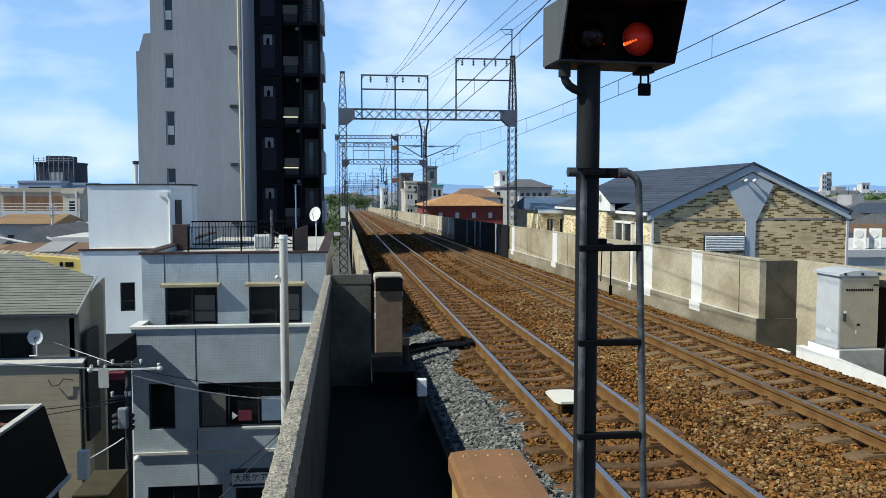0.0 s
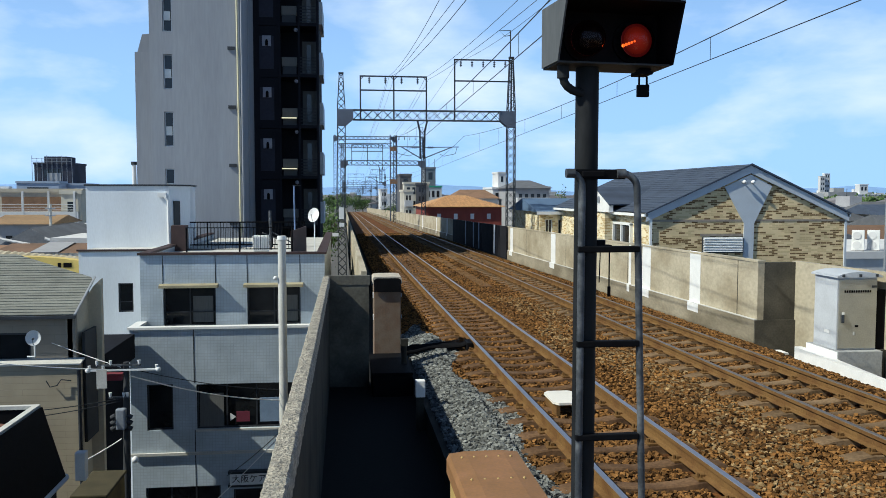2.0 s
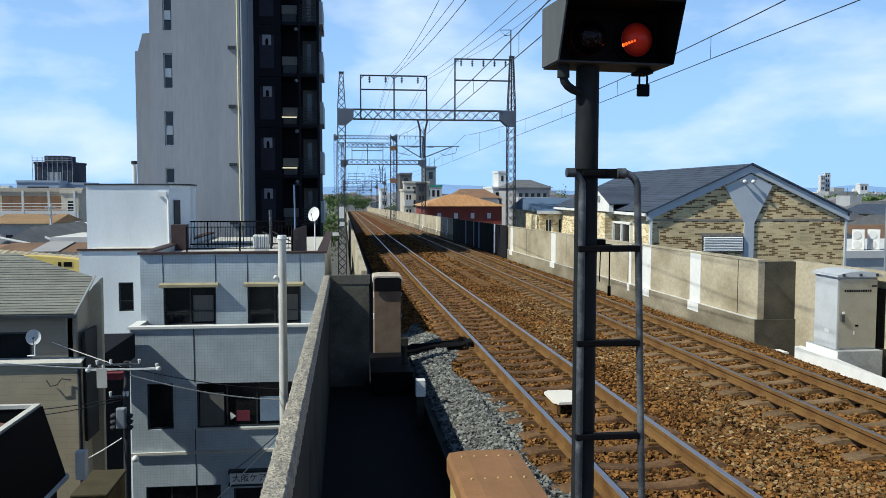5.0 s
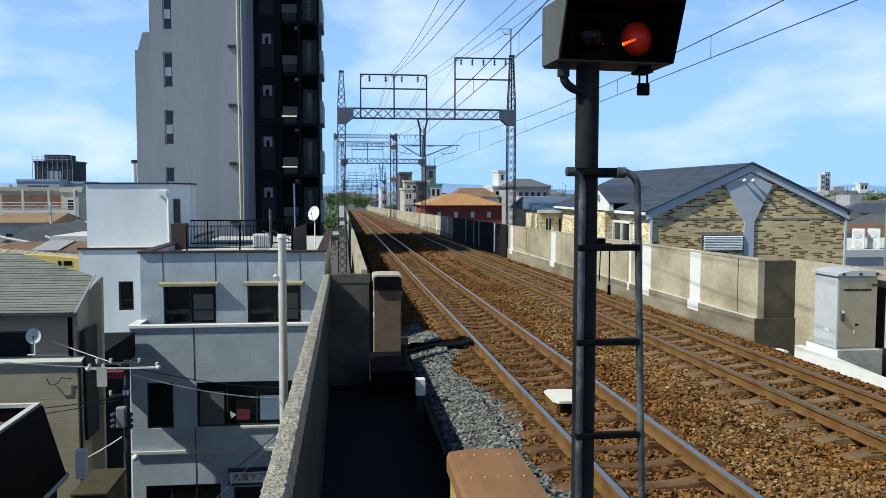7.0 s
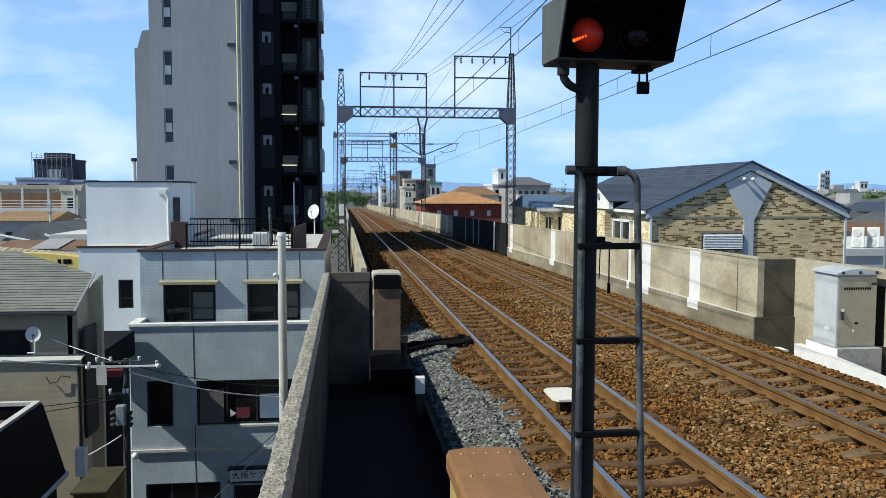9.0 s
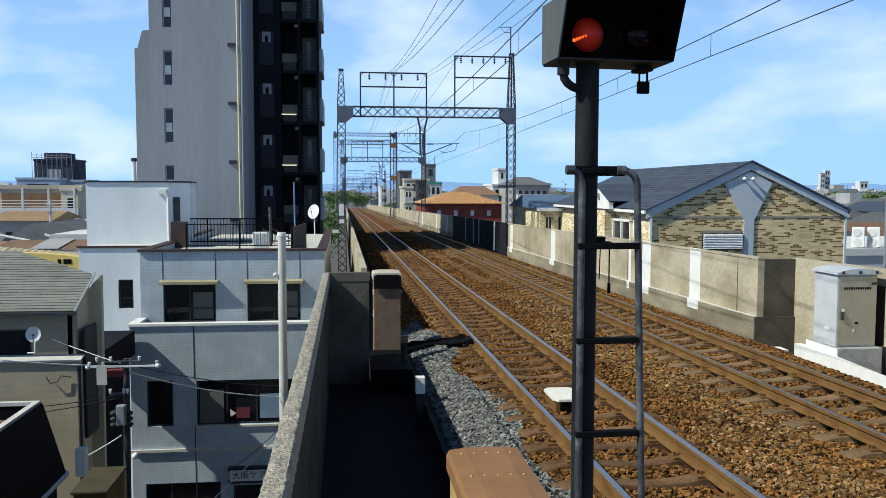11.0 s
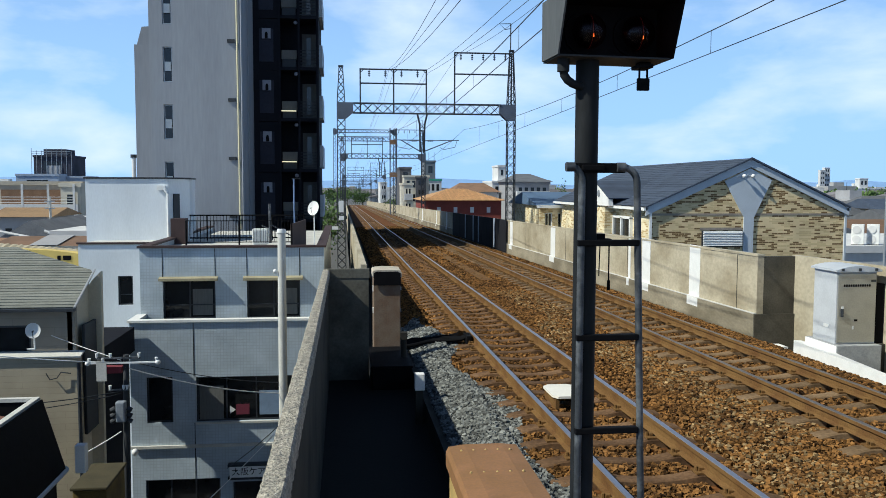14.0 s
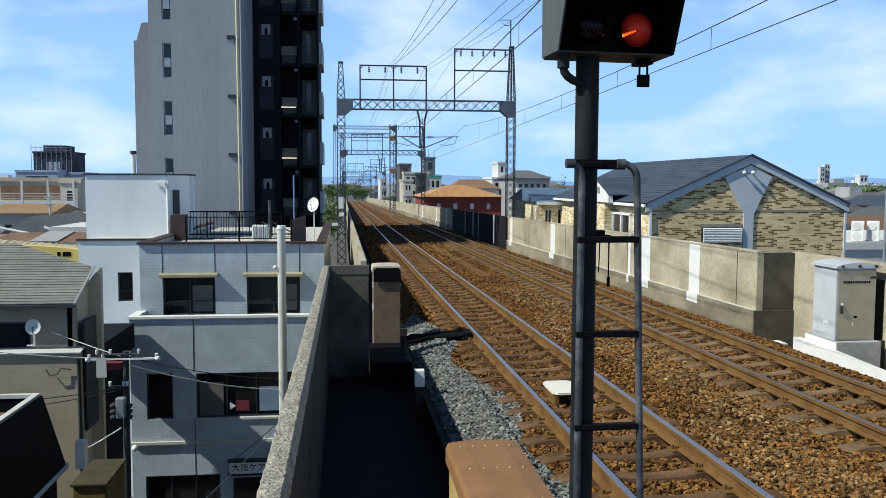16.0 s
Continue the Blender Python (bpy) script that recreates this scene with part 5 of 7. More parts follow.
prism(bm, [(-6.03, GROUND), (-5.50, GROUND), (-5.46, 0.56), (-5.62, 0.40), (-6.03, -0.18)], "y", 19.78, 19.95)
part("return_wall", bm, M_CREAM, lh, "sunlit cream rendered wall")
cube_part("side_shutter", -5.62, -5.56, 18.85, 19.7, -2.9, -0.5, M_STEEL_DARK, lh, "dark green side shutter")
bm = bmesh.new()
path_tube(bm, [(-5.54, 18.3, -1.2), (-5.54, 18.3, GROUND)], 0.04, 8)
part("drainpipe", bm, M_STEEL_DARK, lh, "dark drainpipe")
bm = bmesh.new()
path_tube(bm, [(-6.2, 18.3, -1.42), (-6.12, 18.28, -1.55), (-5.98, 18.28, -1.52), (-5.9, 18.3, -1.40), (-5.7, 18.3, -1.43)], 0.012, 6)
part("cable_loop", bm, M_STEEL_DARK, lh)
dish(-6.34, 18.05, -0.47, 0.145, 12, "small white satellite dish on the beige house", 0.4, 5)

# black-clad roof terrace
bt = thing("black_terrace_house", (-5.0, 12.0, GROUND), "black-clad house with pale copings round its roof", "house")
bm = bmesh.new()
slab(bm, [(-5.06, 7.0, -1.06), (-5.06, 14.5, -1.06), (-4.72, 14.5, -2.24), (-4.72, 7.0, -2.24)], -0.08)
part("side_cladding", bm, M_BLACK, bt, "steep black metal cladding")
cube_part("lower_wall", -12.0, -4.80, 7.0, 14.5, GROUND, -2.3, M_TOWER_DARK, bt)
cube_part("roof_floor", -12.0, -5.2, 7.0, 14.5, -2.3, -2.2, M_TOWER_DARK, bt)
bm = bmesh.new()
box(bm, -5.12, -5.02, 7.0, 14.52, -1.06, -1.00)
box(bm, -12.0, -5.12, 14.42, 14.52, -1.06, -1.00)
part("coping", bm, M_CONC_LIGHT, bt, "pale coping")
cube_part("back_cladding", -12.0, -5.12, 14.44, 14.5, -2.2, -1.06, M_BLACK, bt)
bm = bmesh.new()
tube(bm, (-5.2, 14.3, -1.35), (-6.4, 14.3, -1.18), 0.05, 6)
part("beam", bm, material("wood_reddish", (0.20, 0.09, 0.06), 0.8, vary=0.3), bt, "reddish timber beam")
bm = bmesh.new()
tube(bm, (-4.68, 7.0, -2.27), (-4.68, 14.6, -2.27), 0.06, 8)
part("gutter", bm, material("gutter_blue_white", (0.45, 0.55, 0.68), 0.4, vary=0.1), bt, "blue-white gutter")
part("downspout_box", bevel_box(-4.50, -4.33, 14.5, 14.68, -2.32, -1.84, 0.02), M_WHITE_PAINT, bt, "white gutter box")
# yellowish low sheds in the alley, their colour darkened for its shade
M_SHED_ROOF = material("shed_roof_olive", (0.06, 0.05, 0.022), 0.85, vary=0.3)
sh = thing("alley_shed", (-4.2, 15.5, GROUND), "yellow-olive shed darkened for the alley's shade", "shed")
part("shed_body", bevel_box(-4.87, -4.28, 15.5, 16.8, GROUND, -2.96, 0.03), material("shed_olive_shaded", (0.15, 0.105, 0.025), 0.8, vary=0.4), sh)
part("shed_roof", bevel_box(-4.9, -4.25, 15.45, 16.85, -2.96, -2.90, 0.02), M_SHED_ROOF, sh)


# ---- poles and wires ----
gp = thing("service_pole", (-1.52, 21.0, GROUND), "plain grey steel pole rising beside the parapet", "pole")
bm = bmesh.new()
tube(bm, (-1.52, 21.0, GROUND), (-1.52, 21.0, 1.36), 0.118, 18, 0.098)
part("shaft", bm, M_CONC_LIGHT, gp, smooth=True)
bm = bmesh.new()
tube(bm, (-1.52, 21.0, 1.36), (-1.52, 21.0, 1.45), 0.118, 18, 0.105)
part("cap", bm, M_WHITE_PAINT, gp, "pale cap", smooth=True)
bm = bmesh.new()
bmesh.ops.create_uvsphere(bm, u_segments=10, v_segments=8, radius=0.055)
bmesh.ops.translate(bm, verts=bm.verts[:], vec=(-1.68, 20.95, 0.42))
part("lamp_bulb", bm, M_WHITE_PAINT, gp, "small white knob", smooth=True)

M_UPOLE = material("pole_concrete_dark", (0.035, 0.038, 0.042), 0.8, vary=0.25, scale=4, fine=30)
up = thing("utility_pole", (-4.62, 18.0, GROUND), "dark utility pole with crossarms and a transformer", "utility pole")
bm = bmesh.new()
tube(bm, (-4.62, 18.0, GROUND), (-4.50, 18.0, -1.0), 0.105, 12, 0.06)
part("shaft", bm, M_UPOLE, up, smooth=True)
part("transformer", bevel_box(-4.68, -4.49, 17.74, 17.92, -2.36, -1.93, 0.03), M_STEEL_GREY, up, "grey transformer box")
for k in range(3):
    for s in (-1, 1):
        bm = bmesh.new()
        x = -4.585 + s * 0.12
        tube(bm, (x, 17.85, -2.08 - 0.12 * k), (x + s * 0.09, 17.85, -2.13 - 0.12 * k), 0.05, 8)
        part("bushing", bm, M_STEEL_DARK, up)
for z, x0, x1 in ((-1.15, -5.25, -3.85), (-1.05, -5.1, -4.2), (-1.72, -4.85, -4.45)):
    bm = bmesh.new()
    box(bm, x0, x1, 17.91, 17.95, z - 0.018, z + 0.018)
    part("crossarm", bm, M_WHITE_PAINT if z == -1.15 else M_GALV, up, "pale metal crossarm")
    for x in (x0 + 0.03, x0 + 0.3, x1 - 0.03):
        bm = bmesh.new()
        tube(bm, (x, 17.93, z), (x, 17.93, z + 0.10), 0.022, 8, 0.034)
        part("insulator", bm, M_WHITE_PAINT, up, "white porcelain insulator")
for x in (-5.25, -3.85):
    bm = bmesh.new()
    bmesh.ops.create_uvsphere(bm, u_segments=10, v_segments=8, radius=0.055)
    bmesh.ops.translate(bm, verts=bm.verts[:], vec=(x, 17.93, -1.15))
    part("end_insulator", bm, M_WHITE_PAINT, up, "round white end insulator", smooth=True)
cube_part("notice_plate", -5.05, -4.85, 17.8, 17.83, -1.5, -1.1, M_CONC_LIGHT, up, "pale notice plate")
cube_part("awning", -4.95, -4.6, 17.97, 18.2, -1.38, -1.25, material("awning_red", (0.22, 0.03, 0.04), 0.8), up, "dark red awning scrap")
bm = bmesh.new()
bmesh.ops.create_uvsphere(bm, u_segments=10, v_segments=8, radius=0.07)
bmesh.ops.translate(bm, verts=bm.verts[:], vec=(-4.32, 17.8, -3.0))
part("street_light", bm, M_WHITE_PAINT, up, "small white street light", smooth=True)


def cable(p, q, sag, label, r=0.012, mat=None):
    p, q = Vector(p), Vector(q)
    bm = bmesh.new()
    pts = [p.lerp(q, k / 10) - Vector((0, 0, sag * 4 * (k / 10) * (1 - k / 10))) for k in range(11)]
    path_tube(bm, pts, r, 5)
    return single("overhead_cable", bm, mat or M_WHITE_PAINT, label, "cable", group="service cables")


PALE = "pale service cable sagging between pole and houses"
DARKC = "dark service cable sagging between pole and houses"
cable((-4.52, 17.95, -1.25), (-1.6, 21.0, -2.62), 0.12, PALE, 0.014)
cable((-4.52, 17.95, -1.1), (-1.6, 21.0, -2.35), 0.1, DARKC, 0.010, M_STEEL_DARK)
cable((-4.6, 17.95, -1.15), (-8.5, 15.5, -0.1), 0.1, PALE, 0.010)
cable((-4.6, 17.95, -1.1), (-9.5, 20.0, 0.5), 0.1, PALE, 0.008)
cable((-4.6, 17.95, -1.75), (-7.5, 16.0, -1.5), 0.1, DARKC, 0.010, M_STEEL_DARK)
cable((-4.6, 17.95, -1.8), (-7.5, 16.0, -1.7), 0.1, DARKC, 0.010, M_STEEL_DARK)
cable((-4.62, 17.95, -2.6), (-5.4, 17.6, -3.0), 0.02, PALE, 0.012)
cable((-1.6, 21.0, -3.4), (-3.5, 25.3, -5.9), 0.05, DARKC, 0.012, M_STEEL_DARK)
cable((-1.6, 21.0, -3.5), (-4.4, 21.0, -6.2), 0.05, PALE, 0.012)

# dark block added for the alley's shade; its roof casts the wall's diagonal shadow
dh = thing("alley_shade_block", (-6.5, 22.5, GROUND), "dark block added for the alley's shade and cast shadow", "house")
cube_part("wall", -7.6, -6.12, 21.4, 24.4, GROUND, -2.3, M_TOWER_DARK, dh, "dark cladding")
cube_part("roof", -7.65, -6.08, 21.35, 25.3, -2.3, -1.60, M_TOWER_DARK, dh, "dark roof slab placed to cast a shadow on the tiles")
window_at(dh, -6.9, -6.4, 21.36, -4.6, -3.4, bars=0)
cube_part("balcony_door", -6.75, -6.45, 21.3, 21.38, -3.2, -2.4, M_BLUE_GREY, dh, "pale door glass")


# ---- gabled brick house beyond the wall ----
gh = thing("gabled_house", (15.4, 36.0, GROUND), "buff brick house with a blue slate gable roof", "house")
GY, AX, AZ, LX, RX, EZ = 31.0, 15.45, 3.54, 11.32, 19.5, 1.69
GL = 14.0
s1, s2 = (AZ - EZ) / (AX - LX), (AZ - EZ) / (RX - AX)
bm = bmesh.new()
prism(bm, [(LX + 0.25, GROUND), (RX - 0.15, GROUND), (RX - 0.15, EZ - 0.02), (AX, AZ - 0.12), (LX + 0.25, EZ - 0.02)], "y", GY, GY + 0.25)
part("gable_wall", bm, M_BRICK, gh, "mixed buff and brown brickwork")
cube_part("side_wall", LX + 0.25, LX + 0.5, GY + 0.25, GY + GL, GROUND, EZ - 0.1, M_BRICK_PALE, gh, "pale yellow brickwork")
cube_part("side_wall", RX - 0.4, RX - 0.15, GY + 0.25, GY + GL, GROUND, EZ - 0.1, M_BRICK, gh)
cube_part("back_wall", LX + 0.25, RX - 0.15, GY + GL - 0.2, GY + GL, GROUND, EZ - 0.1, M_BRICK, gh)
# blue-grey Y-shaped panel and barge boards
bm = bmesh.new()
prism(bm, [(15.22, -1.2), (15.62, -1.2), (15.64, 1.35), (16.33, 2.78), (15.45, 3.22), (14.43, 2.74), (15.24, 1.35)], "y", GY - 0.05, GY - 0.002)
part("gable_panel", bm, M_BLUE_GREY, gh, "pale blue-grey Y-shaped panel")
for sx, ex, sl in ((-1, LX, s1), (1, RX, s2)):
    bm = bmesh.new()
    prism(bm, [(AX, AZ + 0.02), (ex, EZ + 0.02), (ex, EZ - 0.27), (AX, AZ - 0.27)], "y", GY - 0.10, GY - 0.052)
    part("bargeboard", bm, M_BLUE_GREY, gh, "pale blue-grey bargeboard")
    bm = bmesh.new()
    prism(bm, [(AX, AZ + 0.10), (ex - 0.03 * -sx, EZ + 0.08), (ex - 0.03 * -sx, EZ + 0.02), (AX, AZ + 0.03)], "y", GY - 0.18, GY - 0.10)
    part("verge_trim", bm, M_SLATE, gh, "dark verge trim")
    k = 0
    n = 20
    while k < n:
        a, b = k / n, (k + 1) / n + 0.012
        xa, xb = ex + (AX - ex) * a, ex + (AX - ex) * min(b, 1)
        za, zb = EZ + (AZ - EZ) * a, EZ + (AZ - EZ) * min(b, 1)
        bm = bmesh.new()
        q = [(xa, GY - 0.1, za + 0.07), (xa, GY + GL, za + 0.07), (xb, GY + GL, zb + 0.05), (xb, GY - 0.1, zb + 0.05)]
        slab(bm, q, 0.025 if sx > 0 else -0.025)
        part("slate_course", bm, M_SLATE, gh)
        k += 1
    cube_part("gutter", ex - 0.08, ex + 0.06, GY - 0.1, GY + GL, EZ - 0.08, EZ + 0.03, M_WHITE_PAINT, gh, "white gutter and fascia")
cube_part("corner_pipe", LX + 0.16, LX + 0.25, GY - 0.08, GY, GROUND, EZ - 0.1, M_WHITE_PAINT, gh, "white downpipe")
cube_part("corner_pipe", RX - 0.14, RX - 0.06, GY - 0.06, GY, GROUND, EZ - 0.1, M_BLUE_GREY, gh)
vent = part("vent_frame", bevel_box(13.57, 15.20, GY - 0.08, GY - 0.002, 0.22, 0.84, 0.01), M_STEEL_DARK, gh)
for k in range(9):
    bm = bmesh.new()
    z = 0.27 + 0.062 * k
    slab(bm, [(13.60, GY - 0.12, z), (15.17, GY - 0.12, z), (15.17, GY - 0.085, z + 0.045), (13.60, GY - 0.085, z + 0.045)], 0.008)
    part("vent_slat", bm, M_WHITE_PAINT, vent, "white louvre slat")
for x in (15.13, 15.48):
    bm = bmesh.new()
    bmesh.ops.create_uvsphere(bm, u_segments=12, v_segments=8, radius=0.075)
    bmesh.ops.translate(bm, verts=bm.verts[:], vec=(x, GY - 0.22, 2.93))
    tube(bm, (x, GY - 0.05, 2.93), (x, GY - 0.2, 2.93), 0.03, 8)
    part("gable_lamp", bm, M_WHITE_PAINT, gh, "round white gable lamp", smooth=True)
# string course and soldier course over the louvre
cube_part("string_course", LX + 0.26, RX - 0.16, GY - 0.012, GY - 0.001, 1.42, 1.50, M_COURSE, gh, "grey-brown string course")
cube_part("lintel", 13.50, 15.20, GY - 0.014, GY - 0.001, 0.86, 0.96, M_COURSE, gh, "row of upright bricks over the louvre")
# cross gable with a white face and verge further back
bm = bmesh.new()
prism(bm, [(GY + 4.3, GROUND), (GY + 6.5, GROUND), (GY + 6.5, 1.70), (GY + 4.3, 1.70)], "x", LX - 0.22, LX + 0.3)
part("side_gable", bm, M_BRICK_PALE, gh, "pale yellow brick bay below the cross gable")
bm = bmesh.new()
prism(bm, [(GY + 3.55, 1.70), (GY + 7.25, 1.70), (GY + 7.25, 2.0), (GY + 5.4, 2.70), (GY + 3.55, 2.0)], "x", LX - 0.30, LX - 0.10)
part("gable_face", bm, M_WHITE_PAINT, gh, "white gable face")
bm = bmesh.new()
tube(bm, (LX - 0.30, GY + 4.9, 2.22), (LX - 0.34, GY + 4.9, 2.22), 0.15, 14)
part("emblem", bm, M_STEEL_GREY, gh, "round grey emblem")
for a, b in ((GY + 3.4, GY + 5.4), (GY + 5.4, GY + 7.4)):
    za, zb = (2.04, 2.76) if a < GY + 5 else (2.76, 2.04)
    n = 8
    for k in range(n):
        ya, yb = a + (b - a) * k / n, a + (b - a) * (k + 1) / n
        ha, hb = za + (zb - za) * k / n, za + (zb - za) * (k + 1) / n
        bm = bmesh.new()
        slab(bm, [(LX - 0.33, ya, ha), (LX - 0.33, yb, hb), (AX - 1.6, yb, hb), (AX - 1.6, ya, ha)], 0.05)
        part("side_roof_course", bm, M_SLATE, gh)
bm = bmesh.new()
for y in (GY + 2.1, GY + 3.2, GY + 4.3):
    box(bm, LX + 0.12, LX + 0.26, y - 0.06, y + 0.06, -0.5, 1.25)
for z in (-0.5, 1.2):
    box(bm, LX + 0.12, LX + 0.26, GY + 2.04, GY + 4.36, z, z + 0.1)
bay = part("window", bm, M_WHITE_PAINT, gh, "white framed window")
cube_part("pane", LX + 0.2, LX + 0.244, GY + 2.16, GY + 4.24, -0.4, 1.2, M_WIN, bay)

# second pale house further along
ph = thing("pale_house", (14.0, 46.0, GROUND), "pale brick house with a blue slate roof", "house")
bm = bmesh.new()
wall_holes(bm, 10.4, 17.0, 44.5, 44.7, GROUND, 1.5, [(10.7, 11.1, -0.2, 1.1), (11.4, 12.0, -0.2, 1.1)])
box(bm, 10.4, 10.6, 44.7, 52.0, GROUND, 1.5)
part("wall", bm, M_BRICK_PALE, ph)
for x, w in ((10.7, 0.4), (11.4, 0.6)):
    window_at(ph, x, x + w, 44.62, -0.2, 1.1, bars=1, frame_mat=M_WHITE_PAINT)
bm = bmesh.new()
prism(bm, [(44.2, 1.5), (48.2, 2.2), (52.3, 1.5)], "x", 10.2, 17.5)
part("roof", bm, M_FAR_BLUE, ph, "blue slate roof")
cube_part("fascia", 10.18, 17.5, 44.15, 44.22, 1.36, 1.52, M_WHITE_PAINT, ph, "white fascia")

# ---- things along the right wall ----
def painted_mark(y, w, z1=1.36):
    bm = bmesh.new()
    box(bm, 8.492, 8.499, y - w / 2, y + w / 2, rail_z(y) + 0.115, rail_z(y) + z1)
    box(bm, 8.432, 8.4395, y - w / 2 - 0.03, y + w / 2 - 0.02, rail_z(y) - 0.10, rail_z(y) + 0.115)
    box(bm, 8.432, 8.499, y - w / 2 - 0.03, y + w / 2 - 0.02, rail_z(y) + 0.119, rail_z(y) + 0.124)
    return part("white_band", bm, M_WHITE_PAINT, wall_r, "white painted band")


M_PANEL_DARK = material("wall_panel_black", (0.018, 0.018, 0.022), 0.85, vary=0.3, scale=1.5, fine=20, spec=0.12)
for k in range(11):
    y0, y1 = 43.5 + 2.0 * k + 0.03, 43.5 + 2.0 * k + 1.97
    bm = bmesh.new()
    box(bm, 8.40, 8.432, y0, y1, -0.35, 1.37)
    part("dark_panel", slope(bm), M_PANEL_DARK, wall_r, "black panel fixed to the wall")
for y in (47.0, 52.6, 54.8, 58.4):
    bm = bmesh.new()
    box(bm, 8.375, 8.399, y - 0.16, y + 0.16, -0.25, 1.37)
    part("panel_post", slope(bm), M_FAR_BLUEGREY, wall_r, "pale grey post on the panels")
for y, w in ((19.75, 0.62), (23.1, 0.66), (33.9, 0.75), (24.5, 0.2), (42.6, 0.7), (70.0, 0.6), (78.0, 0.6), (92.0, 0.8)):
    painted_mark(y, w)
for k in range(26):
    y = 17.5 + 7.2 * k
    bm = bmesh.new()
    box(bm, 8.495, 8.4995, y - 0.012, y + 0.012, rail_z(y) + 0.03, rail_z(y) + 1.29)
    part("wall_joint", bm, M_CONC_DARK, wall_r)
bm = bmesh.new()
box(bm, 8.485, 8.655, 16.59, END, 1.302, 1.345)
part("coping", slope(bm), M_CONC, wall_r, "weathered concrete coping")

M_CABINET = material("cabinet_light_grey", (0.52, 0.54, 0.56), 0.5, vary=0.1, scale=3, fine=30, bump=0.03)
cb = thing("equipment_cabinet", (8.78, 13.9, -0.9), "tall grey metal equipment cabinet on a concrete base", "equipment cabinet")
part("casing", bevel_box(8.405, 9.14, 13.6, 14.30, -0.20, 1.06, 0.012), M_CABINET, cb)
bm = bmesh.new()
prism(bm, [(8.36, 1.06), (8.37, 1.09), (8.46, 1.12), (8.62, 1.15), (8.79, 1.16), (8.96, 1.15), (9.12, 1.12), (9.19, 1.09), (9.20, 1.06)], "y", 13.54, 14.36)
roof_c = part("cabinet_roof", bm, M_CABINET, cb, "low arched metal roof")
for x in (8.47, 8.78, 9.08):
    cube_part("roof_bolt", x - 0.02, x + 0.02, 13.515, 13.539, 1.075, 1.12, M_STEEL_DARK, roof_c)
cab_front = part("front_panel", bevel_box(8.425, 9.12, 13.575, 13.599, -0.17, 1.03, 0.008), material("panel_olive_grey", (0.42, 0.41, 0.36), 0.38, metal=0.5, vary=0.12, scale=4), cb, "olive-grey metal door")
for k in range(12):
    cube_part("lettering_bar", 8.52 + 0.042 * k, 8.546 + 0.042 * k, 13.568, 13.574, 0.80, 0.84, M_BLACK, cab_front)
cube_part("nameplate", 9.02, 9.11, 13.568, 13.574, 0.88, 0.92, M_STEEL_DARK, cab_front)
bm = bmesh.new()
box(bm, 8.48, 8.515, 13.54, 13.574, 0.28, 0.42)
tube(bm, (8.497, 13.54, 0.42), (8.497, 13.53, 0.30), 0.012, 8)
part("handle", bm, M_STEEL_DARK, cab_front, "dark lever handle")
cube_part("handle_plate", 8.49, 8.53, 13.562, 13.574, 0.42, 0.46, M_WHITE_PAINT, cab_front)
cube_part("nameplate", 8.73, 8.79, 13.568, 13.574, 0.20, 0.235, M_BLACK, cab_front)
cube_part("sticker", 8.70, 8.725, 13.568, 13.574, 0.06, 0.12, M_WHITE_PAINT, cab_front)
cube_part("side_plate", 8.398, 8.404, 13.80, 13.95, 0.06, 0.12, M_WHITE_PAINT, cb, "small white side plate")
# The grey of the base holds the shade on its front.
part("base", bevel_box(8.36, 9.18, 13.45, 14.45, -0.95, -0.201, 0.012), material("base_shade_grey", (0.36, 0.37, 0.37), 0.85, scale=2, fine=30, vary=0.2), cb, "concrete base, its front's shade painted as grey")
cube_part("painted_side", 8.352, 8.359, 13.46, 14.44, -0.6, -0.21, M_WHITE_PAINT, cb, "white painted side of the base")
# No second cabinet: a black block fills in the shadowed gap.
gap_block = thing("equipment_cabinet", (9.24, 13.95, -0.9), "black block standing in for the shadowed gap beside the grey cabinet", "equipment cabinet")
part("casing", bevel_box(9.16, 9.31, 13.62, 14.2, -0.20, 0.84, 0.01), M_BLACK, gap_block)
part("base", bevel_box(9.19, 9.31, 13.55, 14.3, -0.95, -0.201, 0.01), M_CONC_DARK, gap_block)
bm = bmesh.new()
prism(bm, [(8.355, 14.6), (8.22, 14.6), (8.13, 13.2), (8.02, 11.8), (7.60, 8.0), (7.74, 8.0), (8.15, 11.8), (8.29, 13.3), (8.355, 13.6)], "z", -0.9, -0.31)
single("kerb_white", bm, M_WHITE_PAINT, "white painted kerb along the cabinet base", "kerb", kind="structure")
bm = bmesh.new()
box(bm, 8.5, 8.75, 15.75, 16.1, -0.75, -0.66)
single("concrete_slab", bm, M_WHITE_PAINT, "small white slab at the foot of the wall", "slab")

# black cables from the walkway box to the rail
kc = thing("bond_cable", (1.75, 15.5, -0.5), "thick black cables crossing the ballast to the rail", "cable")
for k in range(4):
    bm = bmesh.new()
    dy = 0.09 * k - 0.14
    path_tube(bm, [(1.02, 15.5 + dy, -0.44), (1.25, 15.55 + dy, -0.42 + 0.02 * k), (1.55, 15.62 + dy * 0.8, -0.37), (1.9, 15.58 + dy * 0.7, -0.36 + 0.015 * k), (2.15, 15.5 + dy * 0.6, -0.33), (2.30, 15.45 + dy * 0.5, -0.26)], 0.034, 8)
    part("cable_run", bm, M_BLACK, kc, smooth=True)
part("rail_clamp", bevel_box(2.22, 2.335, 15.2, 15.62, -0.40, -0.235, 0.02), M_BLACK, kc, "black clamp box at the rail")

# flat white balise between the rails
bl = thing("track_balise", (2.87, 10.8, -0.36), "flat white track beacon on a steel bracket between the rails", "track beacon")
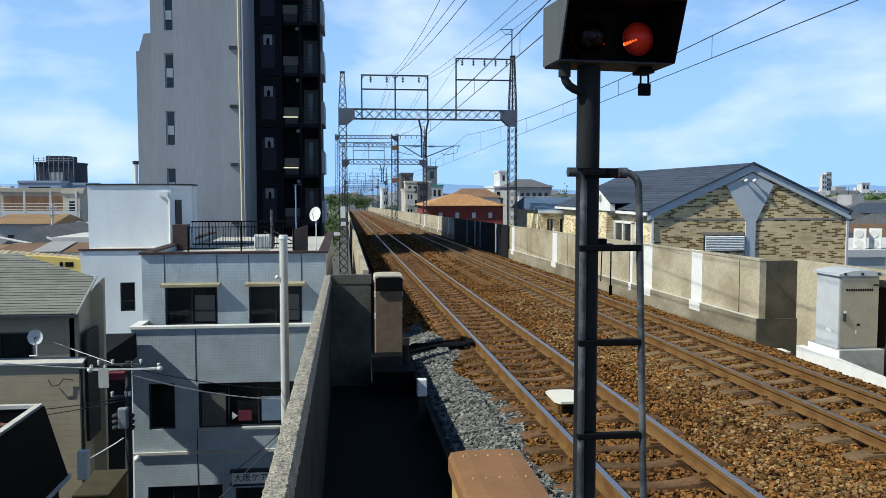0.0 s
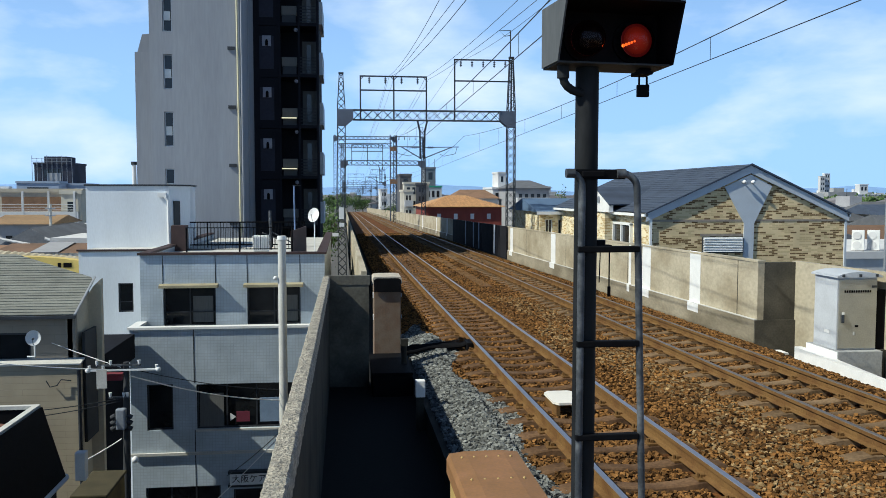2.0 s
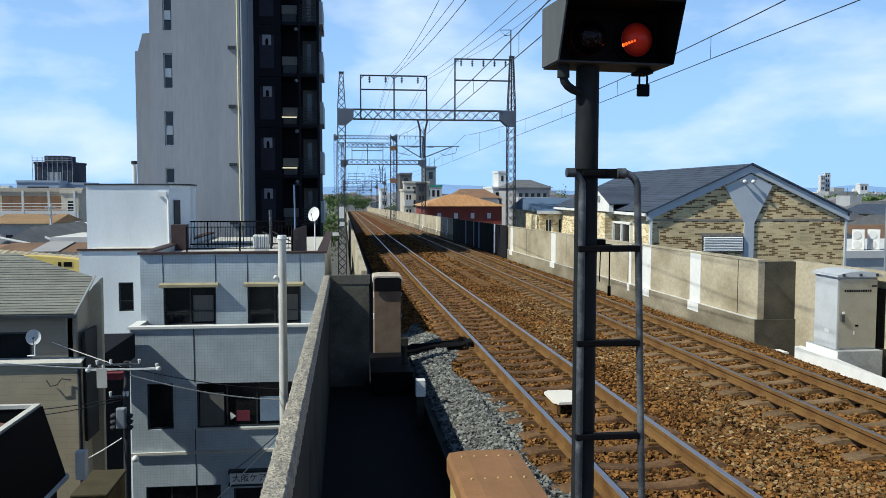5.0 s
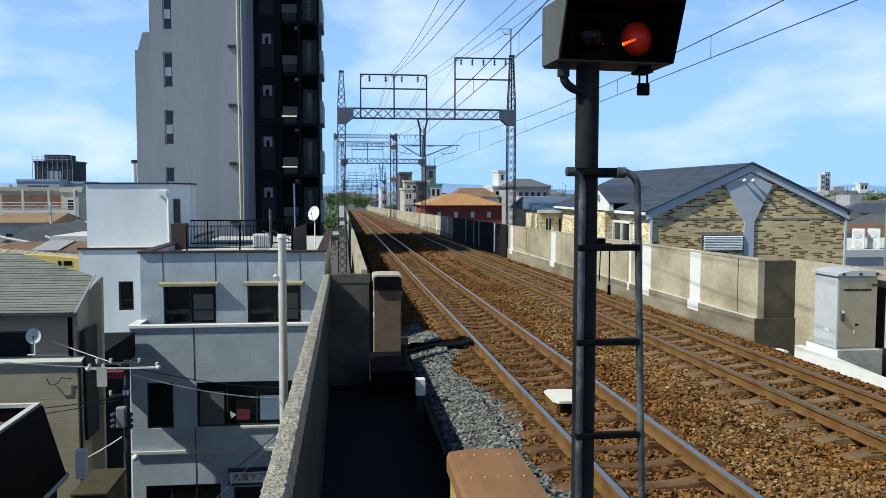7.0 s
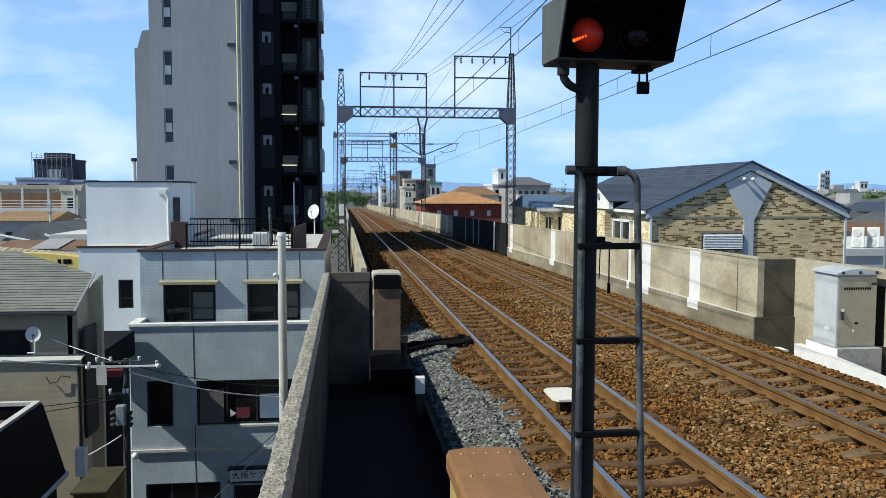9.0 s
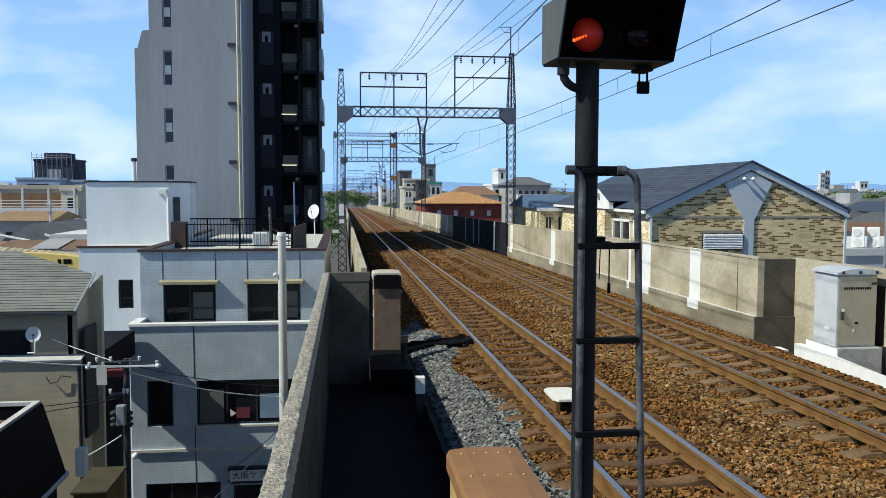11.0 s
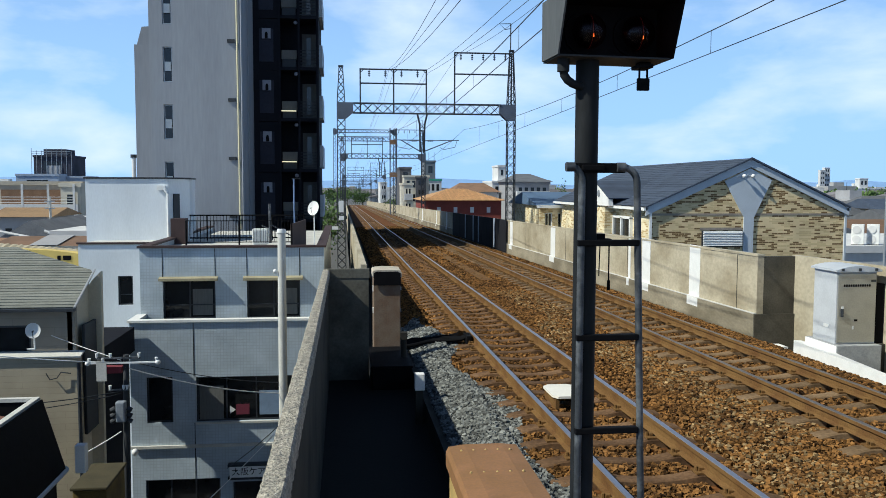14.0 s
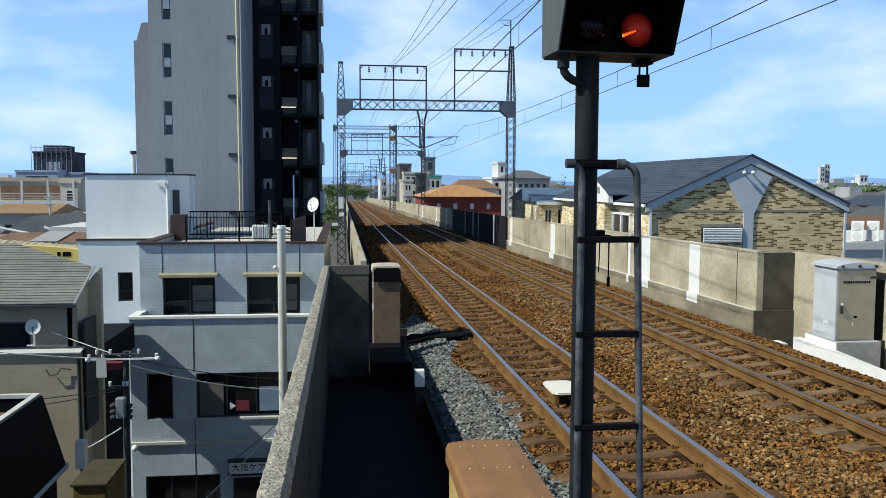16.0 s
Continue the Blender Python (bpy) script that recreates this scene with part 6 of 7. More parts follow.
bm = bmesh.new()
prism(bm, [(2.66, 10.55), (2.72, 10.46), (3.02, 10.46), (3.10, 10.55), (3.10, 11.05), (3.0, 11.14), (2.74, 11.14), (2.66, 11.05)], "z", -0.215, -0.185)
part("plate", bm, material("beacon_white", (0.82, 0.78, 0.68), 0.5, vary=0.08), bl, "cream-white plate")
for x in (2.72, 3.02):
    cube_part("bracket", x - 0.025, x + 0.025, 10.5, 11.1, -0.36, -0.216, M_RUST, bl)
# small marker posts
mk = thing("marker_post", (1.03, 11.5, -0.62), "small marker post with a white cap at the ballast edge", "marker post")
cube_part("stem", 0.97, 1.07, 11.46, 11.56, -0.80, -0.22, M_CONC_DARK, mk)
part("cap", bevel_box(0.955, 1.09, 11.42, 11.56, -0.30, -0.07, 0.012), M_WHITE_PAINT, mk, "white cap")
mk2 = bmesh.new()
tube(mk2, (1.0, 14.3, -0.6), (1.0, 14.3, -0.1), 0.05, 8)
box(mk2, 0.94, 1.06, 14.24, 14.36, -0.1, 0.02)
single("stub_post", mk2, M_CONC_DARK, "short dark stub post by the walkway", "post")
bm = bmesh.new()
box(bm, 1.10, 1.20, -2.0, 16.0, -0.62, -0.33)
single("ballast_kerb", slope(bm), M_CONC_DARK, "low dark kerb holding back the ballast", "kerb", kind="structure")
bm = bmesh.new()
box(bm, 0.95, 1.05, 16.0, END, -0.62, -0.36)
single("ballast_kerb_far", slope(bm), M_CONC_DARK, "low dark kerb holding back the ballast", "kerb", kind="structure")


# ---- the town ----
M_FAR_WHITE = material("far_white_render", (0.66, 0.66, 0.65), 0.9, vary=0.1, scale=0.5, fine=4, per_object=0.12, bump=0)
M_FAR_BEIGE = material("far_beige_render", (0.50, 0.45, 0.36), 0.9, vary=0.12, scale=0.5, fine=4, per_object=0.15, bump=0)
M_FAR_GREY = material("far_grey_render", (0.36, 0.36, 0.37), 0.9, vary=0.12, scale=0.5, fine=4, per_object=0.2, bump=0)
M_FAR_DARK = material("far_dark_cladding", (0.10, 0.10, 0.11), 0.85, vary=0.2, scale=0.8, fine=4, bump=0)
M_ROOF_GREY = material("far_roof_tile_grey", (0.14, 0.145, 0.155), 0.8, vary=0.25, scale=1, fine=8, per_object=0.3, bump=0)
M_ROOF_BROWN = material("far_roof_tile_brown", (0.22, 0.13, 0.075), 0.85, vary=0.25, scale=1, fine=8, per_object=0.25, bump=0)
M_FAR_SLATE = material("far_slate_cladding", (0.17, 0.185, 0.21), 0.85, vary=0.15, scale=0.8, fine=4, bump=0)
M_NET = material("scaffold_net_dark", (0.045, 0.05, 0.075), 0.95, vary=0.4, scale=0.5, fine=5, bump=0)
M_FAR_CREAM = material("far_cream_render", (0.62, 0.58, 0.48), 0.9, vary=0.1, scale=0.5, fine=4, bump=0)
M_ROOF_OCHRE = material("roof_ochre_metal", (0.31, 0.20, 0.095), 0.7, vary=0.3, scale=0.6, fine=6, bump=0)
M_YELLOW = material("awning_yellow", (0.60, 0.46, 0.13), 0.7, vary=0.1, scale=1)


def far_windows(owner, x0, x1, y, z0, z1, cols, rows, fill_x=0.55, fill_z=0.5, mat=None):
    dx, dz = (x1 - x0) / cols, (z1 - z0) / rows
    for i in range(cols):
        for j in range(rows):
            cx, cz = x0 + dx * (i + 0.5), z0 + dz * (j + 0.5)
            cube_part("window", cx - dx * fill_x / 2, cx + dx * fill_x / 2, y - 0.03, y + 0.1, cz - dz * fill_z / 2, cz + dz * fill_z / 2, mat or M_WIN, owner)


def far_block(name, x0, x1, y, depth, top, mat, label, cols=4, rows=3, storey=2.9, balconies=False, penthouse=None, roof=None, base=None):
    """A flat-roofed block seen from afar, with its own windows, parapet and balconies."""
    b = thing(name, ((x0 + x1) / 2, y, GROUND if base is None else base), label, "building")
    z0 = GROUND if base is None else base
    cube_part("wall", x0, x1, y, y + depth, z0, top, mat, b)
    cube_part("parapet", x0 - 0.12, x1 + 0.12, y - 0.12, y + depth + 0.12, top, top + 0.35, roof or mat, b)
    zb = top - rows * storey
    far_windows(b, x0 + 0.3, x1 - 0.3, y, zb, top, cols, rows)
    if balconies:
        for j in range(rows):
            cube_part("balcony", x0 + 0.1, x1 - 0.1, y - 1.0, y - 0.04, zb + storey * j, zb + storey * j + 1.0, M_FAR_WHITE, b, "pale balcony front")
    if penthouse:
        a, c, h = penthouse
        cube_part("penthouse", x0 + (x1 - x0) * a, x0 + (x1 - x0) * c, y + depth * 0.3, y + depth * 0.8, top + 0.35, top + 0.35 + h, mat, b)
        bm = bmesh.new()
        tube(bm, (x0 + (x1 - x0) * a + 0.5, y + depth * 0.5, top + 0.35 + h), (x0 + (x1 - x0) * a + 0.5, y + depth * 0.5, top + 1.8 + h), 0.05, 5)
        part("aerial", bm, M_STEEL_DARK, b)
    return b


def roof_mesh(bm, x0, x1, y0, y1, z, h, hip, along_x, over=0.5):
    x0, x1, y0, y1 = x0 - over, x1 + over, y0 - over, y1 + over
    v = [bm.verts.new(p) for p in ((x0, y0, z), (x1, y0, z), (x1, y1, z), (x0, y1, z))]
    if along_x:
        i = min((x1 - x0) * 0.45, hip)
        r = [bm.verts.new((x0 + i, (y0 + y1) / 2, z + h)), bm.verts.new((x1 - i, (y0 + y1) / 2, z + h))]
        fs = [(v[0], v[1], r[1], r[0]), (v[2], v[3], r[0], r[1]), (v[1], v[2], r[1]), (v[3], v[0], r[0])]
    else:
        i = min((y1 - y0) * 0.45, hip)
        r = [bm.verts.new(((x0 + x1) / 2, y0 + i, z + h)), bm.verts.new(((x0 + x1) / 2, y1 - i, z + h))]
        fs = [(v[0], v[1], r[0]), (v[1], v[2], r[1], r[0]), (v[2], v[3], r[1]), (v[3], v[0], r[0], r[1])]
    for f in fs:
        bm.faces.new(f)
    bm.faces.new(v[::-1])


def far_house(x0, x1, y0, y1, eave, h, wall_mat, roof_mat, label, hip=0.01, along_x=True, windows=True):
    b = thing("house", ((x0 + x1) / 2, y0, GROUND), label, "house", group="houses of the town")
    cube_part("wall", x0, x1, y0, y1, GROUND, eave, wall_mat, b)
    bm = bmesh.new()
    roof_mesh(bm, x0, x1, y0, y1, eave, h, hip, along_x)
    part("roof", bm, roof_mat, b)
    if windows:
        far_windows(b, x0 + 0.4, x1 - 0.4, y0, eave - 2.6, eave - 0.2, 3, 1, 0.5, 0.5)
    return b


# left of the line
a = far_block("balcony_flats", -30.7, -23.5, 80.0, 10.0, 2.5, M_FAR_BEIGE, "beige low block of flats with long balconies", 5, 3, 2.7, True)
for k in range(4):
    cube_part("column", -30.6 + 2.2 * k, -30.42 + 2.2 * k, 78.98, 79.1, GROUND, 2.6, M_FAR_WHITE, a, "white balcony column")
for j in range(2):
    cube_part("brick_recess", -30.4, -25.2, 79.9, 79.98, 0.75 - 2.7 * j, 2.1 - 2.7 * j, M_ROOF_BROWN, a, "brown brick recess")
    bm = bmesh.new()
    for k in range(3):
        tube(bm, (-30.6, 79.0, 0.95 + 0.25 * k - 2.7 * j), (-24.0, 79.0, 0.95 + 0.25 * k - 2.7 * j), 0.03, 5)
    part("balcony_rail", bm, M_FAR_WHITE, a)
far_block("balcony_flats", -25.1, -23.4, 79.2, 10.8, 2.35, M_FAR_CREAM, "cream end bay of the low flats with narrow windows", 1, 3, 2.7)
net = far_block("scaffolded_tower", -51.7, -45.7, 150.0, 8.0, 7.2, M_NET, "dark netted tower block under scaffolding", 1, 1, 2.9)
cube_part("net_gap", -49.6, -47.4, 149.85, 149.97, 3.0, 5.8, M_FAR_GREY, net, "gap in the netting")
bm = bmesh.new()
for k in range(9):
    x = -51.9 + 6.4 * k / 8
    tube(bm, (x, 149.6, 1.0), (x, 149.6, 8.3 + 0.4 * (k % 3 == 0)), 0.05, 4)
for z in (7.75, 8.15):
    tube(bm, (-51.9, 149.6, z), (-45.5, 149.6, z), 0.05, 4)
part("scaffold", bm, M_STEEL_GREY, net, "thin scaffold tubes")
cube_part("roof_room", -50.4, -46.8, 151.0, 156.0, 7.5, 8.6, M_NET, net)
far_block("low_grey_block", -52.8, -46.2, 145.0, 4.0, 4.0, M_FAR_BLUEGREY, "long pale blue-grey roof block", 1, 1, 2.6)
far_block("low_grey_block", -48.2, -42.8, 149.0, 6.0, 3.7, M_FAR_BLUEGREY, "blue-grey corrugated roof block", 5, 1, 2.6)
cs = thing("chimney_stack", (-16.5, 70.0, GROUND), "white ribbed chimney pipe with a dark cap", "chimney")
bm = bmesh.new()
tube(bm, (-16.55, 70.0, GROUND), (-16.55, 70.0, 4.7), 0.16, 12)
part("pipe", bm, M_FAR_WHITE, cs, smooth=True)
bm = bmesh.new()
tube(bm, (-16.55, 70.0, 4.7), (-16.55, 70.0, 4.95), 0.24, 12)
tube(bm, (-16.28, 69.95, 1.0), (-16.28, 69.95, 4.8), 0.05, 6)
part("cap", bm, M_STEEL_DARK, cs, "dark cap and side ladder")
far_house(-24.0, -20.6, 62.0, 68.0, 0.30, 0.58, M_FAR_GREY, M_ROOF_OCHRE, "grey house with an ochre-brown metal roof", 0.01, True)
gg = far_house(-17.4, -15.3, 47.0, 55.0, -0.25, 0.9, M_FAR_GREY, M_ROOF_GREY, "house with a dark gable roof and pale verges", 0.01, False)
for a, b in ((-17.95, -16.35), (-15.6, -14.75)):
    bm = bmesh.new()
    slab(bm, [(a, 46.4, 0.05), (b, 46.4, -0.28), (b, 46.5, -0.20), (a, 46.5, 0.13)], 0.08)
    part("verge", bm, M_FAR_WHITE, gg, "pale verge strip")
low_patched = far_house(-15.1, -11.6, 40.0, 44.0, -0.20, 0.30, M_FAR_WHITE, M_ROOF_BROWN, "low house with a brown and grey patched roof", 0.01, True, False)
far_house(-16.2, -15.3, 41.0, 44.0, -0.30, 0.30, M_FAR_WHITE, M_ROOF_BROWN, "narrow low house with a brown roof", 0.01, True, False)
bm = bmesh.new()
slab(bm, [(-13.9, 39.46, -0.17), (-12.7, 39.46, -0.17), (-12.7, 42.0, 0.135), (-13.9, 42.0, 0.135)], 0.02)
part("roof_sheet", bm, M_FAR_GREY, low_patched, "pale metal roof sheet")
far_block("white_wall_house", -14.7, -12.9, 45.0, 5.0, -0.15, M_FAR_WHITE, "low white wall below a black shed roof", 1, 1)
bh = thing("shed_roof_house", (-17.4, 57.0, GROUND), "black-clad house with a pale slanting roof edge", "house", group="houses of the town")
bm = bmesh.new()
prism(bm, [(-18.4, GROUND), (-16.4, GROUND), (-16.4, 0.35), (-17.35, 0.35), (-18.4, -0.35)], "y", 57.0, 63.0)
part("wall", bm, M_FAR_DARK, bh)
bm = bmesh.new()
slab(bm, [(-18.55, 56.8, -0.42), (-17.35, 56.8, 0.38), (-17.35, 63.2, 0.38), (-18.55, 63.2, -0.42)], 0.09)
box(bm, -17.35, -16.2, 56.8, 63.2, 0.36, 0.46)
part("roof", bm, M_FAR_WHITE, bh, "pale roof edge")
rw = thing("corrugated_roof", (-12.3, 36.0, GROUND), "rough pale corrugated roofing over a lean-to", "roof")
bm = bmesh.new()
wave = [[bm.verts.new((-14.2 + 3.5 * k / 90, y, z - 0.30 * k / 90 + 0.014 * math.sin(k * 0.9) + 0.02 * noise.noise((k * 0.3, y, 1)))) for k in range(91)] for y, z in ((35.2, -0.25), (36.1, -0.07), (37.0, 0.10), (37.02, -0.1))]
for a, b in zip(wave, wave[1:]):
    for k in range(90):
        bm.faces.new((a[k], a[k + 1], b[k + 1], b[k]))
part("sheets", bm, M_CONC, rw, "weathered pale corrugated sheets")
cube_part("wall", -14.0, -10.9, 35.6, 36.8, GROUND, -0.75, M_FAR_GREY, rw)
ya = thing("yellow_awning", (-11.6, 34.0, -2.0), "curved yellow shop awning with black marks", "awning")
bm = bmesh.new()
arc = [(-13.6 + 3.7 * k / 10, 0.05 - 0.22 * ((k - 3) / 7) ** 2 * (k > 3) - 0.05 * (k < 3)) for k in range(11)]
prism(bm, arc + [(-9.9, -0.9), (-13.6, -0.9)], "y", 34.0, 34.6)
part("canopy", bm, M_YELLOW, ya)
for x, w in ((-11.8, 0.25), (-10.9, 0.12), (-10.6, 0.3)):
    cube_part("mark", x - w / 2, x + w / 2, 33.98, 33.999, -0.38, -0.2, M_BLACK, ya)
tp = thing("utility_pole", (-16.43, 50.0, GROUND), "pale concrete utility pole among the roofs", "utility pole")
bm = bmesh.new()
tube(bm, (-16.43, 50.0, GROUND), (-16.43, 50.0, 1.87), 0.10, 8, 0.07)
part("shaft", bm, M_CONC_LIGHT, tp)
for z in (1.6, 1.2):
    cube_part("crossarm", -16.7, -16.16, 49.9, 50.0, z - 0.03, z + 0.03, M_STEEL_GREY, tp)

# along the line, right side
rh = far_house(10.3, 20.2, 108.0, 122.0, 0.7, 1.45, M_RED_WALL, M_ORANGE_TILE, "red-walled house with an orange tiled hip roof", 4.2, True, False)
far_windows(rh, 11.0, 19.6, 108.0, -1.2, 0.2, 4, 1, 0.22, 0.5, M_FAR_WHITE)
bm = bmesh.new()
for k in range(60):
    x = 9.85 + 10.8 * k / 59
    i = min(1.0, min(x - 9.8, 20.7 - x) / 4.2)
    tube(bm, (x, 107.46, 0.74), (x, 107.5 + 7.4 * i, 0.76 + 1.43 * i), 0.05, 4)
part("tile_ribs", bm, M_ORANGE_TILE, rh, "rows of orange roof tiles", kind="stuff")
far_block("grey_beige_flats", 10.5, 15.0, 150.0, 12.0, 4.1, M_FAR_CREAM, "beige flats with a dark roof box", 4, 3, 2.4)
far_block("roof_box_flats", 10.0, 12.1, 153.0, 8.0, 5.6, M_FAR_DARK, "dark-fronted stair block above the flats", 1, 1, 2.0)
far_block("dark_penthouse", 12.6, 14.4, 149.0, 0.9, 3.9, M_FAR_DARK, "dark glazed bay of the flats", 2, 2, 1.6)
pent = far_block("dark_slab_tower", 16.4, 18.5, 172.0, 8.0, 7.4, M_FAR_SLATE, "slim dark grey tower block with roof masts", 1, 5, 2.9)
bm = bmesh.new()
for x in (16.6, 17.2, 18.3):
    tube(bm, (x, 172.5, 7.4), (x, 172.5, 9.4), 0.05, 4)
part("roof_mast", bm, M_STEEL_DARK, pent)
far_block("green_fronted_block", 15.9, 19.3, 168.0, 3.0, 3.6, M_FAR_WHITE, "white block with a green roof edge", 3, 2, 2.6, False, None, material("green_trim", (0.05, 0.32, 0.22), 0.7))
far_block("beige_balcony_flats", 9.6, 11.2, 138.0, 9.0, 2.7, M_FAR_CREAM, "long beige flats with balconies beside the line", 2, 3, 2.4, True)
far_block("white_flats", 9.8, 11.6, 230.0, 14.0, 3.3, M_FAR_WHITE, "white flats beside the line", 2, 3, 2.6, True)
far_block("white_shop_block", 26.4, 30.0, 150.0, 10.0, 3.2, M_FAR_WHITE, "white stepped building behind the gantry", 3, 2, 2.7)
far_block("white_shop_block", 27.6, 29.0, 151.0, 6.0, 6.0, M_FAR_WHITE, "white upper step of the shop building", 1, 2, 2.0)
gf = far_block("grey_flats", 26.1, 31.4, 128.0, 14.0, 2.9, M_FAR_GREY, "pale grey flats with pale balconies and a dark hipped roof", 5, 3, 2.1, True)
bm = bmesh.new()
roof_mesh(bm, 26.1, 31.4, 128.0, 142.0, 3.25, 1.3, 2.0, True)
part("roof", bm, M_ROOF_GREY, gf, "dark tiled hipped roof")
far_house(18.3, 25.5, 140.0, 150.0, 1.6, 1.5, M_FAR_WHITE, M_ROOF_BROWN, "white house with a dark brown roof", 2.0, True)
far_house(22.0, 27.0, 84.0, 92.0, -0.6, 1.5, M_FAR_WHITE, M_FAR_BLUE, "white house with a blue roof", 0.01, False)
far_house(17.0, 21.0, 74.0, 82.0, -1.0, 1.4, M_BRICK_PALE, M_FAR_BLUE, "pale brick house with a blue roof", 1.5, False)
for x0, x1, yy, h in ((283.6, 286.6, 480.0, 12.6), (287.4, 290.8, 482.0, 14.2), (291.4, 293.4, 486.0, 12.9)):
    far_block("high_rise", x0, x1, yy, 2.5, h, M_FAR_WHITE, "pale high-rise tower in the distance", 2, 6, 2.9)
far_block("white_office", 199.5, 203.0, 310.0, 3.0, 5.8, M_FAR_WHITE, "white office block in the distance", 2, 2, 2.9)
far_block("white_office", 197.5, 212.0, 308.0, 3.0, 1.9, M_FAR_WHITE, "low white office wing in the distance", 5, 1, 2.4)
for x, yy, top in ((25.2, 37.0, 2.25), (26.25, 37.0, 1.7)):
    rp = thing("roof_pole", (x, yy, GROUND), "thin grey pole behind the flat roof", "pole")
    bm = bmesh.new()
    tube(bm, (x, yy, GROUND), (x, yy, top), 0.06, 8)
    tube(bm, (x - 0.12, yy, top), (x + 0.12, yy, top), 0.03, 6)
    part("shaft", bm, M_STEEL_GREY, rp)
# flat roof with condensers beside the brick house
fr = far_block("flat_roofed_house", 22.6, 34.0, 38.0, 10.0, -0.62, M_FAR_WHITE, "white flat-roofed house with condensers on top", 3, 2, 2.8)
for k in range(2):
    x = 24.85 + 0.80 * k
    c = thing("condenser_unit", (x, 38.6, -0.27), "white outdoor condenser with a round fan", "air conditioner", group="condensers on the flat roof")
    part("casing", bevel_box(x - 0.28, x + 0.28, 38.4, 38.8, -0.25, 0.72, 0.03), M_WHITE_PAINT, c)
    for z in (0.0, 0.46):
        bm = bmesh.new()
        tube(bm, (x - 0.05, 38.37, z), (x - 0.05, 38.40, z), 0.19, 16)
        part("fan_grille", bm, M_FAR_WHITE, c, "round grey fan grille")
    cube_part("foot", x - 0.28, x + 0.28, 38.45, 38.75, -0.27, -0.25, M_STEEL_DARK, c)
    c.rotation_euler = (0, 0, -0.6)

# trees: trunk, limbs and a crown of leaf clumps
M_LEAF = material("foliage", (0.10, 0.17, 0.04), 0.8, vary=0.4, scale=0.8, fine=6, island=0.5, bump=0)
M_BARK = material("bark", (0.10, 0.075, 0.05), 0.95, vary=0.3)


def tree(x, y, h, r, label, base=GROUND, leaves=700):
    t = thing("tree", (x, y, base), label, "tree", group="trees of the town")
    rng = random.Random(int(x * 13 + y * 7))
    bm = bmesh.new()
    tube(bm, (x, y, base), (x, y, base + h * 0.6), 0.05 * r + 0.08, 8, 0.06)
    tips = []
    for k in range(7):
        a = rng.uniform(0, 6.28)
        q = (x + r * 0.6 * math.cos(a), y + r * 0.6 * math.sin(a), base + h * rng.uniform(0.6, 0.9))
        tube(bm, (x, y, base + h * rng.uniform(0.3, 0.55)), q, 0.06, 5, 0.025)
        tips.append(q)
    part("trunk", bm, M_BARK, t)
    v, f = [], []
    for k in range(leaves):
        c = Vector(tips[k % 7]) + Vector((rng.gauss(0, r * 0.36), rng.gauss(0, r * 0.36), rng.gauss(0, h * 0.10)))
        s = rng.uniform(0.10, 0.30) * max(0.6, r / 2.5)
        m = Euler((rng.uniform(0, 3), rng.uniform(0, 3), rng.uniform(0, 6))).to_matrix()
        n = len(v)
        v += [tuple(c + m @ Vector(p) * s) for p in ((-1, -0.5, 0), (1, -0.4, 0.1), (0.6, 0.6, -0.1), (-0.5, 0.7, 0.2))]
        f.append((n, n + 1, n + 2, n + 3))
    me = bpy.data.meshes.new("crown")
    me.from_pydata([tuple(Vector(p) - t.location) for p in v], [], f)
    me.materials.append(M_LEAF)
    ob = new("crown", me)
    ob.parent = t
    return t


TREE = "leafy green tree with an uneven crown among the houses"
for x, y, h, r in ((-1.6, 84.0, 9.5, 1.3), (-2.6, 88.0, 9.0, 1.5), (9.9, 170.0, 8.5, 1.6), (11.5, 210.0, 8.5, 2.0), (31.5, 122.0, 10.8, 0.8),
                   (150.0, 250.0, 9.5, 6.0), (160.0, 262.0, 9.0, 6.0), (168.0, 255.0, 9.5, 5.0), (140.0, 262.0, 9.0, 6.0), (152.0, 232.0, 9.3, 5.0), (158.0, 236.0, 9.6, 5.0), (146.0, 238.0, 8.6, 5.0), (164.0, 240.0, 9.4, 5.0), (1.5, 345.0, 9.5, 3.0), (4.5, 345.0, 10, 3.0), (-4.0, 330.0, 10.0, 4.0), (7.5, 348.0, 8.5, 3.0), (175.0, 250.0, 9.0, 5.0)):
    tree(x, y, h, r, TREE)

# the mass of houses
rng = random.Random(7)
taken = [(-40, -8, 30, 92), (-12, 9.6, -20, 400), (9, 36, 20, 70), (9.5, 34, 70, 175), (9, 60, 36, 52), (-62, -40, 140, 162)]
far_v, far_f = bmesh.new(), bmesh.new()
WALLS, ROOFS = (M_FAR_WHITE, M_FAR_BEIGE, M_FAR_GREY), (M_ROOF_GREY, M_ROOF_GREY, M_ROOF_BROWN, M_SLATE)
names = {M_FAR_WHITE: "white", M_FAR_BEIGE: "beige", M_FAR_GREY: "grey", M_ROOF_GREY: "grey tiled", M_ROOF_BROWN: "brown tiled", M_SLATE: "dark slate"}
y = 40.0
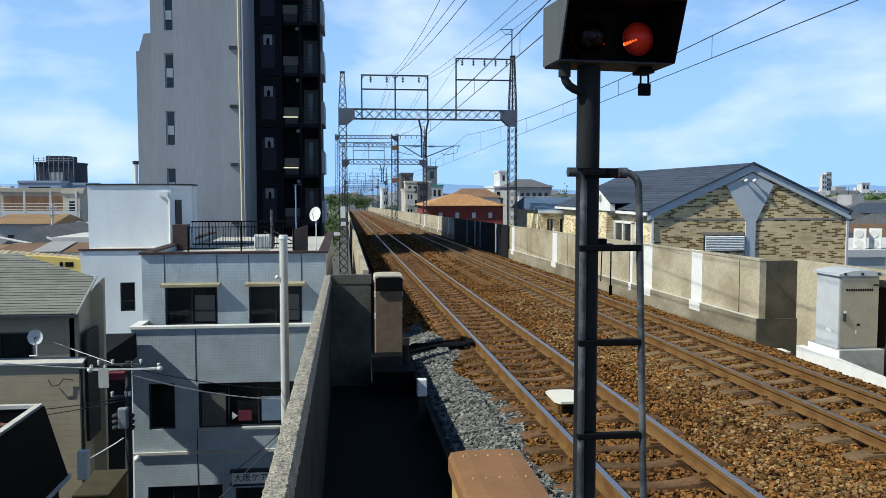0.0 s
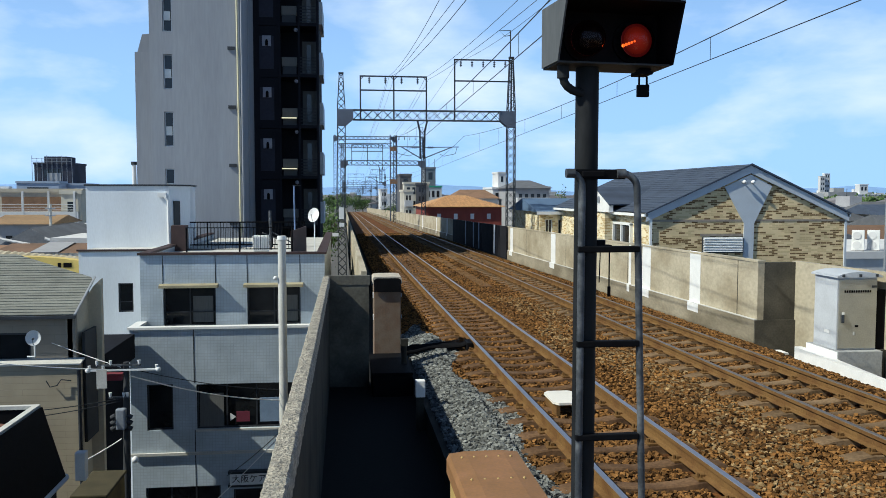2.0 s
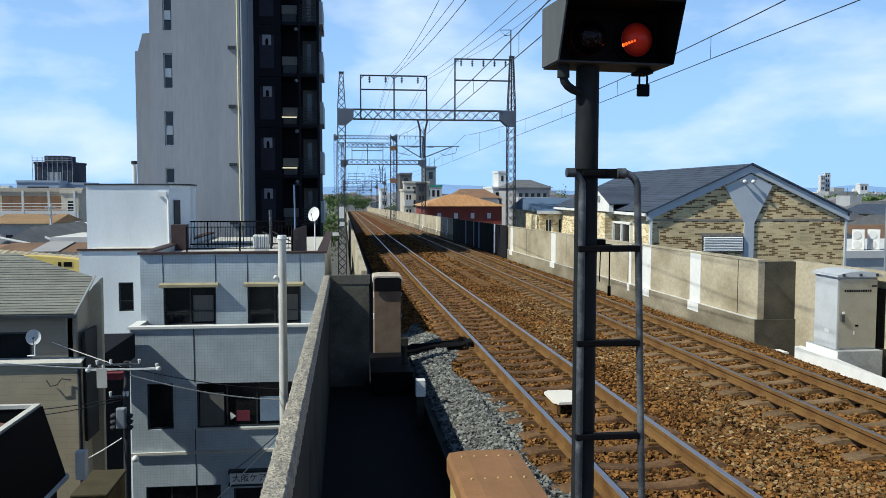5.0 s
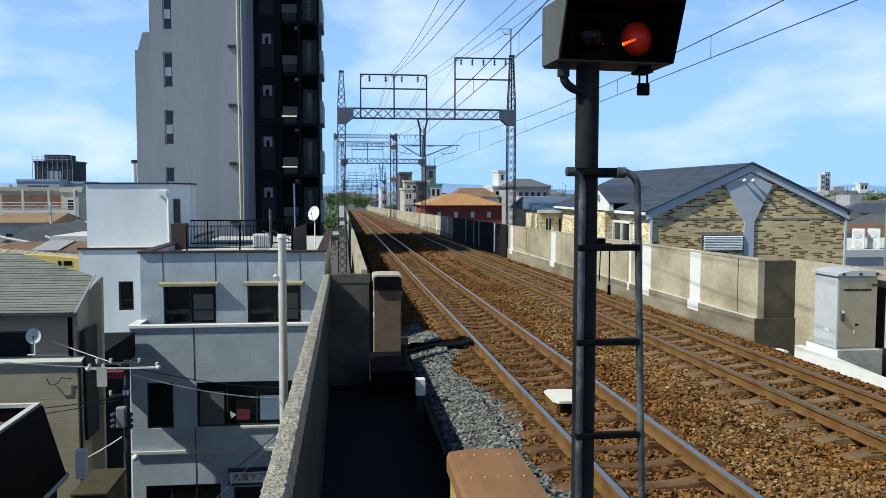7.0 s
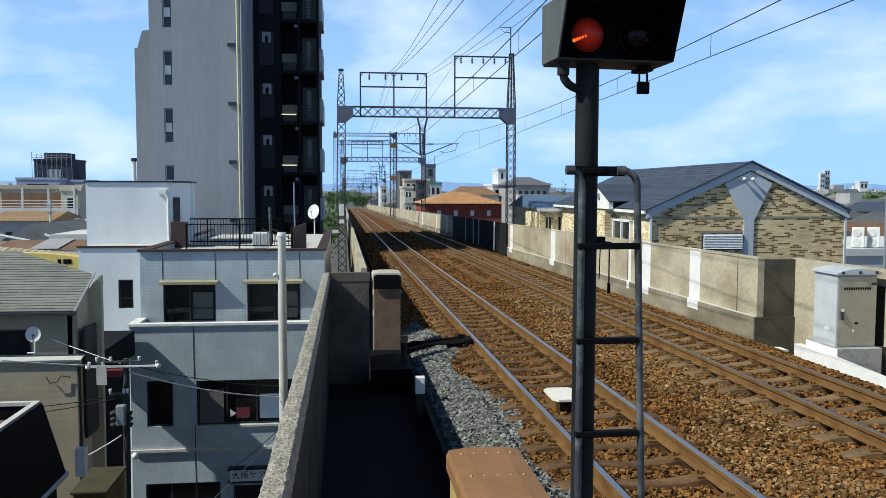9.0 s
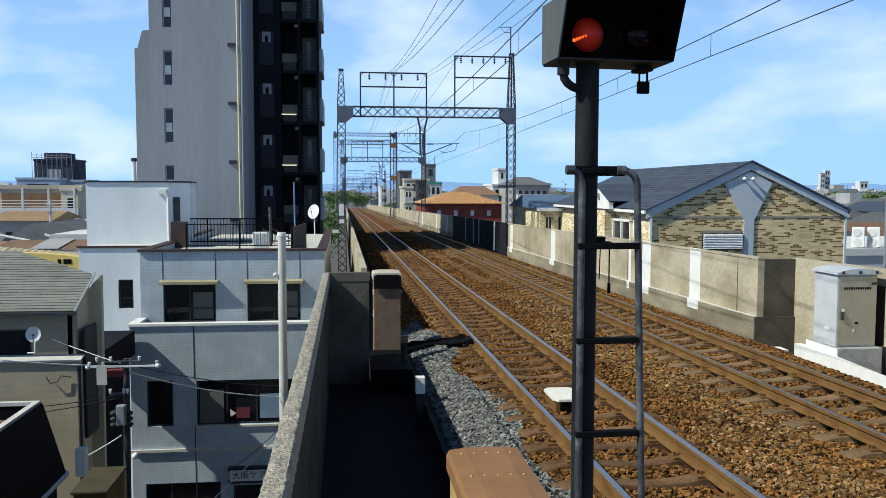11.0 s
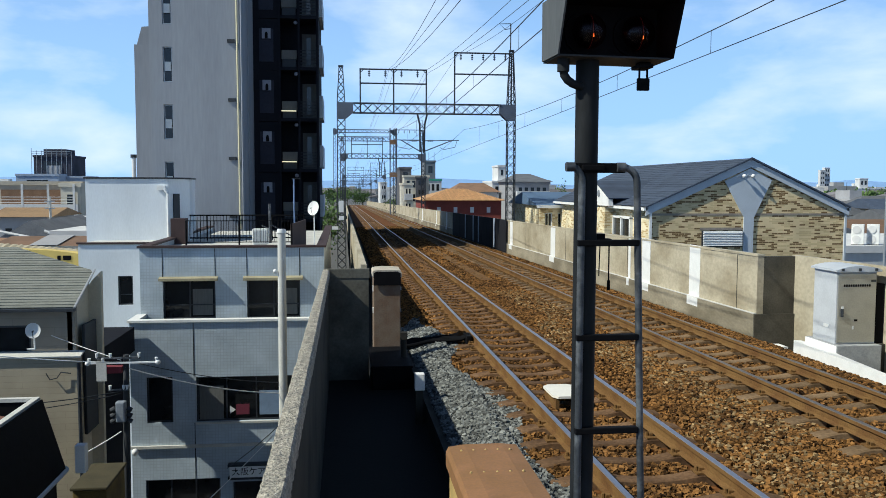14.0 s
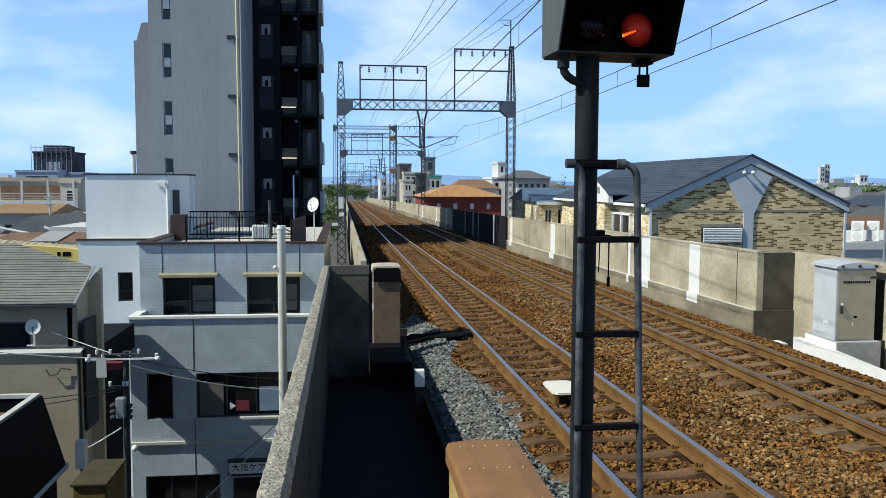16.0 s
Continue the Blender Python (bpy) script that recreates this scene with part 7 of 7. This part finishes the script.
while y < 620:
    step = 9.5 + 0.02 * y
    x = -0.46 * y - 12
    while x < 0.70 * y + 12:
        w, d = rng.uniform(6.0, 9.0) * (1 + y / 700), rng.uniform(6.5, 9.0)
        ex, tall, hip, ax = rng.uniform(5.3, 8.6), rng.random(), rng.choice((0.01, 2.5)), rng.random() < 0.5
        cx, cy = x + rng.uniform(-1, 1), y + rng.uniform(-1.5, 1.5)
        wm, rm = rng.choice(WALLS), rng.choice(ROOFS)
        free = not any(t[0] - 5 < cx < t[1] + 5 and t[2] - 5 < cy < t[3] + 5 for t in taken)
        if free:
            if y < 150:
                if tall > 0.92:
                    top = GROUND + rng.uniform(8.0, 9.6)
                    far_block("flat_roofed_building", cx - w / 2, cx + w / 2, cy, d, top, wm, names[wm] + " flat-roofed town building", 3, 3, 2.7, rng.random() < 0.4, (0.2, 0.5, 1.6))
                else:
                    far_house(cx - w / 2, cx + w / 2, cy, cy + d, GROUND + ex, rng.uniform(1.2, 2.0), wm, rm, names[wm] + " town house with a " + names[rm] + " roof", hip, ax)
            else:
                top = GROUND + (ex if tall < 0.88 else rng.uniform(8.5, 12.0))
                box(far_v, cx - w / 2, cx + w / 2, cy, cy + d, GROUND, top)
                if tall < 0.88:
                    roof_mesh(far_f, cx - w / 2, cx + w / 2, cy, cy + d, top, rng.uniform(1.2, 2.0), hip, ax)
                else:
                    box(far_v, cx - w / 5, cx + w / 6, cy + 2, cy + d - 2, top, top + rng.uniform(0.8, 2.4))
        x += w + rng.uniform(1.5, 4.0)
    y += step
single("distant_house_walls", far_v, material("distant_walls", (0.55, 0.55, 0.54), 0.9, vary=0.2, scale=0.2, fine=1.2, island=0.45, bump=0), "pale walls of the distant town", "houses", kind="stuff")
single("distant_roofs", far_f, material("distant_roof_tiles", (0.17, 0.16, 0.165), 0.85, vary=0.3, scale=0.3, fine=2, island=0.5, bump=0), "grey and brown roofs of the distant town", "houses", kind="stuff")

# hills on the horizon
bm = bmesh.new()
row = []
for k in range(121):
    x = -2600 + 5600 * k / 120
    h = 34 + 26 * noise.noise((x * 0.0016, 0.3, 0)) + 9 * noise.noise((x * 0.006, 2.3, 0))
    row.append((x, max(6.0, h)))
lo = [bm.verts.new((x, 3200, GROUND - 5)) for x, h in row]
hi = [bm.verts.new((x, 3300, GROUND + h)) for x, h in row]
bk = [bm.verts.new((x, 3900, GROUND - 5)) for x, h in row]
for k in range(120):
    bm.faces.new((lo[k], lo[k + 1], hi[k + 1], hi[k]))
    bm.faces.new((hi[k], hi[k + 1], bk[k + 1], bk[k]))
single("backdrop_hills", bm, material("hills_blue", (0.24, 0.39, 0.66), 1.0, vary=0.12, scale=0.004, fine=0.03, bump=0), "hazy blue hills on the horizon", "hills", kind="structure")


# ---- what moves ----
def motions():
    """The two lamps flash in turn: each board shows its glowing face for a while, then turns away."""
    period, first, length = 1.067, 0.13, 0.45
    face = degrees_of_head
    for board, on_at, on_for in ((lamps[0], first, length), (lamps[1], first + length - period, period - length)):
        at = board.location.copy()
        events = []
        k = -1
        while on_at + k * period < 17:
            events += [(on_at + k * period, 0), (on_at + k * period + on_for, 1)]
            k += 1
        angle = 172.0 * [e for e in events if e[0] <= 0.0][-1][1]
        rows = [(0.0, angle)]
        for t, away in events:
            f = round(t * FPS) / FPS
            if not 0.05 < f < 15.92:
                continue
            rows += [(f - 1 / FPS, angle), (f, 86.0), (f + 1 / FPS, 172.0 * away)]
            angle = 172.0 * away
        rows.append((16.0, angle))
        walk(board, [(t, Matrix.Translation(at) @ pose(0, 0, 0, 0, 0, face + a)) for t, a in rows])


degrees_of_head = math.degrees(TURN)
motions()
